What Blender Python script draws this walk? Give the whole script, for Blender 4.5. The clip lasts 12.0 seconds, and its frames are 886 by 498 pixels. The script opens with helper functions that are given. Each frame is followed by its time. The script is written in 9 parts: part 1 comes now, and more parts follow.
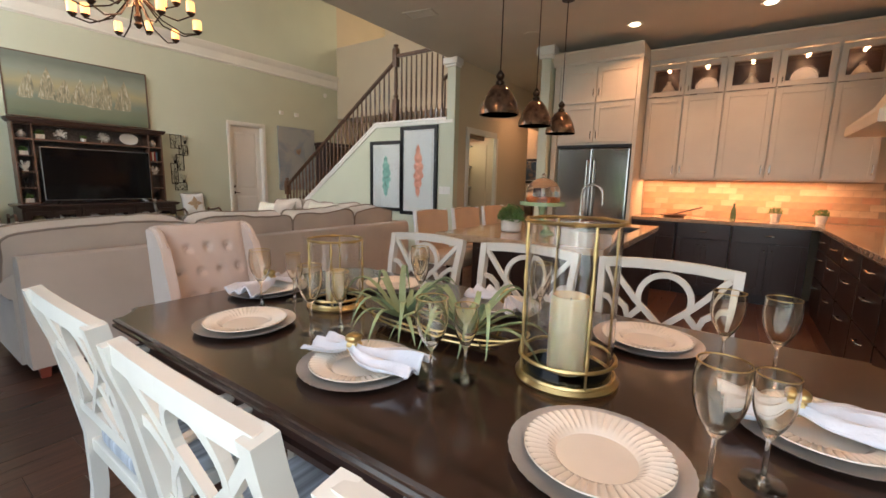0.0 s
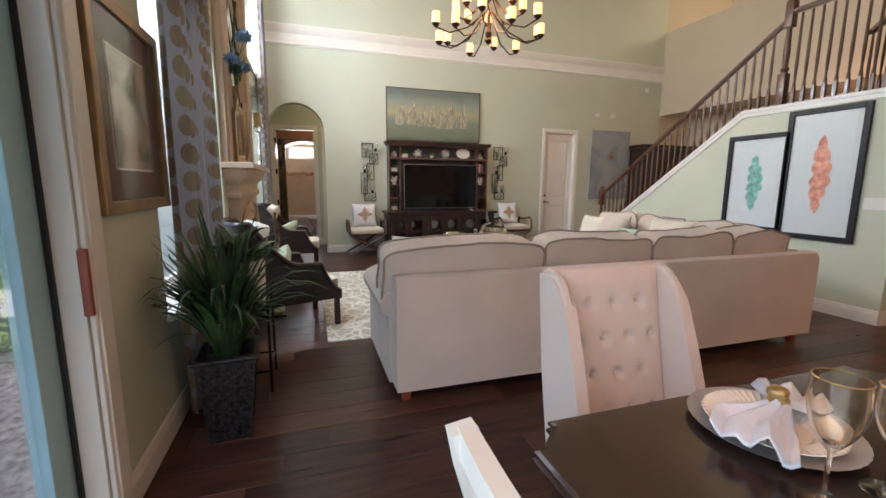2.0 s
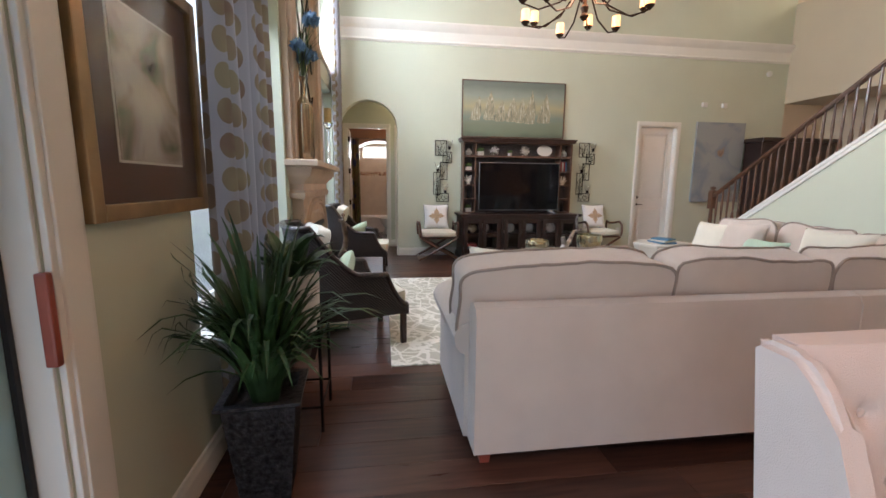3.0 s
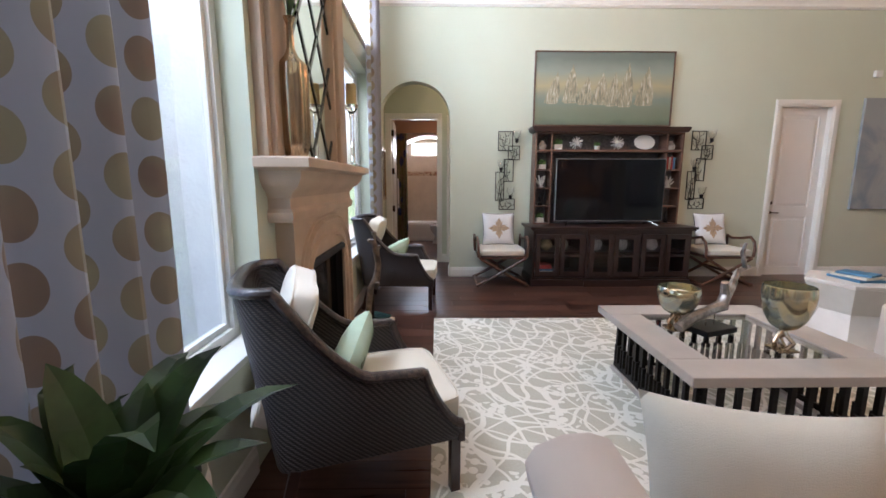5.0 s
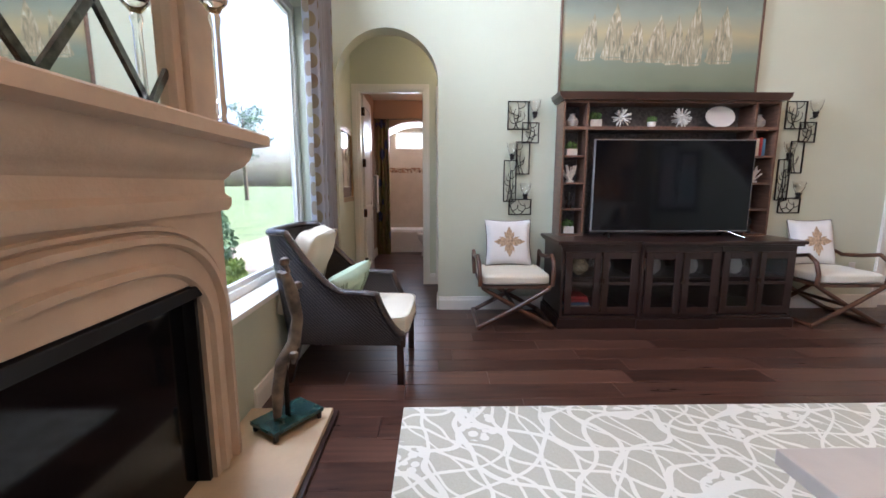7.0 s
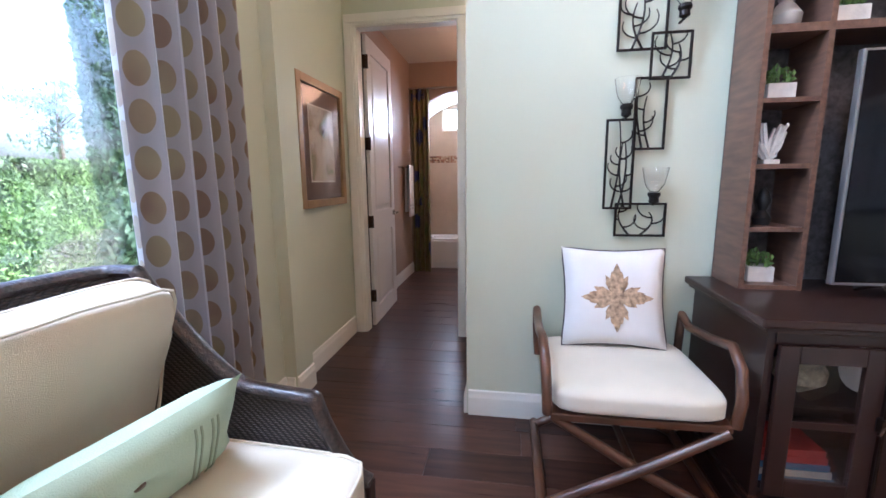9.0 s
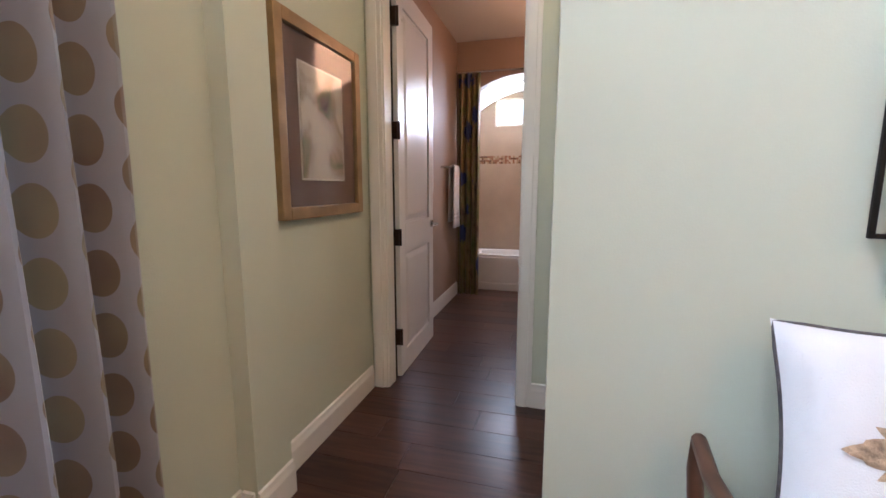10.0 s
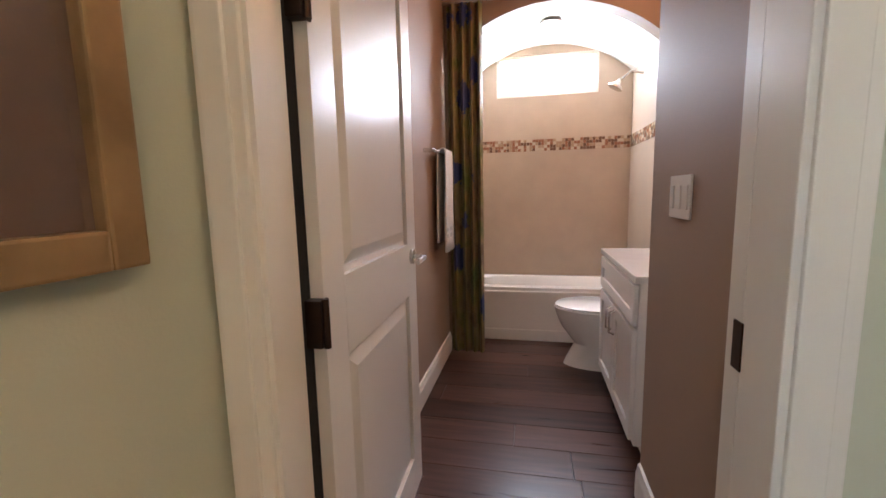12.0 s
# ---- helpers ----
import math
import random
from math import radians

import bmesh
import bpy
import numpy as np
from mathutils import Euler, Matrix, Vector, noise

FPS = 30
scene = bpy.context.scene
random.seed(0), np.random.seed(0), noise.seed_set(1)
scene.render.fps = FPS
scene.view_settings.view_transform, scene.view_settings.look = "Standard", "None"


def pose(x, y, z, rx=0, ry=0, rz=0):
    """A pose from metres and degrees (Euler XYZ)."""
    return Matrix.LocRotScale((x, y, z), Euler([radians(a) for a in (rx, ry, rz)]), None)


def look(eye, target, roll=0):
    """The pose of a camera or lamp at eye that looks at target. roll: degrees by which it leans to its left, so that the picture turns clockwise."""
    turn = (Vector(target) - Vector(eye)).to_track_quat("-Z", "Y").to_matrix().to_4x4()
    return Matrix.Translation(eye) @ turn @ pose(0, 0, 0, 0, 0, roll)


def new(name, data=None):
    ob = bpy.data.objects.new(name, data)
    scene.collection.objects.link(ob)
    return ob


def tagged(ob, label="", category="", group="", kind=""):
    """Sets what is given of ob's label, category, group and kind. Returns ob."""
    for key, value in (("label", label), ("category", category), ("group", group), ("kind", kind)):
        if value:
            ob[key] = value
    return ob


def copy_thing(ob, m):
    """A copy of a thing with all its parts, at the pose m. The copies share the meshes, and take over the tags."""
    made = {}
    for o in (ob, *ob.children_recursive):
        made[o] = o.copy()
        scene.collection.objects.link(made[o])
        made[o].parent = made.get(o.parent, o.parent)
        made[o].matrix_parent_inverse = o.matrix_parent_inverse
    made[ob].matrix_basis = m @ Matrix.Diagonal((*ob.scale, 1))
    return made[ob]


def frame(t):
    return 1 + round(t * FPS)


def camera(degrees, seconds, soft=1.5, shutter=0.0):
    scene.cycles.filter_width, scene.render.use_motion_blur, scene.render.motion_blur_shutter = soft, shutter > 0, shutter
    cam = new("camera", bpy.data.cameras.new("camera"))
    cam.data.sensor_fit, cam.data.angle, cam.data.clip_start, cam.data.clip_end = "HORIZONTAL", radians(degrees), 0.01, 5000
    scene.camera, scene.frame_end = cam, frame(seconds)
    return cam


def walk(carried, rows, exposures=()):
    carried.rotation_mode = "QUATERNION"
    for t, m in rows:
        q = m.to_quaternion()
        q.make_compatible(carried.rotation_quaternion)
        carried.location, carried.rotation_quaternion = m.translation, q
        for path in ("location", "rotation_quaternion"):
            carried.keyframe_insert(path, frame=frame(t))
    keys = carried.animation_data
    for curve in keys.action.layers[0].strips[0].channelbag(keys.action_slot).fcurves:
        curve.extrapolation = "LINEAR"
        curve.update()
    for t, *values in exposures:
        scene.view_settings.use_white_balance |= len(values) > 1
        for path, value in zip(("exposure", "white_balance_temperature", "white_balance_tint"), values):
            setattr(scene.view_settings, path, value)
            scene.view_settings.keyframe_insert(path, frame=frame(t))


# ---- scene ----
cam = camera(93.6, 12.0, soft=1.6)
PATH = [
    (0, (0.967, 0.161, 1.282), (-0.163, 1.781, 0.965), 1.3),
    (0.5, (0.709, 0.221, 1.309), (-0.72, 1.583, 0.99), 1.1),
    (1, (0.439, 0.258, 1.312), (-1.209, 1.346, 0.996), 0.9),
    (1.5, (0.152, 0.266, 1.299), (-1.641, 1.094, 0.985), 0.6),
    (2, (-0.153, 0.234, 1.319), (-2.034, 0.84, 1.011), 0.4),
    (2.5, (-0.422, 0.259, 1.297), (-2.354, 0.679, 0.99), 0.3),
    (3, (-0.743, 0.299, 1.311), (-2.699, 0.581, 1.002), 0.5),
    (5, (-2.353, 0.372, 1.386), (-4.327, 0.402, 1.066), 0.1),
    (5.5, (-2.769, 0.408, 1.367), (-4.743, 0.434, 1.045), 0.1),
    (6, (-3.22, 0.493, 1.357), (-5.195, 0.507, 1.042), -0.4),
    (6.5, (-3.701, 0.47, 1.318), (-5.676, 0.522, 1.008), 0.0),
    (8.5, (-5.715, 0.81, 1.234), (-7.686, 0.642, 0.94), 0.1),
    (9, (-6.28, 0.776, 1.257), (-8.228, 0.462, 0.932), -0.6),
    (9.5, (-6.752, 0.702, 1.203), (-8.684, 0.275, 0.91), 0.1),
    (10, (-7.257, 0.576, 1.222), (-9.163, 0.044, 0.93), 0.0),
    (10.5, (-7.699, 0.404, 1.196), (-9.588, -0.186, 0.909), 0.1),
    (11, (-8.125, 0.252, 1.197), (-10.01, -0.351, 0.911), -0.4),
    (11.5, (-8.499, 0.106, 1.195), (-10.405, -0.431, 0.912), -0.6),
    (12, (-8.882, 0.049, 1.179), (-10.82, -0.366, 0.912), -1.28),
]
walk(cam, [(t, look(eye, target, roll)) for t, eye, target, roll in PATH], [(0.0, 1.83, 6450, 10), (1.5, 1.95, 6250, 12), (3.0, 2.12, 5950, 14), (5.0, 2.2, 5700, 16), (6.5, 2.3, 5600, 16), (8.5, 2.82, 5080, 18), (10.0, 2.90, 5450, 18), (12.0, 3.15, 5800, 16)])

# ---- world and lights ----
SUN_ELEVATION, SUN_AZIMUTH = 50.0, 325.0
world = bpy.data.worlds.new("sky")
scene.world = world
world.use_nodes = True
sky = world.node_tree.nodes.new("ShaderNodeTexSky")
sky.sky_type, sky.sun_disc = "NISHITA", False
sky.sun_elevation, sky.sun_rotation = radians(SUN_ELEVATION), radians(SUN_AZIMUTH)
sky.air_density, sky.dust_density = 1.0, 6.0
world.node_tree.links.new(sky.outputs[0], world.node_tree.nodes["Background"].inputs[0])
world.node_tree.nodes["Background"].inputs[1].default_value = 0.15


def lamp(name, kind, place, power, color, size=0.1, spot=90.0, aim=None, size_y=None):
    data = bpy.data.lights.new(name, kind)
    data.energy, data.color = power * (1.0 if kind == "SUN" else 0.28), color
    if kind == "AREA":
        data.shape, data.size, data.size_y = "RECTANGLE", size, size_y or size
    elif kind == "SUN":
        data.angle = radians(0.6)
    else:
        data.shadow_soft_size = size
        if kind == "SPOT":
            data.spot_size, data.spot_blend = radians(spot), 0.7
    ob = new(name, data)
    ob.matrix_world = look(place, aim) if aim else Matrix.Translation(place)
    return ob


a, e = radians(SUN_AZIMUTH), radians(SUN_ELEVATION)
to_sun = Vector((math.sin(a) * math.cos(e), math.cos(a) * math.cos(e), math.sin(e)))
lamp("sun", "SUN", to_sun * 30, 3.6, (1.0, 0.95, 0.86), aim=(0, 0, 0))
DAY = (0.88, 0.95, 1.0)
WARM = (1.0, 0.51, 0.26)
SKYLIGHT = 2.6
for name, place, w, h in (("daylight_upper_1", (-3.5, -0.58, 4.0), 1.7, 1.9), ("daylight_upper_2", (-7.0, -0.58, 4.0), 1.7, 1.9),
                          ("daylight_door", (1.3, -0.56, 1.25), 4.2, 2.3)):
    lamp(name, "AREA", place, SKYLIGHT * w * h * (3.2 if "door" in name else 12.5), DAY, size=w, size_y=h, aim=(place[0], 5.0, place[2] - 1.6))
# Unseen lamps added outside, above the window heads, standing in for sky light.
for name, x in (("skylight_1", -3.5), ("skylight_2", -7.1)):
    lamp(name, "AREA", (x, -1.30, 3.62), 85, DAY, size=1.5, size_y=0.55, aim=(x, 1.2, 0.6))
lamp("daylight_bath", "AREA", (-12.74, 0.17, 2.16), 15, (0.9, 0.96, 1.0), size=0.8, size_y=0.32, aim=(-10.0, 0.17, 0.6))

# ---- materials ----


def node_set(name):
    m = bpy.data.materials.new(name)
    m.use_nodes = True
    t = m.node_tree
    return m, t.nodes, t.links, t.nodes["Principled BSDF"]


def mat(name, color, rough=0.5, metal=0.0, scale=8.0, vary=0.08, bump=0.0, fine=120.0, dark=None, stretch=(1, 1, 1), sheen=0.0, coat=0.0, rvary=0.06, detail=6.0, spread=(0.3, 0.7)):
    """A surface whose colour wanders between two tones, with fine relief."""
    m, nodes, links, shader = node_set(name)
    where = nodes.new("ShaderNodeTexCoord")
    mapping = nodes.new("ShaderNodeMapping")
    mapping.inputs["Scale"].default_value = stretch
    links.new(where.outputs["Object"], mapping.inputs[0])
    cloud = nodes.new("ShaderNodeTexNoise")
    cloud.inputs["Scale"].default_value, cloud.inputs["Detail"].default_value = scale, detail
    links.new(mapping.outputs[0], cloud.inputs[0])
    ramp = nodes.new("ShaderNodeValToRGB")
    low = dark or tuple(c * (1 - vary * 2) for c in color)
    high = color if dark else tuple(min(1, c * (1 + vary)) for c in color)
    ramp.color_ramp.elements[0].position, ramp.color_ramp.elements[1].position = spread
    ramp.color_ramp.elements[0].color, ramp.color_ramp.elements[1].color = (*low, 1), (*high, 1)
    links.new(cloud.outputs[0], ramp.inputs[0])
    links.new(ramp.outputs[0], shader.inputs["Base Color"])
    grain = nodes.new("ShaderNodeTexNoise")
    grain.inputs["Scale"].default_value, grain.inputs["Detail"].default_value = fine, 3
    links.new(mapping.outputs[0], grain.inputs[0])
    reach = nodes.new("ShaderNodeMapRange")
    reach.inputs[3].default_value, reach.inputs[4].default_value = max(0, rough - rvary), min(1, rough + rvary)
    links.new(cloud.outputs[0], reach.inputs[0])
    links.new(reach.outputs[0], shader.inputs["Roughness"])
    shader.inputs["Metallic"].default_value = metal
    shader.inputs["Sheen Weight"].default_value = sheen
    shader.inputs["Coat Weight"].default_value = coat
    shader.inputs["Coat Roughness"].default_value = 0.12
    if bump:
        b = nodes.new("ShaderNodeBump")
        b.inputs["Strength"].default_value, b.inputs["Distance"].default_value = bump, 0.004
        links.new(grain.outputs[0], b.inputs["Height"])
        links.new(b.outputs[0], shader.inputs["Normal"])
    return m


def plank_mat():
    m, nodes, links, shader = node_set("dark hickory plank")
    info = nodes.new("ShaderNodeObjectInfo")
    island = nodes.new("ShaderNodeNewGeometry")
    add = nodes.new("ShaderNodeMath")
    links.new(info.outputs["Random"], add.inputs[0])
    links.new(island.outputs["Random Per Island"], add.inputs[1])
    frac = nodes.new("ShaderNodeMath")
    frac.operation = "FRACT"
    links.new(add.outputs[0], frac.inputs[0])
    where = nodes.new("ShaderNodeTexCoord")
    shift = nodes.new("ShaderNodeVectorMath")
    spot = nodes.new("ShaderNodeCombineXYZ")
    big = nodes.new("ShaderNodeMath")
    big.operation = "MULTIPLY"
    big.inputs[1].default_value = 37.0
    links.new(frac.outputs[0], big.inputs[0])
    links.new(big.outputs[0], spot.inputs[0])
    links.new(big.outputs[0], spot.inputs[1])
    links.new(where.outputs["Object"], shift.inputs[0])
    links.new(spot.outputs[0], shift.inputs[1])
    stretch = nodes.new("ShaderNodeMapping")
    stretch.inputs["Scale"].default_value = (14, 1.2, 1)
    links.new(shift.outputs[0], stretch.inputs[0])
    grain = nodes.new("ShaderNodeTexNoise")
    grain.inputs["Scale"].default_value, grain.inputs["Detail"].default_value, grain.inputs["Distortion"].default_value = 2.0, 8, 0.6
    links.new(stretch.outputs[0], grain.inputs[0])
    tone = nodes.new("ShaderNodeValToRGB")
    tone.color_ramp.elements[0].color, tone.color_ramp.elements[1].color = (0.024, 0.0105, 0.008, 1), (0.125, 0.057, 0.037, 1)
    tone.color_ramp.elements[0].position, tone.color_ramp.elements[1].position = 0.25, 0.8
    mixer = nodes.new("ShaderNodeMix")
    mixer.inputs[0].default_value = 0.3
    links.new(grain.outputs[0], mixer.inputs[2])
    links.new(frac.outputs[0], mixer.inputs[3])
    links.new(mixer.outputs[0], tone.inputs[0])
    links.new(tone.outputs[0], shader.inputs["Base Color"])
    wear = nodes.new("ShaderNodeMapRange")
    shader.inputs["Specular IOR Level"].default_value = 0.26
    wear.inputs[3].default_value, wear.inputs[4].default_value = 0.22, 0.40
    links.new(grain.outputs[0], wear.inputs[0])
    links.new(wear.outputs[0], shader.inputs["Roughness"])
    b = nodes.new("ShaderNodeBump")
    b.inputs["Strength"].default_value, b.inputs["Distance"].default_value = 0.25, 0.002
    links.new(grain.outputs[0], b.inputs["Height"])
    links.new(b.outputs[0], shader.inputs["Normal"])
    return m


def glass_mat(name, color=(1, 1, 1), rough=0.0, ior=1.45, alpha_pane=False):
    m, nodes, links, shader = node_set(name)
    shader.inputs["Base Color"].default_value = (*color, 1)
    shader.inputs["Roughness"].default_value = rough
    shader.inputs["IOR"].default_value = ior
    shader.inputs["Transmission Weight"].default_value = 1.0
    if alpha_pane:
        shader.inputs["Alpha"].default_value = 0.2
    return m


def glow_mat(name, color, power):
    m, nodes, links, shader = node_set(name)
    shader.inputs["Base Color"].default_value = (*color, 1)
    shader.inputs["Emission Color"].default_value = (*color, 1)
    shader.inputs["Emission Strength"].default_value = power
    shader.inputs["Roughness"].default_value = 0.4
    return m


M_WALL = mat("sage green wall paint", (0.57, 0.59, 0.46), 0.62, scale=1.3, vary=0.02, bump=0.12, fine=160)
M_BEIGE = mat("beige wall paint", (0.60, 0.50, 0.36), 0.65, scale=1.3, vary=0.02, bump=0.12, fine=160)
M_TAUPE = mat("taupe bathroom paint", (0.34, 0.24, 0.17), 0.6, scale=1.3, vary=0.03, bump=0.12, fine=160)
M_CEIL = mat("ceiling paint", (0.62, 0.56, 0.46), 0.8, scale=2, vary=0.02, bump=0.2, fine=90)
M_TRIM = mat("white gloss trim paint", (0.78, 0.75, 0.68), 0.33, scale=4, vary=0.015)
M_DOOR = mat("white door paint", (0.76, 0.72, 0.66), 0.3, scale=3, vary=0.015)
M_PLANK = plank_mat()
M_SUBFLOOR = mat("dark plank joint", (0.012, 0.007, 0.005), 0.7)
M_PANE = glass_mat("window glass", (0.93, 1.0, 1.0), alpha_pane=True)
M_GLASS = glass_mat("clear glass", (1, 1, 1))
M_MIRROR = mat("mirror silver", (0.86, 0.9, 0.88), 0.02, 1.0, vary=0.0, rvary=0.0)
M_STONE = mat("cast stone", (0.50, 0.375, 0.27), 0.72, scale=5, vary=0.06, bump=0.35, fine=70)
M_HEARTH = mat("honed limestone", (0.55, 0.41, 0.26), 0.4, scale=5, vary=0.08)
M_GAP_SHADE = mat("black door gap shade", (0.008, 0.007, 0.007), 0.9)
M_BLACK = mat("black firebox metal", (0.012, 0.012, 0.013), 0.45, 0.3)
M_DARKWOOD = mat("espresso stained wood", (0.028, 0.012, 0.009), 0.32, scale=3, vary=0.12, bump=0.04, coat=0.1)
M_HUTCHLIP = mat("worn brown wood edge", (0.14, 0.075, 0.05), 0.4, scale=8, vary=0.2, stretch=(1, 6, 6))
M_TABLE = mat("dark walnut table top", (0.035, 0.016, 0.010), 0.2, scale=4, vary=0.3, stretch=(1, 8, 1), coat=0.6, bump=0.04)
M_STAIRWOOD = mat("walnut stair wood", (0.115, 0.055, 0.03), 0.35, scale=6, vary=0.2, stretch=(6, 6, 1), coat=0.2)
M_LINEN = mat("cream linen upholstery", (0.56, 0.465, 0.385), 0.9, scale=4, vary=0.04, bump=0.5, fine=420, sheen=0.3)
M_IVORY = mat("ivory cushion fabric", (0.68, 0.62, 0.50), 0.9, scale=4, vary=0.04, bump=0.4, fine=380, sheen=0.3)
M_PINKLINEN = mat("pale beige tufted linen", (0.62, 0.50, 0.43), 0.9, scale=5, vary=0.04, bump=0.5, fine=420, sheen=0.2)
M_MINT = mat("mint fabric", (0.42, 0.53, 0.40), 0.85, scale=6, vary=0.06, bump=0.4, fine=300)
M_WHITEFAB = mat("white fabric", (0.76, 0.74, 0.72), 0.85, scale=5, vary=0.04, bump=0.4, fine=300)
M_WHITEPAINT = mat("white furniture paint", (0.64, 0.62, 0.56), 0.38, scale=6, vary=0.03)
M_BLACKMETAL = mat("black wrought iron", (0.02, 0.017, 0.015), 0.45, 0.8)
M_BRONZE = mat("dark bronze", (0.05, 0.03, 0.02), 0.38, 0.9)
M_CHROME = mat("brushed nickel", (0.55, 0.53, 0.5), 0.25, 1.0, vary=0.02)
M_GOLD = mat("antique gold leaf", (0.62, 0.45, 0.2), 0.3, 1.0, scale=20, vary=0.15)
M_PORCELAIN = mat("glazed white porcelain", (0.80, 0.78, 0.74), 0.1, vary=0.01, coat=0.5)

# ---- building blocks ----


def part(name, bm, material, parent=None, label="", kind="", smooth=False, group=""):
    """Links a bmesh as one mesh object."""
    me = bpy.data.meshes.new(name)
    bmesh.ops.recalc_face_normals(bm, faces=bm.faces[:])
    bm.to_mesh(me)
    bm.free()
    me.materials.append(material)
    if smooth:
        for p in me.polygons:
            p.use_smooth = True
        try:
            me.set_sharp_from_angle(angle=radians(38))
        except AttributeError:
            pass
    ob = new(name, me)
    if parent:
        ob.parent = parent
    return tagged(ob, label, kind=kind, group=group)


def thing(name, label, category, x=0, y=0, z=0, rz=0, group="", kind="", rx=0, ry=0):
    ob = new(name)
    ob.empty_display_size = 0.1
    ob.matrix_basis = pose(x, y, z, rx, ry, rz)
    return tagged(ob, label, category, group, kind)


def mesh():
    return bmesh.new()


def box(bm, x0, x1, y0, y1, z0, z1, bevel=0.0, m=None):
    vs = [bm.verts.new((x, y, z)) for x in (x0, x1) for y in (y0, y1) for z in (z0, z1)]
    quads = [(0, 1, 3, 2), (4, 6, 7, 5), (0, 4, 5, 1), (2, 3, 7, 6), (0, 2, 6, 4), (1, 5, 7, 3)]
    fs = [bm.faces.new([vs[i] for i in q]) for q in quads]
    if m is not None:
        bmesh.ops.transform(bm, matrix=m, verts=vs)
    if bevel:
        es = list({e for f in fs for e in f.edges})
        bmesh.ops.bevel(bm, geom=es, offset=bevel, segments=2, profile=0.6, affect="EDGES")
    return bm


def lathe(bm, profile, seg=24, m=None, wave=0.0, waves=0):
    """profile: (radius, z) from bottom to top."""
    rings = []
    for r, z in profile:
        ring = []
        for i in range(seg):
            a = 2 * math.pi * i / seg
            k = r * (1 + wave * math.cos(waves * a)) if waves else r
            ring.append(bm.verts.new((k * math.cos(a), k * math.sin(a), z)))
        rings.append(ring)
    for a, b in zip(rings, rings[1:]):
        for i in range(seg):
            j = (i + 1) % seg
            bm.faces.new((a[i], a[j], b[j], b[i]))
    if profile[0][0] > 1e-5:
        bm.faces.new(rings[0][::-1])
    if profile[-1][0] > 1e-5:
        bm.faces.new(rings[-1])
    if m is not None:
        bmesh.ops.transform(bm, matrix=m, verts=[v for r in rings for v in r])
    return bm


def tube(bm, points, radius, seg=8, closed=False, flat=1.0):
    """A round bar along points; radius may be a list."""
    pts = [Vector(p) for p in points]
    n = len(pts)
    rings = []
    up = Vector((0, 0, 1))
    last = None
    for i, p in enumerate(pts):
        if closed:
            d = (pts[(i + 1) % n] - pts[i - 1]).normalized()
        else:
            d = (pts[min(i + 1, n - 1)] - pts[max(i - 1, 0)]).normalized()
        side = d.cross(last if last is not None else (up if abs(d.z) < 0.95 else Vector((1, 0, 0))))
        if side.length < 1e-4:
            side = d.orthogonal()
        side.normalize()
        top = side.cross(d).normalized()
        last = top
        r = radius[i] if isinstance(radius, (list, tuple)) else radius
        rings.append([bm.verts.new(p + side * (r * math.cos(2 * math.pi * k / seg)) + top * (r * flat * math.sin(2 * math.pi * k / seg))) for k in range(seg)])
    pairs = list(zip(rings, rings[1:])) + ([(rings[-1], rings[0])] if closed else [])
    for a, b in pairs:
        for k in range(seg):
            j = (k + 1) % seg
            bm.faces.new((a[k], a[j], b[j], b[k]))
    if not closed:
        bm.faces.new(rings[0][::-1])
        bm.faces.new(rings[-1])
    return bm


def ribbon(bm, points, width, thick, across=(0, 1, 0)):
    """A flat bar of rectangular section along points; across is its width direction."""
    w = Vector(across).normalized() * width / 2
    pts = [Vector(p) for p in points]
    rings = []
    for i, p in enumerate(pts):
        d = (pts[min(i + 1, len(pts) - 1)] - pts[max(i - 1, 0)]).normalized()
        n = d.cross(w).normalized() * thick / 2
        rings.append([bm.verts.new(p + s * w + t * n) for s, t in ((-1, -1), (1, -1), (1, 1), (-1, 1))])
    for a, b in zip(rings, rings[1:]):
        for k in range(4):
            j = (k + 1) % 4
            bm.faces.new((a[k], a[j], b[j], b[k]))
    bm.faces.new(rings[0][::-1])
    bm.faces.new(rings[-1])
    return bm


def prism(bm, outline, axis, a, b):
    """Extrudes a 2D outline along an axis from a to b. axis x: outline is (y, z); y: (x, z); z: (x, y)."""
    def place(u, v, w):
        return (w, u, v) if axis == "x" else (u, w, v) if axis == "y" else (u, v, w)
    one = [bm.verts.new(place(u, v, a)) for u, v in outline]
    two = [bm.verts.new(place(u, v, b)) for u, v in outline]
    n = len(outline)
    for i in range(n):
        j = (i + 1) % n
        bm.faces.new((one[i], one[j], two[j], two[i]))
    bm.faces.new(one[::-1])
    bm.faces.new(two)
    return bm


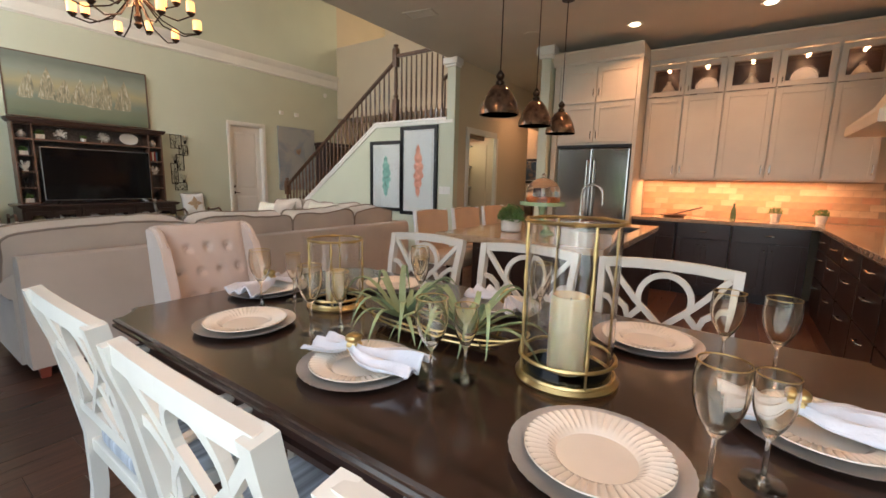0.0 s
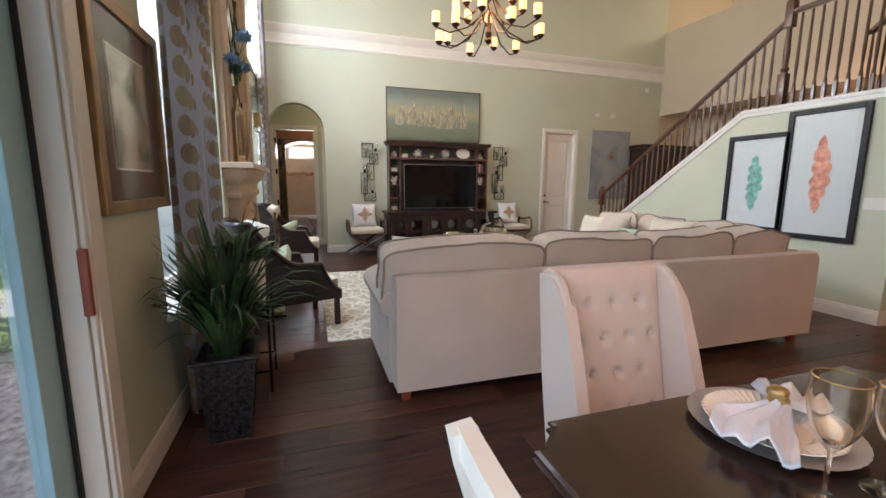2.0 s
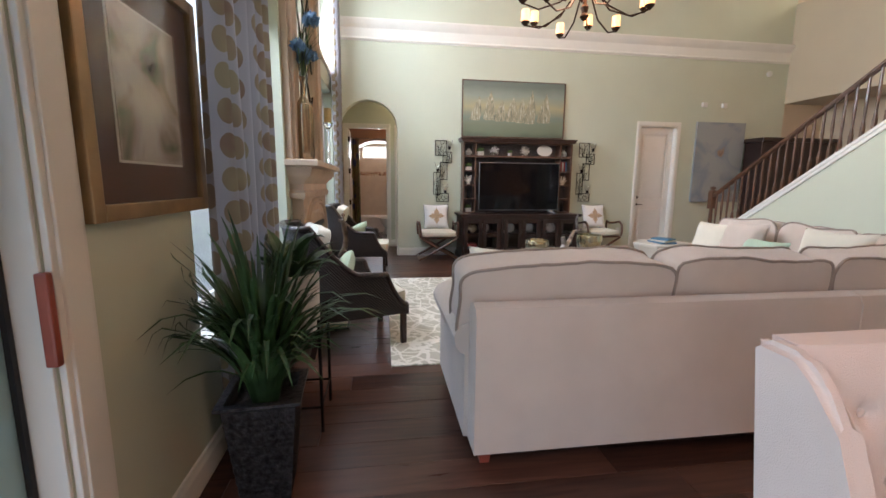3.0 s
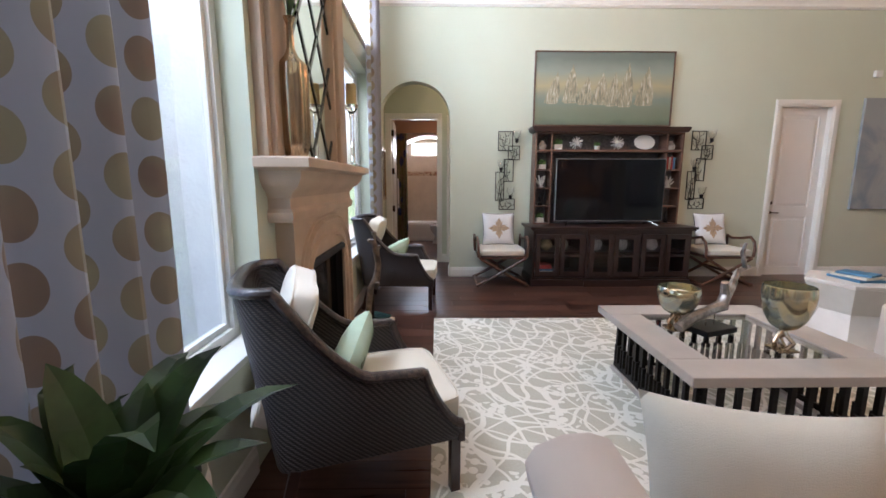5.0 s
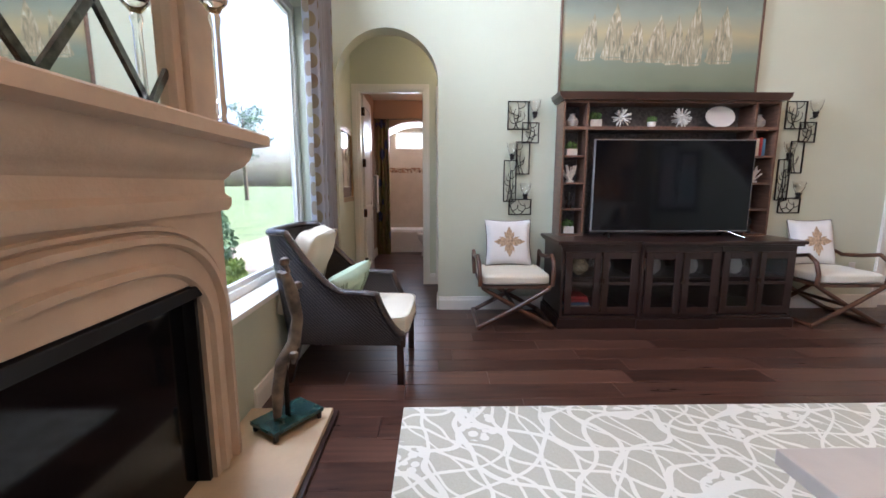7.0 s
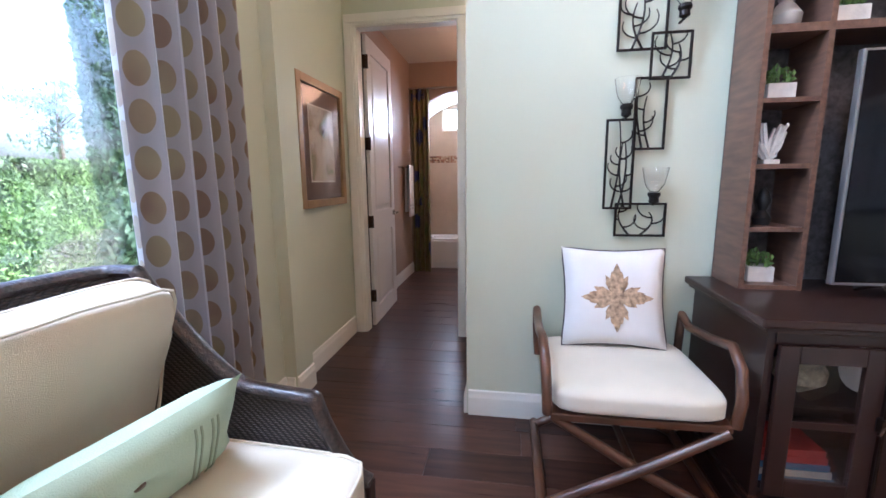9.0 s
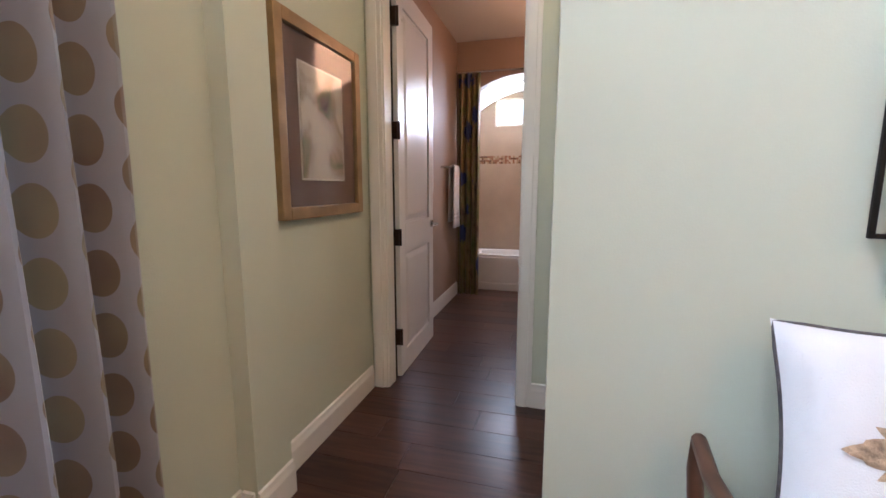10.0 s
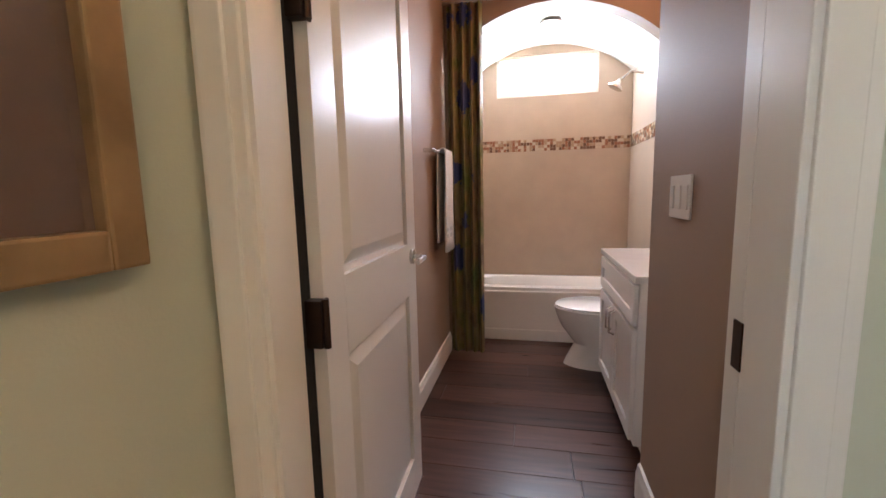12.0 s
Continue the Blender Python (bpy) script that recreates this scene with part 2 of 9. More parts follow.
def cushion(bm, sx, sy, sz, m=None, power=3.2, puff=0.35, res=10, edge=0.25, rumple=0.0, seed=0.0):
    """A soft block of size sx, sy, sz round its middle, crowned on its faces."""
    def grid(i, n):
        t = -1 + 2 * i / n
        return math.copysign(abs(t) ** 0.75, t)
    seen = {}
    def vert(a, b, c):
        key = (round(a, 4), round(b, 4), round(c, 4))
        if key not in seen:
            p = Vector((a, b, c))
            k = (abs(a) ** power + abs(b) ** power + abs(c) ** power) ** (1 / power)
            q = p / k
            q = p.lerp(q, 0.6 + edge)
            crown = 1 - puff * 0.5 * (max(abs(a), abs(b)) ** 3)
            q = Vector((q.x * sx / 2, q.y * sy / 2, q.z * crown * sz / 2))
            if rumple:
                q += noise.noise_vector(q * 5 + Vector((seed, seed, 0))) * rumple
            seen[key] = bm.verts.new(q)
        return seen[key]
    n = res
    g = [grid(i, n) for i in range(n + 1)]
    for s in (-1, 1):
        for i in range(n):
            for j in range(n):
                a0, a1, b0, b1 = g[i], g[i + 1], g[j], g[j + 1]
                for f in (((a0, b0, s), (a1, b0, s), (a1, b1, s), (a0, b1, s)), ((a0, s, b0), (a1, s, b0), (a1, s, b1), (a0, s, b1)), ((s, a0, b0), (s, a1, b0), (s, a1, b1), (s, a0, b1))):
                    bm.faces.new([vert(*p) for p in f])
    if m is not None:
        bmesh.ops.transform(bm, matrix=m, verts=list(seen.values()))
    return bm


def wall(name, axis, face, back, u0, u1, z0, z1, material, holes=(), arches=(), label="", parent=None):
    """A wall across x or y, from face to back, with rectangular holes (u0, u1, z0, z1) and arches (u0, u1, z0, spring)."""
    holes = list(holes)
    for a0, a1, b0, spring in arches:
        holes.append((a0, a1, b0, spring + (a1 - a0) / 2))
    us = sorted({u0, u1, *(h[0] for h in holes), *(h[1] for h in holes)})
    zs = sorted({z0, z1, *(h[2] for h in holes), *(h[3] for h in holes)})
    us, zs = [u for u in us if u0 <= u <= u1], [z for z in zs if z0 <= z <= z1]
    bm = mesh()
    seen = {}
    def v(u, z, w):
        key = (round(u, 5), round(z, 5), w)
        if key not in seen:
            seen[key] = bm.verts.new((w, u, z) if axis == "x" else (u, w, z))
        return seen[key]
    def solid(i, j):
        if not (0 <= i < len(us) - 1 and 0 <= j < len(zs) - 1):
            return False
        cu, cz = (us[i] + us[i + 1]) / 2, (zs[j] + zs[j + 1]) / 2
        return not any(h[0] < cu < h[1] and h[2] < cz < h[3] for h in holes)
    for i in range(len(us) - 1):
        for j in range(len(zs) - 1):
            if not solid(i, j):
                continue
            a, b, c, d = us[i], us[i + 1], zs[j], zs[j + 1]
            for w in (face, back):
                bm.faces.new((v(a, c, w), v(b, c, w), v(b, d, w), v(a, d, w)))
            for ok, p, q in ((solid(i - 1, j), (a, c), (a, d)), (solid(i + 1, j), (b, c), (b, d)), (solid(i, j - 1), (a, c), (b, c)), (solid(i, j + 1), (a, d), (b, d))):
                if not ok:
                    bm.faces.new((v(*p, face), v(*q, face), v(*q, back), v(*p, back)))
    for a0, a1, b0, spring in arches:
        r, mid, n = (a1 - a0) / 2, (a0 + a1) / 2, 28
        top = spring + r
        arc = [(mid - r * math.cos(math.pi * k / n), spring + r * math.sin(math.pi * k / n)) for k in range(n + 1)]
        for p, q in zip(arc, arc[1:]):
            for w in (face, back):
                vs = [v(*p, w), v(*q, w), v(q[0], top, w), v(p[0], top, w)]
                vs = list(dict.fromkeys(vs))
                if len(vs) > 2:
                    bm.faces.new(vs)
            bm.faces.new((v(*p, face), v(*q, face), v(*q, back), v(*p, back)))
    ob = part(name, bm, material, parent)
    return tagged(ob, label, kind="structure")


def frame_bars(bm, axis, u0, u1, z0, z1, w0, w1, width):
    """Four bars round an opening, mitred as butts, between the depths w0 and w1."""
    for a, b, c, d in ((u0, u0 + width, z0, z1), (u1 - width, u1, z0, z1), (u0 + width, u1 - width, z0, z0 + width), (u0 + width, u1 - width, z1 - width, z1)):
        if axis == "x":
            box(bm, w0, w1, a, b, c, d, 0.004)
        else:
            box(bm, a, b, w0, w1, c, d, 0.004)
    return bm


def pillow(bm, sx, sy, t, m=None, seed=0.0, dimple=0.0, res=20):
    """A scatter cushion in the xy plane: full middle, thin edges, pointed corners."""
    sheets = []
    for side in (1, -1):
        grid = []
        for i in range(res + 1):
            row = []
            for j in range(res + 1):
                u, v = -1 + 2 * i / res, -1 + 2 * j / res
                x = u * sx / 2 * (1 - 0.09 * (1 - v * v))
                y = v * sy / 2 * (1 - 0.09 * (1 - u * u))
                h = t / 2 * ((1 - u ** 4) * (1 - v ** 4)) ** 0.55
                h *= 1 - dimple * math.exp(-(x * x + y * y) / 0.0012)
                h += 0.006 * noise.noise(Vector((u * 2.5 + seed, v * 2.5, seed))) * (1 - u ** 4) * (1 - v ** 4)
                row.append((x, y, side * h))
            grid.append(row)
        sheets.append(grid)
    made = []
    for k, grid in enumerate(sheets):
        vs = [[None] * (res + 1) for _ in range(res + 1)]
        for i in range(res + 1):
            for j in range(res + 1):
                rim = i in (0, res) or j in (0, res)
                vs[i][j] = made[0][i][j] if k and rim else bm.verts.new(grid[i][j])
        made.append(vs)
        for i in range(res):
            for j in range(res):
                bm.faces.new((vs[i][j], vs[i + 1][j], vs[i + 1][j + 1], vs[i][j + 1]))
    if m is not None:
        bmesh.ops.transform(bm, matrix=m, verts=bm.verts[:])
    return bm

# ---- structure ----
WX, WY = -8.375, -0.5          # faces of the television wall and of the window wall
HIGH, LOW = 6.1, 3.05
ARCH = (-0.425, 0.56, 0.0, 2.255)
W1, W2 = (-4.385, -2.62), (-7.86, -6.12)
SILL, HEAD, SILL2, HEAD2 = 0.62, 2.72, 3.0, 5.0
SLIDER = (-1.83, 3.6)

sub = mesh()
box(sub, -12.9, 4.2, -0.7, 10.4, -0.2, -0.012)
tagged(part("floor", sub, M_SUBFLOOR), "dark engineered hickory plank floor through the house", kind="structure")

wall("wall_south", "y", WY, WY - 0.2, WX - 0.2, 4.2, 0, HIGH, M_WALL,
     holes=[(*W1, SILL, HEAD), (*W2, SILL, HEAD), (*W1, SILL2, HEAD2), (*W2, SILL2, HEAD2), (*SLIDER, 0.0, 2.44)], label="sage green painted window wall of the great room")
wall("wall_television", "x", WX, WX - 0.2, WY, 8.3, 0, HIGH, M_WALL, holes=[(5.215, 5.975, 0, 2.45)], arches=[ARCH],
     label="tall sage green painted wall with an arched opening")
wall("wall_north", "y", 8.28, 8.4, WX, -2.53, 2.95, 4.80, M_BEIGE, label="beige painted parapet wall of the upstairs loft")
wall("wall_under_loft", "y", 9.2, 9.3, WX, -2.53, 0, 2.95, M_BEIGE, label="sage green painted wall under the loft")
wall("wall_loft", "y", 10.2, 10.3, WX, -2.53, 2.95, HIGH, M_BEIGE, label="beige painted wall of the upstairs loft")
wall("wall_loft_end", "x", WX, WX - 0.2, 8.3, 10.3, 0, HIGH, M_BEIGE, label="beige painted end wall of the loft")
LX = -2.53
wall("wall_corridor", "x", LX, LX - 0.12, 5.514, 10.3, 0, HIGH, M_BEIGE, holes=[(5.80, 6.62, 0, 2.05), (8.0, 9.15, 0, 2.4)], label="beige painted wall beside the pantry door")
wall("wall_above_kitchen", "x", LX - 0.12, LX, WY, 5.394, LOW, HIGH, M_WALL, label="sage green painted wall above the lower ceiling")
wall("wall_above_stair", "x", LX - 0.12, LX, 5.394, 5.514, LOW, HIGH, M_WALL)
wall("wall_east", "x", 4.0, 4.2, WY, 10.3, 0, LOW, M_BEIGE, label="beige painted wall behind the dining table")
wall("wall_kitchen", "y", 6.52, 6.64, -1.2, 4.0, 0, LOW, M_BEIGE, label="beige painted kitchen wall")
wall("wall_corridor_end", "y", 9.6, 9.7, LX, -1.2, 0, LOW, M_BEIGE, label="beige painted wall at the end of the corridor")
wall("wall_corridor_side", "x", -1.2, -1.32, 5.62, 9.6, 0, LOW, M_WALL, label="sage green painted wall end beside the refrigerator", holes=[(7.2, 8.3, 0, 2.4)])
wall("wall_room_beyond", "x", 0.2, 0.3, 6.7, 9.6, 0, LOW, M_BEIGE)

# staircase wall
sw = mesh()
prism(sw, [(-6.62, 0.0), (LX, 0.0), (LX, 2.2), (-4.1, 2.2), (-6.12, 0.80), (-6.62, 0.45)], "y", 5.394, 5.514)
tagged(part("wall_stair", sw, M_WALL), "sage green painted wall under the staircase", kind="structure")
sw = mesh()
box(sw, LX - 0.14, LX, 5.396, 5.512, 2.2, LOW)
tagged(part("wall_stair_post", sw, M_WALL), "sage green painted wall end beside the stair", kind="structure")

c = mesh()
box(c, WX - 0.2, LX - 0.12, WY - 0.2, 10.3, HIGH, HIGH + 0.15)
tagged(part("ceiling", c, M_CEIL), "flat ceiling high above the great room", kind="structure")
c = mesh()
box(c, LX - 0.12, 4.2, WY - 0.2, 10.3, LOW - 0.001, LOW + 0.15)
tagged(part("ceiling_kitchen", c, M_CEIL), "flat ceiling over the kitchen and dining area", kind="structure")
c = mesh()
box(c, WX, LX - 0.12, 8.4, 10.3, 2.95, 3.2)
tagged(part("floor_loft", c, M_CEIL), "floor slab of the loft with a painted soffit", kind="structure")

# vestibule and bathroom
BX, BB = -9.505, -9.63         # faces of the bathroom door wall
wall("wall_vestibule_south", "y", WY, WY - 0.12, BB, WX - 0.2, 0, LOW, M_WALL, label="sage green painted vestibule wall")
wall("wall_vestibule_north", "y", 1.9, 2.0, BB, WX - 0.2, 0, LOW, M_WALL)
BATHDOOR = (-0.41, 0.395)
CLOSET = (0.595, 1.39)
wall("wall_bath_door", "x", BX, BB, WY, 2.0, 0, LOW, M_WALL, holes=[(*BATHDOOR, 0, 2.42), (*CLOSET, 0, 2.42)], label="sage green painted wall with the bathroom door")
wall("wall_bath_inner", "x", BB - 0.004, BB - 0.02, WY, 2.0, 0, LOW, M_TAUPE, holes=[(*BATHDOOR, 0, 2.42), (*CLOSET, 0, 2.42)])
wall("wall_bath_south", "y", WY - 0.05, WY - 0.17, -12.83, BB - 0.02, 0, LOW, M_TAUPE, label="taupe painted bathroom wall")
wall("wall_bath_return", "y", 0.462, 0.60, -10.47, BB - 0.02, 0, LOW, M_TAUPE, label="taupe painted bathroom wall with a switch")
wall("wall_bath_north", "y", 1.02, 1.14, -12.83, -10.62, 0, LOW, M_TAUPE, label="taupe painted bathroom wall behind the vanity")
wall("wall_bath_stub", "x", -10.60, -10.49, 0.60, 1.14, 0, LOW, M_TAUPE)
c = mesh()
box(c, BB, WX - 0.2, WY, 1.9, LOW - 0.002, LOW + 0.1)
tagged(part("ceiling_vestibule", c, M_CEIL), "vestibule ceiling", kind="structure")
c = mesh()
box(c, -12.83, BB, WY - 0.05, 1.9, 2.76, 2.9)
tagged(part("ceiling_bath", c, M_CEIL), "bathroom ceiling", kind="structure")
WIN = (-0.255, 0.592, 1.99, 2.328)
M_TILE = mat("warm travertine tile", (0.50, 0.39, 0.29), 0.35, scale=4, vary=0.05, detail=8)
wall("wall_bath_window", "x", -12.705, -12.83, WY - 0.05, 1.02, 0, 2.76, M_TILE, holes=[WIN], label="travertine tiled wall over the bath with a high window")
# segmental arch over the bath
ay0, ay1, spring, rise = -0.50, 0.86, 2.13, 0.27
r = ((ay1 - ay0) ** 2 / 4 + rise * rise) / (2 * rise)
arc = []
for k in range(25):
    y = ay0 + (ay1 - ay0) * k / 24
    arc.append((y, spring + rise - r + math.sqrt(r * r - (y - (ay0 + ay1) / 2) ** 2)))
c = mesh()
prism(c, [(WY - 0.05, 2.76), (WY - 0.05, 0.0), (ay0, 0.0)] + arc + [(ay1, 0.0), (1.02, 0.0), (1.02, 2.76)], "x", -11.98, -11.86)
tagged(part("wall_bath_arch", c, M_TAUPE), "taupe painted arched wall in front of the bath", kind="structure")
M_VAULT = mat("white vault paint", (0.80, 0.78, 0.72), 0.5, vary=0.02)
c = mesh()
prism(c, arc + [(ay1, 2.6), (ay0, 2.6)], "x", -12.70, -11.984)
tagged(part("ceiling_bath_vault", c, M_VAULT), "white curved ceiling over the bath", kind="structure")
wall("wall_bath_tile_south", "y", ay0, WY - 0.048, -12.70, -11.984, 0, 2.2, M_TILE)
wall("wall_bath_tile_north", "y", ay1, 1.018, -12.70, -11.984, 0, 2.2, M_TILE, label="travertine tiled end wall of the bath")

# ground outside
M_LAWN = mat("lawn and mulch", (0.09, 0.13, 0.05), 0.95, scale=2, vary=0.3, bump=1.0, fine=60)
g = mesh()
box(g, -400, 400, -400, 400, -0.5, -0.22)
tagged(part("ground", g, M_LAWN), "lawn and planting beds outside the house", kind="structure")


# ---- skirtings, crown and casings ----
BASE = [(0, 0), (0.016, 0), (0.016, 0.10), (0.011, 0.118), (0.009, 0.135), (0, 0.14)]


def baseboard(axis, face, side, u0, u1):
    """Runs along a wall face; side +1 or -1 is the way it stands out."""
    bm = mesh()
    prism(bm, [(face + side * d, h) for d, h in BASE], "y" if axis == "x" else "x", u0, u1)
    tagged(part("baseboard", bm, M_TRIM), "white painted baseboard with a moulded top", kind="structure")


baseboard("x", WX, 1, 0.57, 5.135)
baseboard("x", WX, 1, 6.055, 9.2)
baseboard("x", WX, 1, WY + 0.016, -0.435)
baseboard("y", WY, 1, WX - 1.13 + 0.02, WX - 0.2)
baseboard("y", WY, 1, WX, -6.40)
baseboard("y", WY, 1, -4.18, -1.93)
baseboard("x", BX, 1, 0.457, 0.540)
baseboard("x", BX, 1, 1.448, 1.9)
baseboard("y", -0.425, 1, WX - 0.2, WX)
baseboard("y", 0.56, -1, WX - 0.2, WX)
baseboard("y", 5.394, -1, -6.62, LX)
baseboard("x", LX, 1, 5.40, 5.72)
baseboard("x", LX, 1, 6.72, 8.0)
baseboard("y", WY - 0.05, 1, -12.0, -9.66)
baseboard("y", 0.462, -1, -10.47, -9.66)

b = mesh()
prism(b, [(WX, 3.70), (WX + 0.012, 3.70), (WX + 0.03, 3.73), (WX + 0.016, 3.76), (WX + 0.016, 3.90), (WX + 0.05, 3.96), (WX + 0.075, 4.02), (WX + 0.075, 4.045), (WX, 4.045)], "y", WY, 8.28)
tagged(part("trim", b, M_TRIM), "wide white crown band across the tall wall", kind="structure")


def casing(axis, face, side, u0, u1, top, width=0.088, label="white painted door casing"):
    bm = mesh()
    for a, c0, z0, z1 in ((u0 - width, u0, 0, top), (u1, u1 + width, 0, top), (u0 - width, u1 + width, top, top + width)):
        for t, inset in ((0.014, 0.0), (0.022, 0.012)):
            lo, hi = sorted((face, face + side * t))
            if z0 == 0:
                args = (a + inset, c0 - inset * 2, z0, z1)
            else:
                args = (a + inset, c0 - inset, z0 + inset * 2, z1 - inset)
            if axis == "x":
                box(bm, lo, hi, *args, 0.003)
            else:
                box(bm, args[0], args[1], lo, hi, args[2], args[3], 0.003)
    return tagged(part("trim", bm, M_TRIM), label, kind="structure")


def jamb(axis, d0, d1, u0, u1, top, t=0.018):
    bm = mesh()
    for a, c0, z0, z1 in ((u0, u0 + t, 0, top), (u1 - t, u1, 0, top), (u0 + t, u1 - t, top - t, top)):
        if axis == "x":
            box(bm, d0, d1, a, c0, z0, z1)
        else:
            box(bm, a, c0, d0, d1, z0, z1)
    return tagged(part("trim", bm, M_TRIM), "white painted door jamb", kind="structure")


casing("x", WX, 1, 5.223, 5.967, 2.442)
jamb("x", WX - 0.2, WX + 0.003, 5.216, 5.974, 2.449)
casing("x", BX, 1, -0.402, 0.376, 2.41, width=0.086)
jamb("x", BB + 0.03, BX + 0.003, -0.409, 0.394, 2.419)
bm = mesh()
box(bm, BB - 0.02, BB + 0.028, 0.376, 0.394, 0, 2.401)
box(bm, BB - 0.02, BB + 0.028, -0.409, -0.403, 0, 2.401)
tagged(part("trim", bm, M_TRIM), "white painted rebate of the bathroom door jamb", kind="structure")
# Black strip paints the shade in the gap between jamb and open door.
bm = mesh()
box(bm, BB - 0.018, BB + 0.024, -0.4025, -0.3985, 0.004, 2.40)
tagged(part("trim", bm, M_GAP_SHADE), "black strip standing for the shaded gap at the bathroom door jamb", kind="structure")
bm = mesh()
box(bm, BB + 0.005, BB + 0.035, 0.3735, 0.3765, 0.885, 0.965, 0.001)
tagged(part("strike_plate", bm, M_BRONZE, label="dark bronze strike plate in the white door jamb"), category="strike plate")
casing("x", BX, 1, 0.605, 1.383, 2.41, width=0.063)
jamb("x", BB - 0.02, BX + 0.003, 0.596, 1.389, 2.419, t=0.012)
casing("x", LX, 1, 5.81, 6.61, 2.04)

# ---- windows, sliding door, curtains ----


def window(name, u, z, depth=-0.66, w=0.055):
    win = thing(name, "tall white framed fixed window over a painted sill", "window", kind="structure")
    bm = mesh()
    frame_bars(bm, "y", u[0], u[1], z[0], z[1], depth - 0.035, depth + 0.035, w)
    frame_bars(bm, "y", u[0] + w, u[1] - w, z[0] + w, z[1] - w, depth - 0.02, depth + 0.015, 0.03)
    part("window_frame", bm, M_TRIM, win)
    bm = mesh()
    box(bm, u[0] + w, u[1] - w, depth - 0.006, depth, z[0] + w, z[1] - w)
    pane = part("pane", bm, M_PANE, win)
    pane.visible_shadow = False
    bm = mesh()
    box(bm, u[0] - 0.02, u[1] + 0.02, depth + 0.036, WY + 0.03, z[0] - 0.03, z[0] + 0.004, 0.006)
    part("window_sill", bm, M_TRIM, win)
    return win


window("window_1", W1, (SILL, HEAD))
window("window_2", W2, (SILL, HEAD))
window("window_3", W1, (SILL2, HEAD2))
window("window_4", W2, (SILL2, HEAD2))

sd = thing("door_sliding", "tall white framed sliding glass door", "door", kind="structure")
bm = mesh()
frame_bars(bm, "y", SLIDER[0], SLIDER[1], 0.0, 2.44, -0.69, -0.50, 0.012)
part("door_frame", bm, M_TRIM, sd)
M_ALU = mat("pale teal aluminium", (0.36, 0.56, 0.60), 0.35, vary=0.02)
M_SEAL = mat("black rubber seal", (0.015, 0.015, 0.018), 0.6)
for k in range(3):
    x0 = SLIDER[0] + 0.014 + k * 1.80
    y = -0.61 - 0.012 * k
    bm = mesh()
    frame_bars(bm, "y", x0, x0 + 1.79, 0.014, 2.426, y - 0.025, y + 0.025, 0.13)
    leaf = part("door_leaf", bm, M_ALU, sd)
    bm = mesh()
    box(bm, x0 + 0.13, x0 + 1.66, y - 0.005, y + 0.003, 0.144, 2.296)
    g = part("pane", bm, M_PANE, leaf)
    g.visible_shadow = False
    bm = mesh()
    box(bm, x0 - 0.0, x0 + 0.014, y + 0.026, y + 0.04, 0.02, 2.42)
    part("seal", bm, M_SEAL, leaf)
bm = mesh()
box(bm, SLIDER[0] + 0.012, SLIDER[0] + 0.034, -0.498, -0.470, 0.87, 1.10, 0.006)
M_REDWOOD = mat("reddish wood grip", (0.28, 0.06, 0.035), 0.4, vary=0.1)
part("door_handle", bm, M_REDWOOD, sd, "reddish brown pull handle")
bm = mesh()
for a, b_, t in ((-1.965, -1.835, 0.018), (-1.945, -1.855, 0.026)):
    box(bm, a, b_, WY, WY + t, 0, 2.53, 0.004)
tagged(part("trim", bm, M_TRIM), "white painted casing of the sliding door", kind="structure")


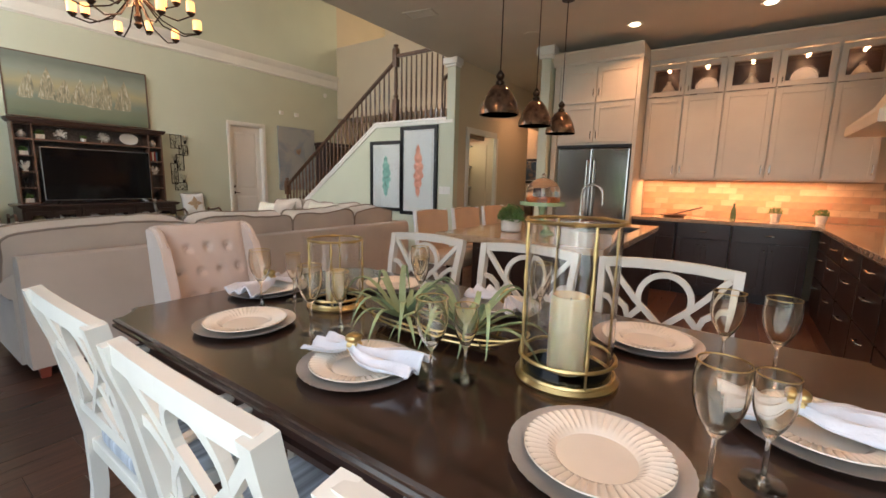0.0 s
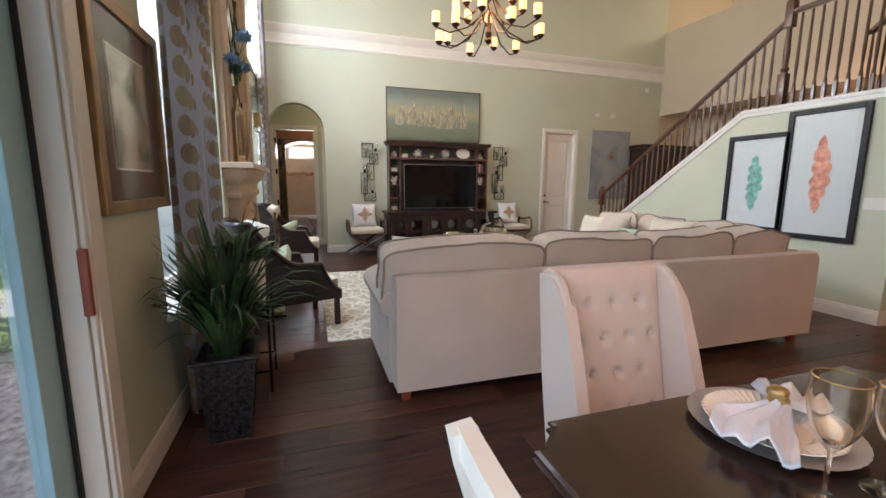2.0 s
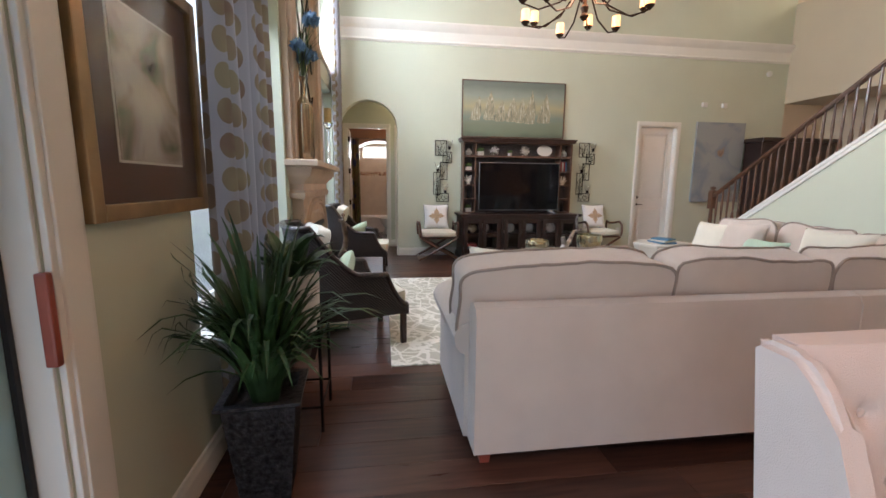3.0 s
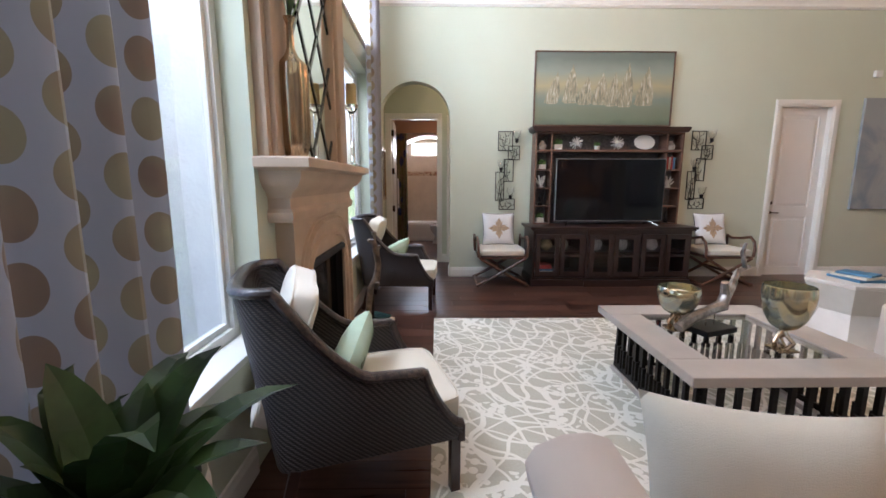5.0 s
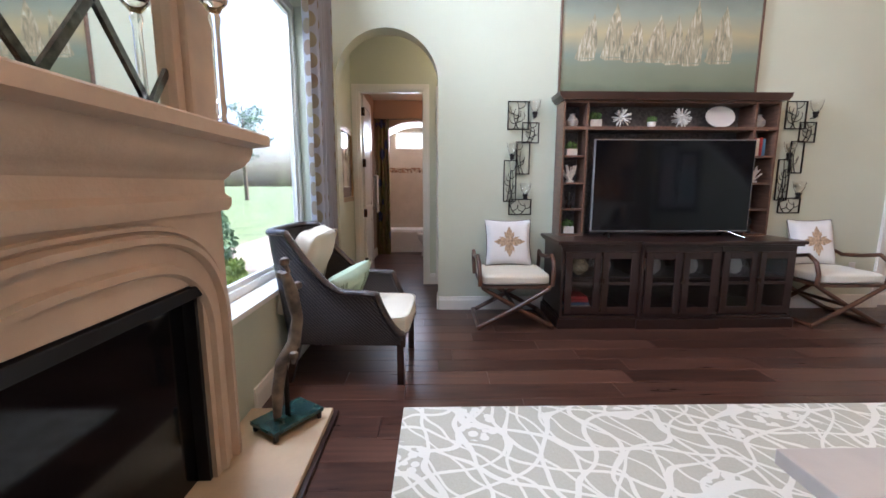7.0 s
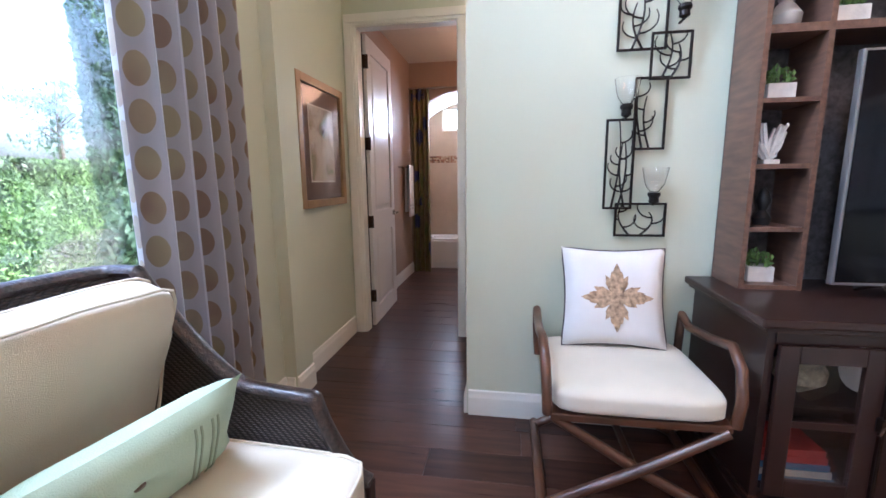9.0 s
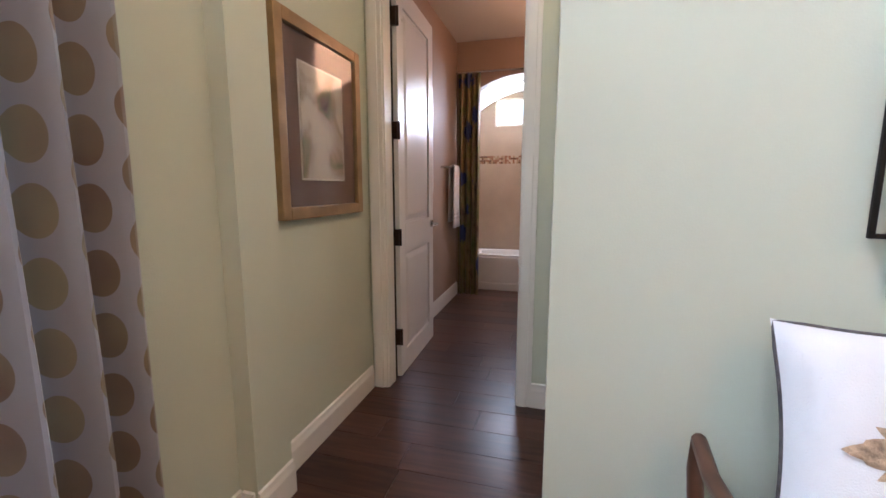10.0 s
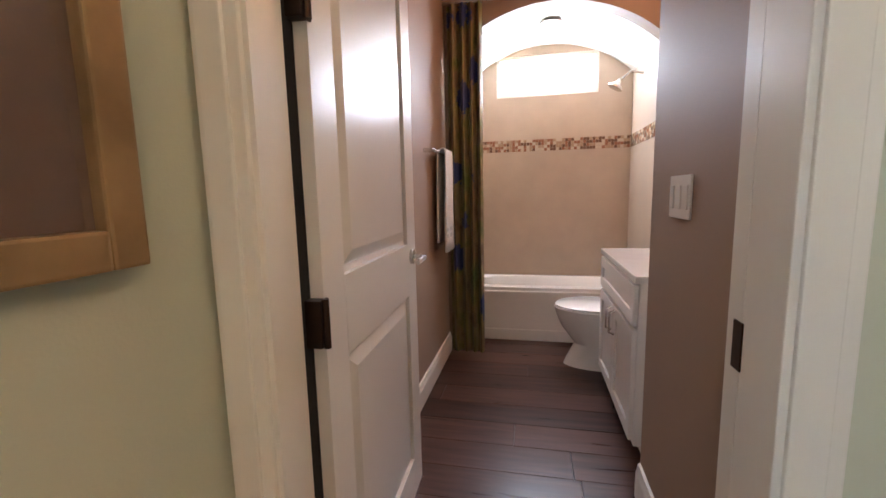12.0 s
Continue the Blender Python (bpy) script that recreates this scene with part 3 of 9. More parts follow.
def curtain_mat():
    m, nodes, links, shader = node_set("dotted curtain fabric")
    uv = nodes.new("ShaderNodeUVMap")
    uv.uv_map = "cloth"
    grid = nodes.new("ShaderNodeMapping")
    grid.inputs["Scale"].default_value = (7.4, 6.8, 1)
    links.new(uv.outputs[0], grid.inputs[0])
    split = nodes.new("ShaderNodeSeparateXYZ")
    links.new(grid.outputs[0], split.inputs[0])

    def math_node(op, a, b=None):
        n = nodes.new("ShaderNodeMath")
        n.operation = op
        for i, v in enumerate((a, b)):
            if v is None:
                continue
            if isinstance(v, (int, float)):
                n.inputs[i].default_value = v
            else:
                links.new(v, n.inputs[i])
        return n.outputs[0]
    fx = math_node("SUBTRACT", math_node("FRACT", split.outputs[0]), 0.5)
    col = math_node("FLOOR", split.outputs[0])
    shift = math_node("MULTIPLY", math_node("MODULO", col, 2.0), 0.5)
    fy = math_node("SUBTRACT", math_node("FRACT", math_node("ADD", split.outputs[1], shift)), 0.5)
    d = math_node("SQRT", math_node("ADD", math_node("MULTIPLY", fx, fx), math_node("MULTIPLY", fy, fy)))
    inside = math_node("LESS_THAN", d, 0.37)
    rand = nodes.new("ShaderNodeTexNoise")
    rand.inputs["Scale"].default_value = 3.1
    links.new(uv.outputs[0], rand.inputs[0])
    tone = nodes.new("ShaderNodeValToRGB")
    tone.color_ramp.elements[0].color, tone.color_ramp.elements[1].color = (0.19, 0.125, 0.085, 1), (0.25, 0.21, 0.125, 1)
    tone.color_ramp.elements[0].position, tone.color_ramp.elements[1].position = 0.4, 0.6
    links.new(rand.outputs[0], tone.inputs[0])
    mixc = nodes.new("ShaderNodeMix")
    mixc.data_type = "RGBA"
    mixc.inputs[6].default_value = (0.31, 0.30, 0.32, 1)
    links.new(inside, mixc.inputs[0])
    links.new(tone.outputs[0], mixc.inputs[7])
    links.new(mixc.outputs[2], shader.inputs["Base Color"])
    shader.inputs["Roughness"].default_value = 0.8
    shader.inputs["Sheen Weight"].default_value = 0.4
    # light shines through the cloth
    leak = nodes.new("ShaderNodeBsdfTranslucent")
    links.new(mixc.outputs[2], leak.inputs[0])
    mixs = nodes.new("ShaderNodeMixShader")
    mixs.inputs[0].default_value = 0.2
    out = nodes["Material Output"]
    links.new(shader.outputs[0], mixs.inputs[1])
    links.new(leak.outputs[0], mixs.inputs[2])
    links.new(mixs.outputs[0], out.inputs[0])
    return m


M_CURTAIN = curtain_mat()


def drape(bm, run, z0, z1, folds, deep, rows=14, seed=0.0, per=14):
    """A hanging cloth from (x, y) run[0] to run[1], its folds deepening downwards."""
    (xa, ya), (xb, yb) = run
    d = Vector((xb - xa, yb - ya, 0))
    n = Vector((-d.y, d.x, 0)).normalized()
    cols = folds * per
    layer = bm.loops.layers.uv.new("cloth")
    grid = []
    length = 0.0
    us = []
    prev = None
    for i in range(cols + 1):
        t = i / cols
        wob = math.sin(2 * math.pi * folds * t + 0.7 * math.sin(5 * t + seed))
        p = Vector((t * d.length, wob * deep, 0))
        if prev is not None:
            length += (p - prev).length
        us.append(length)
        prev = p
    for r in range(rows + 1):
        z = z0 + (z1 - z0) * r / rows
        row = []
        for i in range(cols + 1):
            t = i / cols
            k = 0.8 + 0.3 * noise.noise(Vector((t * 6 + seed, z * 0.7, 0)))
            wob = math.sin(2 * math.pi * folds * t + 0.7 * math.sin(5 * t + seed) + 0.25 * noise.noise(Vector((z, t * 3, seed))))
            p = Vector((xa, ya, z)) + d * t + n * (wob * deep * k)
            row.append((bm.verts.new(p), us[i], z))
        grid.append(row)
    for a, b in zip(grid, grid[1:]):
        for i in range(cols):
            q = (a[i], a[i + 1], b[i + 1], b[i])
            f = bm.faces.new([v[0] for v in q])
            for loop, v in zip(f.loops, q):
                loop[layer].uv = (v[1], v[2])
    return bm


def curtain(x0, x1, folds, seed):
    cur = thing("curtain", "long grey curtain with brown dots on a rod beside the window", "curtain", (x0 + x1) / 2, WY + 0.1, 0, group="window curtains")
    bm = mesh()
    drape(bm, ((x0 - (x0 + x1) / 2, 0.0), (x1 - (x0 + x1) / 2, 0.0)), 0.02, 5.15, folds, 0.062, rows=24, seed=seed)
    ob = part("cloth", bm, M_CURTAIN, cur, smooth=True)
    bm = mesh()
    tube(bm, [((x0 - x1) / 2 - 0.12, 0, 5.2), ((x1 - x0) / 2 + 0.12, 0, 5.2)], 0.016)
    for s in (-1, 1):
        tube(bm, [(s * ((x1 - x0) / 2 + 0.05), 0, 5.2), (s * ((x1 - x0) / 2 + 0.05), -0.1, 5.2)], 0.01)
    part("curtain_rod", bm, M_BRONZE, cur)
    return cur


curtain(-3.52, -2.66, 6, 1.0)
curtain(-8.02, -7.43, 5, 4.0)


# ---- doors ----
def panel_door(name, width, height, label, x, y, z, rz, handle="lever", thick=0.035, panels=((0.12, 0.88), (1.02, None)), st=0.11, category="door"):
    """Origin at the hinge edge on the floor; the leaf runs along +x."""
    door = thing(name, label, category, x, y, z, rz, kind="structure")
    bm = mesh()
    spans = [(a, (b if b else height - 0.12)) for a, b in panels]
    box(bm, 0, st, -thick / 2, thick / 2, 0, height, 0.002)
    box(bm, width - st, width, -thick / 2, thick / 2, 0, height, 0.002)
    cuts = [0.0] + [v for s in spans for v in s] + [height]
    for a, b in zip(cuts[0::2], cuts[1::2]):
        box(bm, st, width - st, -thick / 2, thick / 2, a, b)
    for a, b in spans:
        box(bm, st, width - st, -0.003, 0.003, a, b)
        for s in (-1, 1):
            # raised field with a sloping margin
            x0, x1, i = st + 0.010, width - st - 0.010, min(0.04, (width - 2 * st) * 0.2)
            lo, hi = 0.001 * s, (thick / 2 - 0.001) * s
            ring = [[bm.verts.new(p) for p in ((x0 + k, d, a + 0.012 + k), (x1 - k, d, a + 0.012 + k), (x1 - k, d, b - 0.012 - k), (x0 + k, d, b - 0.012 - k))] for k, d in ((0, lo), (i, hi))]
            for j in range(4):
                n = (j + 1) % 4
                bm.faces.new((ring[0][j], ring[0][n], ring[1][n], ring[1][j]))
            bm.faces.new(ring[1])
    leaf = part("door_leaf", bm, M_DOOR, door)
    if handle == "lever":
        for s in (-1, 1):
            bm = mesh()
            tube(bm, [(width - 0.065, s * thick / 2, 0.94), (width - 0.065, s * (thick / 2 + 0.012), 0.94)], 0.028, 16)
            tube(bm, [(width - 0.065, s * (thick / 2 + 0.01), 0.94), (width - 0.065, s * (thick / 2 + 0.05), 0.94), (width - 0.085, s * (thick / 2 + 0.055), 0.94), (width - 0.17, s * (thick / 2 + 0.05), 0.935)], 0.009)
            part("door_handle", bm, M_CHROME if name != "door_1" else M_BRONZE, door, "metal lever handle")
        if name == "door_1":
            bm = mesh()
            tube(bm, [(width - 0.065, -thick / 2 - 0.02, 1.08), (width - 0.065, thick / 2 + 0.02, 1.08)], 0.027, 16)
            part("deadbolt", bm, M_BRONZE, door, "dark round deadbolt")
    elif handle == "knob":
        bm = mesh()
        lathe(bm, [(0.008, 0), (0.008, 0.015), (0.018, 0.022), (0.02, 0.032), (0.012, 0.042), (0, 0.044)], 16, m=Matrix.Translation((width * 0.5, -thick / 2, 0.895)) @ Matrix.Rotation(radians(90), 4, "X"))
        part("door_knob", bm, M_DOOR, door, "small white round knob", smooth=True)
    return door


panel_door("door_1", 0.748, 2.43, "closed white two panel door with dark lever and deadbolt", WX - 0.09, 5.964, 0.004, -90)
bath = panel_door("door_2", 0.775, 2.40, "open white two panel bathroom door", -9.652, -0.388, 0.006, 181.6, panels=((0.15, 0.80), (0.99, None)))
for z in (0.27, 0.912, 1.553, 2.19):
    bm = mesh()
    box(bm, -0.028, 0.012, -0.022, 0.02, z - 0.05, z + 0.05, 0.003)
    tube(bm, [(-0.012, -0.026, z - 0.052), (-0.012, -0.026, z + 0.052)], 0.008)
    part("hinge", bm, M_BRONZE, bath, "dark bronze hinge")
for k, x in enumerate((0.610, 0.803, 0.996, 1.189)):
    panel_door("closet_door", 0.19, 2.39, "white two panel bifold closet door leaf with a small knob", BX - 0.05, x, 0.008, 90,
               handle="knob" if k in (0, 3) else "", panels=((0.14, 0.81), (0.975, None)), st=0.045, category="closet door")


# ---- staircase ----
STAIR = thing("staircase", "walnut staircase with turned newels and balusters rising to a landing", "staircase", kind="structure")
SLOPE = 0.69
for k in range(12):
    x0, z = -4.1 - (12 - k) * 0.246, 0.175 * (k + 1)
    bm = mesh()
    box(bm, x0 - 0.02, x0 + 0.25, 5.53, 6.5, z - 0.035, z, 0.006)
    part("tread", bm, M_STAIRWOOD, STAIR, "walnut stair tread" if k == 0 else "")
    bm = mesh()
    box(bm, x0, x0 + 0.245, 5.535, 6.49, max(0, z - 0.36), z - 0.036)
    part("riser", bm, M_TRIM, STAIR)
bm = mesh()
box(bm, -4.1, -2.66, 5.52, 6.52, 1.99, 2.1)
part("landing", bm, M_STAIRWOOD, STAIR)
for k in range(8):
    bm = mesh()
    box(bm, -3.6, -2.66, 6.52 + k * 0.235, 6.52 + (k + 1) * 0.235 + 0.02, 2.1 + 0.17 * k, 2.1 + 0.17 * (k + 1), 0.005)
    part("tread", bm, M_STAIRWOOD, STAIR)


def baluster(z0, z1, x, y):
    bm = mesh()
    box(bm, x - 0.016, x + 0.016, y - 0.016, y + 0.016, z0, z0 + 0.16)
    lathe(bm, [(0.016, z0 + 0.16), (0.018, z0 + 0.19), (0.011, z0 + 0.23), (0.017, z0 + 0.42), (0.012, z1 - 0.06), (0.012, z1)], 8, m=Matrix.Translation((x, y, 0)))
    part("baluster", bm, M_STAIRWOOD, STAIR)


def newel(x, y, z0, z1):
    bm = mesh()
    w = 0.042
    box(bm, x - w, x + w, y - w, y + w, z0, z0 + 0.36, 0.004)
    lathe(bm, [(w, 0), (0.03, 0.02), (0.045, 0.05), (0.026, 0.08), (0.035, 0.2), (0.024, z1 - z0 - 0.70)], 16, m=Matrix.Translation((x, y, z0 + 0.36)))
    box(bm, x - w, x + w, y - w, y + w, z1 - 0.34, z1 - 0.07, 0.004)
    lathe(bm, [(0.05, 0), (0.05, 0.015), (0.022, 0.025), (0.04, 0.045), (0.04, 0.062), (0.0, 0.08)], 16, m=Matrix.Translation((x, y, z1 - 0.07)))
    part("newel", bm, M_STAIRWOOD, STAIR, "turned walnut newel post", smooth=True)


RY = 5.452
newel(-6.70, RY, 0.0, 1.30)
newel(-3.72, RY, 2.225, 3.42)
x = -6.60
while x < -3.80:
    foot = min(2.235, 0.83 + (x + 6.12) * SLOPE) if x > -6.60 else 0.5
    baluster(max(foot, 0.45), min(3.2, 1.12 + (x + 6.70) * 0.685), x, RY)
    x += 0.105
x = -3.60
while x < -2.70:
    baluster(2.235, 3.2, x, RY)
    x += 0.10
for pts in ([(-6.70, RY, 1.14), (-3.72, RY, 1.14 + 2.98 * 0.685)], [(-3.72, RY, 3.24), (-2.66, RY, 3.24)]):
    bm = mesh()
    ribbon(bm, pts, 0.062, 0.052, across=(0, 1, 0))
    bmesh.ops.bevel(bm, geom=bm.edges[:], offset=0.014, segments=2, affect="EDGES")
    part("handrail", bm, M_STAIRWOOD, STAIR)
for k in range(8):
    y = 6.6 + k * 0.235
    z = 2.1 + 0.17 * (k + 1)
    baluster(z, z + 0.9, -3.56, y)
    baluster(z, z + 0.9, -3.56, y + 0.11)
bm = mesh()
ribbon(bm, [(-3.56, 6.55, 3.1), (-3.56, 8.4, 4.44)], 0.062, 0.052, across=(1, 0, 0))
part("handrail", bm, M_STAIRWOOD, STAIR)
cap = mesh()
prism(cap, [(-6.64, 0.45), (-6.12, 0.80), (-4.1, 2.2), (-2.67, 2.2), (-2.67, 2.235), (-4.11, 2.235), (-6.13, 0.835), (-6.64, 0.485)], "y", 5.372, 5.536)
prism(cap, [(-6.64, 0.40), (-6.12, 0.75), (-4.09, 2.15), (-2.55, 2.15), (-2.55, 2.196), (-4.1, 2.196), (-6.12, 0.796), (-6.64, 0.446)], "y", 5.378, 5.392)
tagged(part("trim", cap, M_TRIM), "white painted cap along the stair wall", kind="structure")

# ---- great room furniture ----
M_MESHBACK = mat("grey brown woven backing", (0.10, 0.085, 0.08), 0.6, scale=40, vary=0.3, fine=300, bump=0.6)
M_SMOKE = glass_mat("dim cabinet glass", (0.55, 0.55, 0.55), 0.02, alpha_pane=True)
M_LEAF = mat("dark green leaf", (0.045, 0.095, 0.03), 0.45, scale=9, vary=0.35)
M_LEAF2 = mat("bright green leaf", (0.12, 0.22, 0.05), 0.5, scale=9, vary=0.3)
M_AIR = mat("pale silvery green leaf", (0.26, 0.33, 0.17), 0.6, scale=9, vary=0.2)
M_CORAL = mat("white coral", (0.80, 0.78, 0.74), 0.7, scale=30, vary=0.06, bump=0.5)
M_POTWHITE = mat("white stone pot", (0.66, 0.63, 0.58), 0.6, scale=20, vary=0.08, bump=0.3)
M_SCREEN = mat("black glass screen", (0.004, 0.004, 0.005), 0.08, vary=0.0, rvary=0.0)
M_SCREEN.node_tree.nodes["Principled BSDF"].inputs["Specular IOR Level"].default_value = 0.22
M_BOOKR = mat("red book cloth", (0.30, 0.03, 0.025), 0.6)
M_BOOKB = mat("blue book cloth", (0.06, 0.16, 0.26), 0.6)
M_BOOKC = mat("cream paper", (0.6, 0.55, 0.45), 0.7)

hutch = thing("entertainment_center", "espresso wooden entertainment center with glass doors and open shelves", "entertainment center", WX + 0.012, 2.70, 0, 0)
D = 0.628
units = [(-1.05, -0.345, D - 0.03), (-0.345, 0.36, D), (0.36, 1.06, D - 0.03)]
bm = mesh()
box(bm, 0, D - 0.02, -1.075, 1.085, 0, 0.09, 0.006)
box(bm, D - 0.02, D + 0.012, -0.37, 0.385, 0, 0.09, 0.006)
box(bm, 0, D - 0.04, -1.06, 1.07, 0.09, 0.115, 0.006)
part("plinth", bm, M_DARKWOOD, hutch)
for y0, y1, d in units:
    for kind_, spans in (("side_panel", (0, d - 0.02, y0, y0 + 0.025, 0.115, 0.765)), ("side_panel", (0, d - 0.02, y1 - 0.025, y1, 0.115, 0.765)),
                         ("back_panel", (0.0, 0.02, y0 + 0.025, y1 - 0.025, 0.115, 0.765)), ("bottom_panel", (0.02, d - 0.04, y0 + 0.025, y1 - 0.025, 0.115, 0.135)),
                         ("shelf", (0.02, d - 0.06, y0 + 0.025, y1 - 0.025, 0.44, 0.46)), ("top_rail", (d - 0.04, d - 0.015, y0 + 0.025, y1 - 0.025, 0.70, 0.765))):
        bm = mesh()
        box(bm, *spans)
        part(kind_, bm, M_DARKWOOD, hutch)
bm = mesh()
box(bm, 0, D + 0.01, -1.10, 1.11, 0.768, 0.80, 0.008)
box(bm, D - 0.02, D + 0.035, -0.37, 0.385, 0.769, 0.799, 0.006)
box(bm, 0, D - 0.005, -1.08, 1.09, 0.75, 0.768, 0.004)
part("top", bm, M_DARKWOOD, hutch)
for y0, y1, d in units:
    mid = (y0 + y1) / 2
    for a, b in ((y0 + 0.03, mid - 0.004), (mid + 0.004, y1 - 0.03)):
        bm = mesh()
        frame_bars(bm, "x", a, b, 0.14, 0.70, d - 0.015, d + 0.006, 0.062)
        box(bm, d - 0.008, d + 0.004, a + 0.062, b - 0.062, 0.405, 0.43)
        dr = part("door", bm, M_DARKWOOD, hutch)
        bm = mesh()
        box(bm, d - 0.006, d - 0.003, a + 0.062, b - 0.062, 0.2, 0.64)
        part("pane", bm, M_SMOKE, dr)
    bm = mesh()
    tube(bm, [(d + 0.02, mid, 0.17), (d + 0.02, mid, 0.69)], 0.0065)
    lathe(bm, [(0, 0), (0.013, 0.008), (0.013, 0.02), (0, 0.028)], 10, m=Matrix.Translation((d + 0.02, mid, 0.15)))
    lathe(bm, [(0, 0), (0.013, 0.008), (0.013, 0.02), (0, 0.028)], 10, m=Matrix.Translation((d + 0.02, mid, 0.68)))
    box(bm, d + 0.006, d + 0.036, mid - 0.018, mid + 0.018, 0.42, 0.47, 0.006)
    tube(bm, [(d + 0.03, mid, 0.45), (d + 0.045, mid - 0.03, 0.42)], 0.008)
    part("bolt", bm, M_BRONZE, hutch, "dark metal cremone bolt")
U0, U1, UD = -0.985, 1.045, 0.235
bm = mesh()
for a in (U0, U0 + 0.215, U1 - 0.235, U1 - 0.02):
    box(bm, 0.01, UD, a, a + 0.02, 0.80, 2.03)
box(bm, 0.01, UD + 0.002, U0 + 0.02, U1 - 0.02, 1.79, 1.82)
box(bm, 0.01, UD, U0, U1, 2.03, 2.05)
part("frame", bm, M_HUTCHLIP, hutch, "worn brown wooden shelf frame")
for a in (U0 + 0.02, U1 - 0.215):
    for z in (0.80, 1.04, 1.29, 1.54):
        bm = mesh()
        box(bm, 0.02, UD - 0.003, a, a + 0.195, z, z + 0.018)
        part("shelf", bm, M_HUTCHLIP, hutch)
bm = mesh()
box(bm, 0, 0.009, U0, U1, 0.80, 2.03)
part("backing", bm, M_MESHBACK, hutch, "woven grey back panel")
bm = mesh()
prism(bm, [(U0 - 0.02, 2.05), (U1 + 0.02, 2.05), (U1 + 0.05, 2.085), (U1 + 0.06, 2.12), (U0 - 0.06, 2.12), (U0 - 0.05, 2.085)], "x", 0.0, UD + 0.05)
part("crown", bm, M_DARKWOOD, hutch)

HX, HY = WX + 0.012, 2.70
tv = thing("television", "black flat screen television with silver feet on the entertainment center", "television", HX + 0.34, 2.725, 0.80)
bm = mesh()
box(bm, -0.03, 0.0, -0.745, 0.745, 0.05, 0.895, 0.006)
part("case", bm, mat("silver grey bezel", (0.32, 0.32, 0.33), 0.3, 0.8), tv)
bm = mesh()
box(bm, 0.0005, 0.003, -0.735, 0.735, 0.063, 0.885)
part("screen", bm, M_SCREEN, tv)
for y in (-0.56, 0.56):
    bm = mesh()
    tube(bm, [(-0.14, y, 0.006), (-0.015, y, 0.055), (0.14, y * 1.12, 0.006)], 0.008)
    part("foot", bm, M_CHROME, tv, "silver splayed foot")


def starburst(x, y, z, r, seed):
    s = thing("coral_ornament", "white spiky coral ball ornament on the shelf", "ornament", x, y, z, group="coral ornaments")
    rnd = random.Random(seed)
    bm = mesh()
    lathe(bm, [(0, -r * 0.3), (r * 0.25, -r * 0.15), (r * 0.3, 0), (r * 0.25, r * 0.15), (0, r * 0.3)], 8, m=Matrix.Translation((0, 0, r)))
    part("core", bm, M_CORAL, s)
    for k in range(46):
        u, t = rnd.uniform(-1, 1), rnd.uniform(0, 6.283)
        d = Vector((math.sqrt(1 - u * u) * math.cos(t) * 0.7, math.sqrt(1 - u * u) * math.sin(t), u)) * r
        bm = mesh()
        tube(bm, [Vector((0, 0, r)) + d * 0.2, Vector((0, 0, r)) + d], [0.006, 0.0045], 5)
        part("spike", bm, M_CORAL, s)
    return s


def blades(bm, n, r0, reach, height, droop, width, seed, thick=0.0, seg=6, up=0.6):
    """Long leaves springing from the origin."""
    rnd = random.Random(seed)
    for k in range(n):
        a = rnd.uniform(0, 6.283)
        out = Vector((math.cos(a), math.sin(a), 0))
        side = Vector((-out.y, out.x, 0))
        L = rnd.uniform(0.6, 1.0)
        h, rr = height * rnd.uniform(up, 1.0), reach * rnd.uniform(0.25, 1.0)
        base = out * rnd.uniform(0, r0)
        curl = rnd.uniform(-0.25, 0.25)
        rows = []
        for i in range(seg + 1):
            t = i / seg
            p = base + out * (rr * L * t ** 1.5) + side * (curl * rr * t * t) + Vector((0, 0, h * L * (t - droop * (rr / reach) * t ** 3)))
            w = width * (math.sin(math.pi * min(1, 0.18 + 0.82 * t)) ** 0.8) * 0.5 + 0.0008
            rows.append([bm.verts.new(p - side * w), bm.verts.new(p + Vector((0, 0, -w * 0.35))), bm.verts.new(p + side * w)])
        for u, v in zip(rows, rows[1:]):
            bm.faces.new((u[0], u[1], v[1], v[0]))
            bm.faces.new((u[1], u[2], v[2], v[1]))
    return bm


def tuft(bm, n, r, seed, leaf=0.02):
    """Many small leaves through a dome of radius r, with an uneven outline."""
    rnd = random.Random(seed)
    for k in range(n):
        u, t = rnd.uniform(-0.2, 1), rnd.uniform(0, 6.283)
        q = r * rnd.uniform(0.55, 1.08)
        c = Vector((math.sqrt(max(0, 1 - u * u)) * math.cos(t), math.sqrt(max(0, 1 - u * u)) * math.sin(t), u)) * q
        m = Matrix.Translation(c) @ Euler((rnd.uniform(0, 6), rnd.uniform(0, 6), rnd.uniform(0, 6))).to_matrix().to_4x4()
        vs = [bm.verts.new(m @ Vector(p)) for p in ((-leaf, 0, 0), (0, -leaf * 0.5, 0.2 * leaf), (leaf, 0, 0), (0, leaf * 0.5, 0.2 * leaf))]
        bm.faces.new(vs)
    return bm


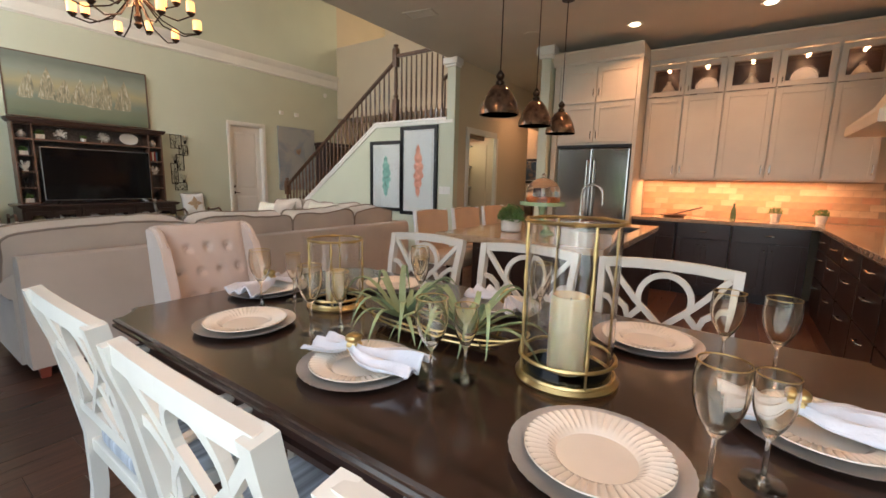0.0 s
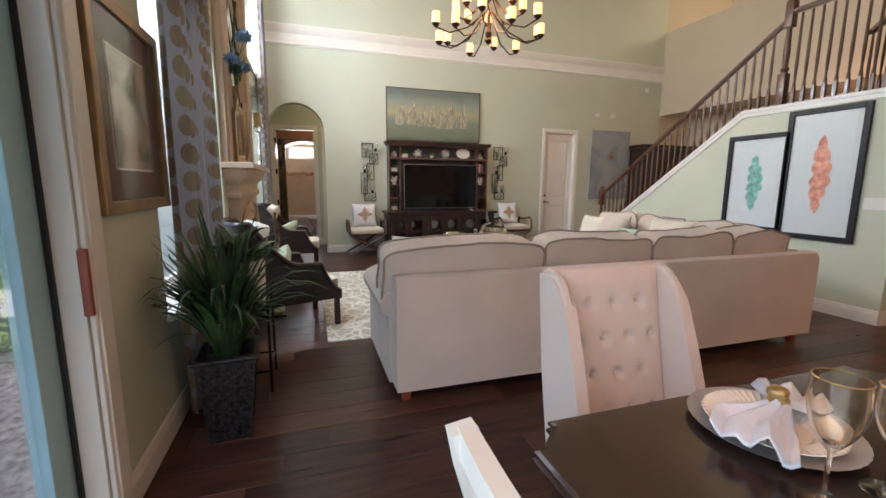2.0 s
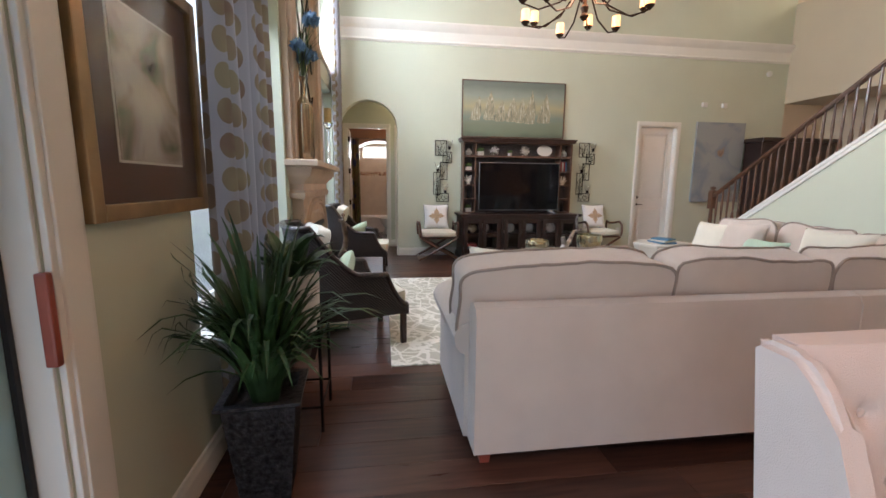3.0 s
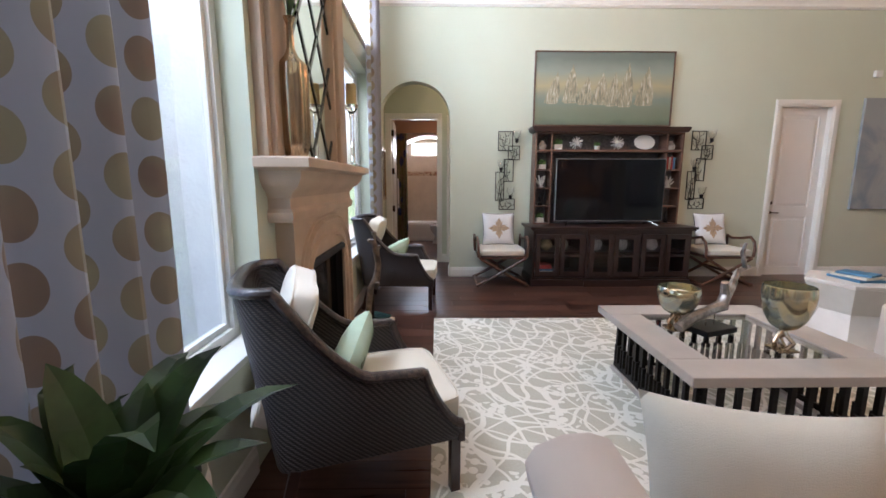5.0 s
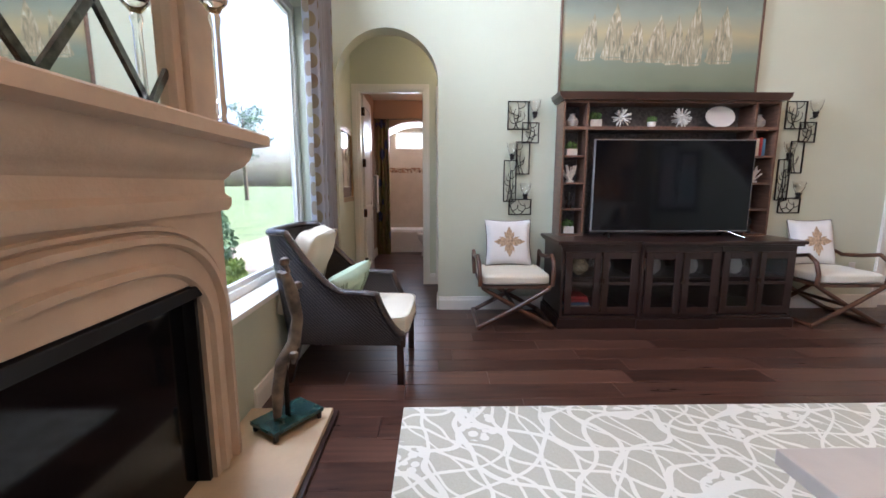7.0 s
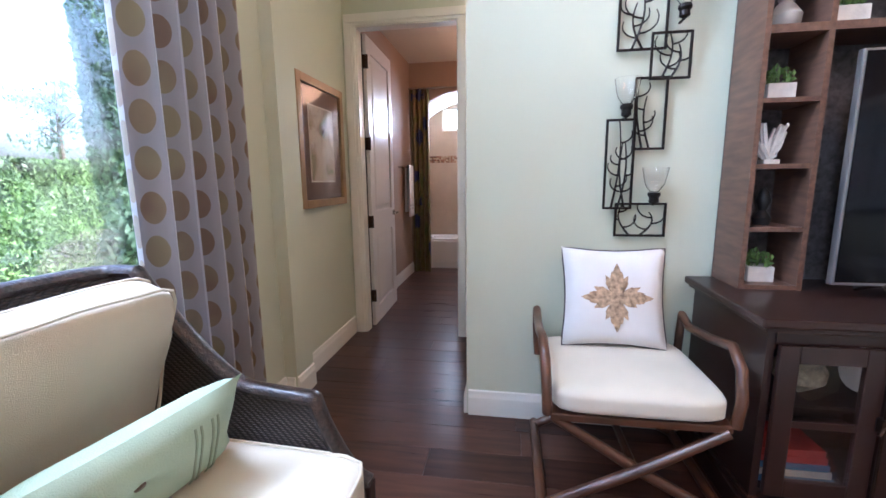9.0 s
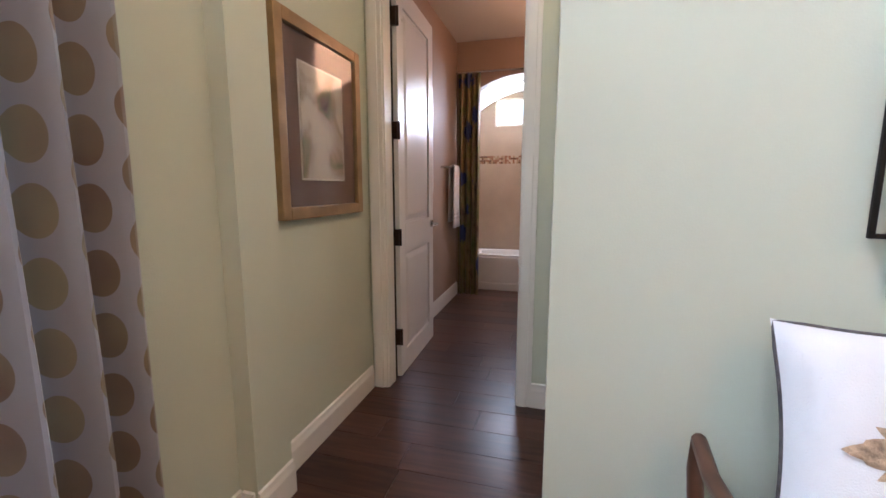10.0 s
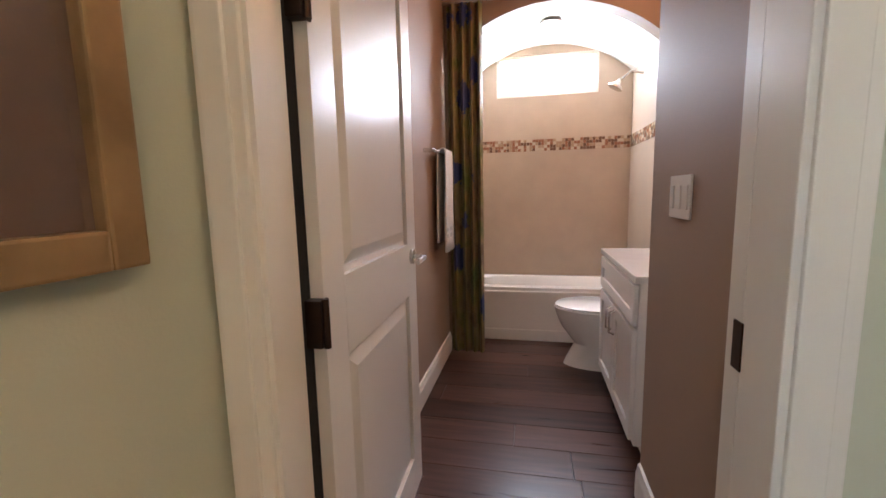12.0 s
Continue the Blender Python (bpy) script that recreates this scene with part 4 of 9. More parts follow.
def small_plant(x, y, z, r, label, square=False):
    s = thing("potted_plant", label, "potted plant", x, y, z)
    bm = mesh()
    if square:
        box(bm, -r * 0.6, r * 0.6, -r * 0.7, r * 0.7, 0, r * 0.9, 0.003)
    else:
        lathe(bm, [(r * 0.5, 0), (r * 0.6, r * 0.45), (r * 0.66, r * 0.9), (r * 0.55, r * 0.9), (r * 0.5, r * 0.6)], 16)
    part("pot", bm, M_POTWHITE, s)
    bm = mesh()
    tuft(bm, 90, r * 0.75, int(abs(y) * 100), r * 0.2)
    bmesh.ops.translate(bm, verts=bm.verts[:], vec=(0, 0, r * 1.1))
    part("leaves", bm, M_LEAF2, s)
    return s


SX = HX + 0.13
starburst(SX, 2.70 - 0.40, 1.82, 0.095, 3)
starburst(SX, 2.70 + 0.17, 1.82, 0.095, 4)
small_plant(SX, 2.70 - 0.66, 1.82, 0.08, "small green plant in a pale wooden box", True)
small_plant(SX, 2.70 - 0.11, 1.82, 0.06, "tiny succulent in a pale pot")
for z, y0 in ((0.818, -0.87), (1.558, -0.87)):
    small_plant(SX, 2.70 + y0, z, 0.072, "small green plant in a square white pot", True)
plate = thing("platter", "scalloped white oval platter leaning on the shelf", "platter", SX - 0.02, 2.70 + 0.55, 1.82 + 0.105)
bm = mesh()
lathe(bm, [(0.0, 0.004), (0.10, 0.0), (0.14, 0.014), (0.145, 0.018), (0.10, 0.01), (0.0, 0.01)], 40, m=Matrix.Rotation(radians(80), 4, "Y") @ Matrix.Diagonal((0.7, 1, 1, 1)), wave=0.02, waves=20)
part("dish", bm, M_PORCELAIN, plate, smooth=True)


def shelf_coral(x, y, z, seed):
    s = thing("branch_coral", "white branching coral on a shelf", "ornament", x, y, z)
    rnd = random.Random(seed)
    bm = mesh()
    box(bm, -0.03, 0.03, -0.03, 0.03, 0, 0.02, 0.003)
    part("base", bm, M_CORAL, s)
    for k in range(22):
        a, b_ = rnd.uniform(-0.075, 0.075), rnd.uniform(0.06, 0.17)
        bm = mesh()
        tube(bm, [(0, 0, 0.015), (rnd.uniform(-0.02, 0.02), a * 0.4, b_ * 0.5), (rnd.uniform(-0.03, 0.03), a, b_)], [0.009, 0.008, 0.006], 5)
        part("branch", bm, M_CORAL, s)


shelf_coral(SX, 2.70 - 0.87, 1.308, 5)
shelf_coral(SX, 2.70 + 0.92, 1.308, 6)
M_GREYJAR = mat("pale grey ceramic", (0.45, 0.42, 0.38), 0.5, scale=20)
for y, z, col in ((-0.87, 1.82, M_GREYJAR), (0.92, 1.82, M_GREYJAR)):
    s = thing("jar", "small rounded ceramic jar on the top shelf", "jar", SX, 2.70 + y, z)
    bm = mesh()
    lathe(bm, [(0.03, 0), (0.055, 0.03), (0.058, 0.06), (0.03, 0.10), (0.02, 0.11), (0.028, 0.125), (0, 0.13)], 20)
    part("body", bm, col, s, smooth=True)
for z, y in ((1.058, -0.87), (0.818, 0.93)):
    s = thing("figurine", "small black sculpture on a shelf", "sculpture", SX, 2.70 + y, z)
    bm = mesh()
    lathe(bm, [(0.03, 0), (0.035, 0.03), (0.015, 0.06), (0.03, 0.10), (0.018, 0.14), (0, 0.16)], 10)
    ob = part("body", bm, M_BLACK, s, smooth=True)
for k, (y, m_) in enumerate(((0.86, M_BOOKR), (0.89, M_BOOKC), (0.92, M_BOOKR), (0.95, M_BOOKB))):
    s = thing("book", "upright hardback book on the shelf", "book", SX, 2.70 + y, 1.558)
    bm = mesh()
    box(bm, -0.07, 0.07, -0.012, 0.012, 0, 0.17 - 0.01 * (k % 2), 0.002)
    part("cover", bm, m_, s)
for k, m_ in enumerate((M_BOOKB, M_BOOKC, M_BOOKB, M_BOOKR, M_BOOKR)):
    s = thing("book", "book lying in a stack inside the cabinet", "book", HX + 0.42, 2.70 - 0.86, 0.136 + k * 0.028)
    bm = mesh()
    box(bm, -0.09, 0.1, -0.13, 0.12 - 0.01 * k, 0, 0.026, 0.002)
    part("cover", bm, m_, s)
s = thing("fan_ornament", "tan woven ball inside the glass cabinet", "ornament", HX + 0.42, 2.70 - 0.84, 0.46)
bm = mesh()
lathe(bm, [(0.02, 0), (0.08, 0.05), (0.085, 0.09), (0.05, 0.15), (0, 0.17)], 16)
part("ball", bm, mat("tan weave", (0.5, 0.4, 0.25), 0.7, scale=40, vary=0.3, bump=0.8), s, smooth=True)
for y in (-0.62, -0.15, 0.2, 0.62):
    s = thing("plate", "white plate standing inside the glass cabinet", "plate", HX + 0.40, 2.70 + y, 0.46 + 0.085)
    bm = mesh()
    lathe(bm, [(0, 0.0), (0.06, 0), (0.085, 0.012), (0.06, 0.008), (0, 0.006)], 24, m=Matrix.Rotation(radians(78), 4, "Y"))
    part("dish", bm, M_PORCELAIN, s)

# ship painting
M_SEA = mat("hazy teal painted sea", (0.30, 0.34, 0.26), 0.55, scale=2.2, dark=(0.11, 0.15, 0.12), detail=8, bump=0.3)


def sea_mat():
    m, nodes, links, shader = node_set("painted sea and sky")
    where = nodes.new("ShaderNodeTexCoord")
    sep = nodes.new("ShaderNodeSeparateXYZ")
    links.new(where.outputs["Generated"], sep.inputs[0])
    n = nodes.new("ShaderNodeTexNoise")
    n.inputs["Scale"].default_value, n.inputs["Detail"].default_value = 6, 8
    links.new(where.outputs["Generated"], n.inputs[0])
    add = nodes.new("ShaderNodeMath")
    add.operation = "MULTIPLY_ADD"
    add.inputs[1].default_value, add.inputs[2].default_value = 0.16, 0.0
    links.new(n.outputs[0], add.inputs[0])
    s = nodes.new("ShaderNodeMath")
    links.new(sep.outputs[2], s.inputs[0])
    links.new(add.outputs[0], s.inputs[1])
    ramp = nodes.new("ShaderNodeValToRGB")
    els = ramp.color_ramp.elements
    els[0].position, els[0].color = 0.0, (0.045, 0.07, 0.055, 1)
    els[1].position, els[1].color = 1.0, (0.16, 0.19, 0.16, 1)
    for p, c in ((0.16, (0.17, 0.20, 0.13, 1)), (0.30, (0.20, 0.23, 0.16, 1)), (0.44, (0.20, 0.25, 0.20, 1)), (0.62, (0.42, 0.36, 0.21, 1)), (0.82, (0.27, 0.31, 0.25, 1))):
        e = els.new(p)
        e.color = c
    links.new(s.outputs[0], ramp.inputs[0])
    links.new(ramp.outputs[0], shader.inputs["Base Color"])
    shader.inputs["Roughness"].default_value = 0.5
    return m


pic = thing("painting", "large painting of white sailing boats on a hazy green sea", "painting", WX, 2.68, 2.155)
bm = mesh()
box(bm, 0.002, 0.034, -0.945, 0.945, 0.016, 0.974)
part("canvas", bm, sea_mat(), pic)
bm = mesh()
frame_bars(bm, "x", -0.965, 0.965, 0, 0.99, 0.002, 0.045, 0.016)
part("frame", bm, M_HUTCHLIP, pic, "thin brown wooden frame")


def sail_mat():
    m, nodes, links, shader = node_set("palette knife sail paint")
    where = nodes.new("ShaderNodeTexCoord")
    stretch = nodes.new("ShaderNodeMapping")
    stretch.inputs["Scale"].default_value = (1, 16, 3)
    links.new(where.outputs["Object"], stretch.inputs[0])
    n = nodes.new("ShaderNodeTexNoise")
    n.inputs["Scale"].default_value, n.inputs["Detail"].default_value, n.inputs["Distortion"].default_value = 2.2, 6, 1.2
    links.new(stretch.outputs[0], n.inputs[0])
    r = nodes.new("ShaderNodeValToRGB")
    els = r.color_ramp.elements
    els[0].position, els[0].color = 0.32, (0.16, 0.17, 0.12, 1)
    els[1].position, els[1].color = 0.72, (0.62, 0.59, 0.48, 1)
    mid = els.new(0.52)
    mid.color = (0.36, 0.32, 0.21, 1)
    links.new(n.outputs[0], r.inputs[0])
    links.new(r.outputs[0], shader.inputs["Base Color"])
    bump = nodes.new("ShaderNodeBump")
    bump.inputs["Strength"].default_value, bump.inputs["Distance"].default_value = 0.8, 0.004
    links.new(n.outputs[0], bump.inputs["Height"])
    links.new(bump.outputs[0], shader.inputs["Normal"])
    shader.inputs["Roughness"].default_value = 0.5
    return m


# each yacht: peak across and up, foot from and to, waterline, all as shares of the canvas
YACHTS = ((0.17, 0.72, 0.07, 0.165, 0.30), (0.27, 0.82, 0.20, 0.31, 0.31), (0.385, 0.66, 0.305, 0.41, 0.29), (0.495, 0.71, 0.41, 0.53, 0.29),
          (0.59, 0.71, 0.51, 0.60, 0.27), (0.685, 0.85, 0.60, 0.71, 0.26), (0.825, 0.80, 0.73, 0.865, 0.28))
bm = mesh()
for k, (px, pz, f0, f1, wz) in enumerate(YACHTS):
    def spot(u, v, d=0.0358):
        return (d, -0.945 + 1.89 * u, 0.016 + 0.958 * v)
    mast = f0 + (f1 - f0) * 0.55
    for n_, (a0, a1, top, d) in enumerate(((f0, mast, pz - 0.03, 0.0357), (mast, f1, pz, 0.0360), (f0 - 0.005, f0 + (f1 - f0) * 0.38, wz + (pz - wz) * 0.48, 0.0364))):
        tip = px + (mast - px) * (0.25 if n_ < 2 else 0.75)
        left, right = [], []
        for i in range(9):
            t = i / 8
            left.append(spot(a0 + (tip - a0) * t - 0.012 * math.sin(math.pi * t), wz + 0.02 + (top - wz) * t, d))
            right.append(spot(a1 + (tip - a1) * t + 0.014 * math.sin(math.pi * t) * (1 + 0.2 * math.sin(7 * t + k)), wz + 0.02 + (top - wz) * t, d))
        for i in range(8):
            bm.faces.new([bm.verts.new(p) for p in (left[i], right[i], right[i + 1], left[i + 1])])
    bm.faces.new([bm.verts.new(p) for p in (spot(f0 - 0.01, wz + 0.018, 0.0362), spot(f0 + 0.02, wz - 0.012, 0.0362), spot(f1 - 0.02, wz - 0.010, 0.0362), spot(f1 + 0.005, wz + 0.012, 0.0362))])
part("painted_sail", bm, sail_mat(), pic, "cream and ochre painted sails", kind="stuff")


# wall sconces
def sconce(y0, z0, flip):
    s = thing("candle_sconce", "tall black iron sconce of branch filled rectangles, three glass cups", "wall sconce", WX, y0, z0, group="candle sconces")
    rects = [(0.03, 0.24, 0.83, 1.10), (0.17, 0.34, 0.70, 0.90), (0.12, 0.26, 0.40, 0.72), (0.0, 0.13, 0.13, 0.54), (0.06, 0.29, 0.0, 0.16)]
    rnd = random.Random(5)
    for k, (a, b, c, d) in enumerate(rects):
        dx = 0.012 + 0.016 * (k % 2)
        bm = mesh()
        frame_bars(bm, "x", a, b, c, d, dx, dx + 0.014, 0.011)
        part("frame", bm, M_BLACKMETAL, s)
        bm = mesh()
        w_, h_ = b - a, d - c
        for i in range(2 + (k == 3)):
            lean = rnd.choice((-1, 1))
            x0 = a + w_ * (0.3 + 0.22 * i)
            stem = [(dx + 0.007, min(b - 0.01, max(a + 0.01, x0 + lean * w_ * 0.22 * math.sin(2.4 * q / 8))), c + 0.008 + (h_ - 0.016) * q / 8 * (1.0 if i == 0 else 0.75)) for q in range(9)]
            tube(bm, stem, [0.0055 - 0.0003 * q for q in range(9)], 5)
            for q in (2, 4, 6):
                sg = 1 if (q // 2 + i) % 2 else -1
                px, pz = stem[q][1], stem[q][2]
                R_ = min(w_, h_) * rnd.uniform(0.28, 0.42)
                hook = []
                for u in range(7):
                    an = u / 6 * rnd.uniform(1.9, 2.1)
                    hook.append((dx + 0.007, min(b - 0.01, max(a + 0.01, px + sg * R_ * math.sin(an))), min(d - 0.01, pz + R_ * (1 - math.cos(an)) * 0.8)))
                tube(bm, hook, [0.0045 - 0.0003 * u for u in range(7)], 5)
        part("branch", bm, M_BLACKMETAL, s)
    for y, z in ((0.285, 0.965), (0.075, 0.57), (0.215, 0.185)):
        bm = mesh()
        tube(bm, [(0.02, y, z - 0.03), (0.07, y, z - 0.03)], 0.006)
        lathe(bm, [(0.008, -0.03), (0.022, -0.02), (0.02, 0.0), (0.028, 0.012), (0.026, 0.024), (0, 0.026)], 14, m=Matrix.Translation((0.07, y, z)))
        cup = part("cup_holder", bm, M_BLACKMETAL, s)
        bm = mesh()
        lathe(bm, [(0.02, 0.027), (0.042, 0.06), (0.05, 0.10), (0.056, 0.135), (0.053, 0.135), (0.047, 0.10), (0.039, 0.062), (0.016, 0.03)], 20, m=Matrix.Translation((0.07, y, z)))
        part("glass_cup", bm, M_GLASS, cup, "clear glass cup", smooth=True)
    return s


sconce(1.205, 0.985, 1)
sconce(3.95, 1.0, 1)


# bench chairs with crossed legs
M_BENCHWOOD = mat("rubbed brown bench wood", (0.10, 0.042, 0.022), 0.3, scale=7, vary=0.3, coat=0.3)


def cross_chair(x, y):
    s = thing("cross_leg_chair", "brown wooden chair with crossed legs, scrolled arms and cream seat", "chair", x, y, 0, group="cross leg chairs")
    W, DD = 0.33, 0.27
    bm = mesh()
    cushion(bm, 0.60, 0.62, 0.11, m=Matrix.Translation((0, 0, 0.455)), puff=0.3, power=6)
    part("seat", bm, M_IVORY, s, "cream upholstered seat", smooth=True)
    bm = mesh()
    box(bm, -0.28, 0.28, -0.31, 0.31, 0.375, 0.405, 0.006)
    part("seat_frame", bm, M_BENCHWOOD, s)
    for fx in (-DD, DD):
        for sg in (-1, 1):
            bm = mesh()
            tube(bm, [(fx + sg * 0.012, -sg * W, 0.022), (fx + sg * 0.012, 0, 0.20), (fx + sg * 0.012, sg * W * 0.9, 0.38)], [0.02, 0.022, 0.018], 10)
            part("leg", bm, M_BENCHWOOD, s, smooth=True)
    for sg in (-1, 1):
        bm = mesh()
        tube(bm, [(-DD - 0.02, sg * W, 0.022), (DD + 0.02, sg * W, 0.022)], 0.021, 10)
        part("foot_rail", bm, M_BENCHWOOD, s, smooth=True)
        bm = mesh()
        arm = [(DD, sg * 0.32, 0.40), (DD + 0.01, sg * 0.325, 0.50), (DD - 0.02, sg * 0.33, 0.60), (DD - 0.10, sg * 0.335, 0.655), (0.0, sg * 0.335, 0.62), (-0.18, sg * 0.33, 0.60), (-DD, sg * 0.33, 0.63), (-DD - 0.01, sg * 0.33, 0.55), (-DD, sg * 0.32, 0.40)]
        tube(bm, arm, 0.019, 10)
        part("arm", bm, M_BENCHWOOD, s, smooth=True)
    bm = mesh()
    tube(bm, [(-DD, 0, 0.2), (DD, 0, 0.2)], 0.016, 10)
    part("stretcher", bm, M_BENCHWOOD, s)
    p = thing("throw_pillow", "white square pillow with a tan embroidered cross on the seat", "pillow", x - 0.19, y, 0.725, group="embroidered pillows", ry=-14)
    bm = mesh()
    pillow(bm, 0.46, 0.46, 0.15, m=Matrix.Rotation(radians(90), 4, "Y"))
    part("cover", bm, M_WHITEFAB, p, smooth=True)
    bm = mesh()
    pts = []
    n = 96
    for i in range(n):
        a = 2 * math.pi * i / n
        rr = 0.098 + 0.030 * math.cos(4 * a) + 0.015 * math.cos(12 * a) + 0.008 * math.cos(28 * a)
        pts.append((0.0755, rr * math.sin(a), rr * math.cos(a)))
    mid = bm.verts.new((0.0805, 0, 0))
    ring = [bm.verts.new(q) for q in pts]
    inner = [bm.verts.new((0.0795, q[1] * 0.55, q[2] * 0.55)) for q in pts]
    for i in range(n):
        j = (i + 1) % n
        bm.faces.new((ring[i], ring[j], inner[j], inner[i]))
        bm.faces.new((inner[i], inner[j], mid))
    part("embroidery", bm, mat("tan raised embroidery", (0.50, 0.35, 0.22), 0.8, scale=60, vary=0.3, bump=1.0, fine=200) if not bpy.data.materials.get("tan raised embroidery") else bpy.data.materials["tan raised embroidery"], p, "tan embroidery")
    bm = mesh()
    loop = []
    for i in range(40):
        a = 2 * math.pi * i / 40
        k = (abs(math.cos(a)) ** 30 + abs(math.sin(a)) ** 30) ** (-1 / 30)
        u, v = k * math.cos(a), k * math.sin(a)
        loop.append((0, 0.231 * u * (1 - 0.09 * (1 - v * v)), 0.231 * v * (1 - 0.09 * (1 - u * u))))
    tube(bm, loop, 0.004, 6, closed=True)
    part("piping", bm, M_MESHBACK, p, "thin grey piping")


cross_chair(-8.02, 1.245)
cross_chair(-8.02, 4.27)

# ---- fireplace ----

FX0, FX1 = -6.0, -4.60
fire = thing("fireplace", "cast stone fireplace with an arched moulding, deep mantel and black firebox", "fireplace", kind="structure")
FY = WY + 0.10
FBX0, FBX1, FBZ = -5.80, -4.83, 0.905
bm = mesh()
box(bm, FX0, FBX0, WY, FY, 0.05, 1.15)
box(bm, FBX1, FX1, WY, FY, 0.05, 1.15)
box(bm, FBX0, FBX1, WY, FY, FBZ, 1.15)
box(bm, FX0, FX1, WY, FY, 1.15, 1.17)
part("surround", bm, M_STONE, fire)
bm = mesh()
for w0, w1, grow, out in ((0.03, 0.075, 0.0, 0.022), (0.13, 0.17, 0.10, 0.028), (0.175, 0.20, 0.145, 0.014)):
    n = 26
    mid, half = (FBX0 + FBX1) / 2, (FBX1 - FBX0) / 2
    def curve(off):
        pts = [(mid - half - off, 0.06)]
        for i in range(n + 1):
            a = math.pi * i / n
            k = 3.0
            c_, s_ = math.cos(a), math.sin(a)
            pts.append((mid - (half + off) * math.copysign(abs(c_) ** (2 / k), c_), 0.66 + (0.30 + off) * abs(s_) ** (2 / 2.4)))
        pts.append((mid + half + off, 0.06))
        return pts
    A, B = curve(w0), curve(w1)
    rows = []
    for p, q in zip(A, B):
        c_ = ((p[0] + q[0]) / 2, (p[1] + q[1]) / 2)
        rows.append([bm.verts.new((p[0], FY - 0.004, p[1])), bm.verts.new((p[0] * 0.75 + q[0] * 0.25, FY + out, p[1] * 0.75 + q[1] * 0.25)),
                     bm.verts.new((p[0] * 0.25 + q[0] * 0.75, FY + out, p[1] * 0.25 + q[1] * 0.75)), bm.verts.new((q[0], FY - 0.004, q[1]))])
    for a, b in zip(rows, rows[1:]):
        for i in range(3):
            bm.faces.new((a[i], a[i + 1], b[i + 1], b[i]))
part("moulding", bm, M_STONE, fire, smooth=True)


def shelf_profile(bm, prof, x0, x1, y0):
    """A moulding whose profile (outset, z) returns round both ends."""
    rows = []
    for d, z in prof:
        rows.append([bm.verts.new(p) for p in ((x0 - d, y0, z), (x0 - d, y0 + 0.10 + d, z), (x1 + d, y0 + 0.10 + d, z), (x1 + d, y0, z))])
    for a, b in zip(rows, rows[1:]):
        for i in range(3):
            bm.faces.new((a[i], a[i + 1], b[i + 1], b[i]))
        bm.faces.new((a[3], a[0], b[0], b[3]))
    bm.faces.new(rows[0])
    bm.faces.new(rows[-1])


bm = mesh()
prof = [(0.0, 1.17), (0.022, 1.172), (0.034, 1.195), (0.034, 1.225), (0.016, 1.245), (0.016, 1.30), (0.030, 1.315), (0.040, 1.335), (0.075, 1.355), (0.098, 1.39), (0.108, 1.425), (0.108, 1.44), (0.15, 1.45), (0.165, 1.455), (0.165, 1.497), (0.155, 1.505)]
shelf_profile(bm, prof, FX0, FX1 + 0.06, WY)
part("mantel", bm, M_STONE, fire, smooth=True)
bm = mesh()
box(bm, FBX0 + 0.001, FBX1 - 0.001, WY - 0.3, WY - 0.28, 0.05, FBZ)
box(bm, FBX0, FBX0 + 0.02, WY - 0.28, FY - 0.02, 0.05, FBZ)
box(bm, FBX1 - 0.02, FBX1, WY - 0.28, FY - 0.02, 0.05, FBZ)
box(bm, FBX0 + 0.02, FBX1 - 0.02, WY - 0.28, FY - 0.02, FBZ - 0.02, FBZ)
part("firebox", bm, M_BLACK, fire, "black metal firebox")
bm = mesh()
box(bm, FBX0 + 0.02, FBX1 - 0.02, FY - 0.075, FY - 0.07, 0.055, FBZ - 0.06)
part("glass_door", bm, M_SCREEN, fire, "dark glass front")
bm = mesh()
box(bm, FBX0 + 0.01, FBX1 - 0.01, FY - 0.07, FY + 0.012, FBZ - 0.055, FBZ - 0.008, 0.006)
part("hood", bm, M_BLACK, fire, "black metal hood strip")
hearth = mesh()
box(hearth, -6.36, -4.46, WY + 0.001, -0.045, 0.0, 0.05, 0.006)
tagged(part("hearth", hearth, M_HEARTH, label="honed tan limestone hearth slab"), category="hearth")
hearth = mesh()
box(hearth, -6.385, -4.435, WY + 0.001, -0.02, 0.0, 0.02, 0.003)
tagged(part("hearth_edge", hearth, M_DARKWOOD, label="dark wooden edging strip round the hearth"), category="hearth trim")

over = thing("overmantel_mirror", "tall clear mirror crossed by dark diamond strips over the mantel", "mirror", -5.30, WY, 1.50)
MH = 2.35
for s in (-1, 1):
    bm = mesh()
    xc = s * 0.70
    box(bm, xc - 0.16, xc + 0.16, 0, 0.055, 0.0, MH, 0.004)
    box(bm, xc - 0.115, xc + 0.115, 0.05, 0.085, 0.0, MH, 0.012)
    part("pilaster", bm, M_STONE, over)
bm = mesh()
box(bm, -0.54, 0.54, 0.0, 0.02, 0.0, MH)
part("mirror_glass", bm, M_MIRROR, over, "clear silver mirror")
bm = mesh()
box(bm, -0.86, 0.86, 0, 0.12, MH, MH + 0.16, 0.02)
part("cornice", bm, M_STONE, over)
M_BEVEL = mat("dark antiqued mirror strip", (0.12, 0.12, 0.11), 0.12, 1.0, scale=30, vary=0.3)
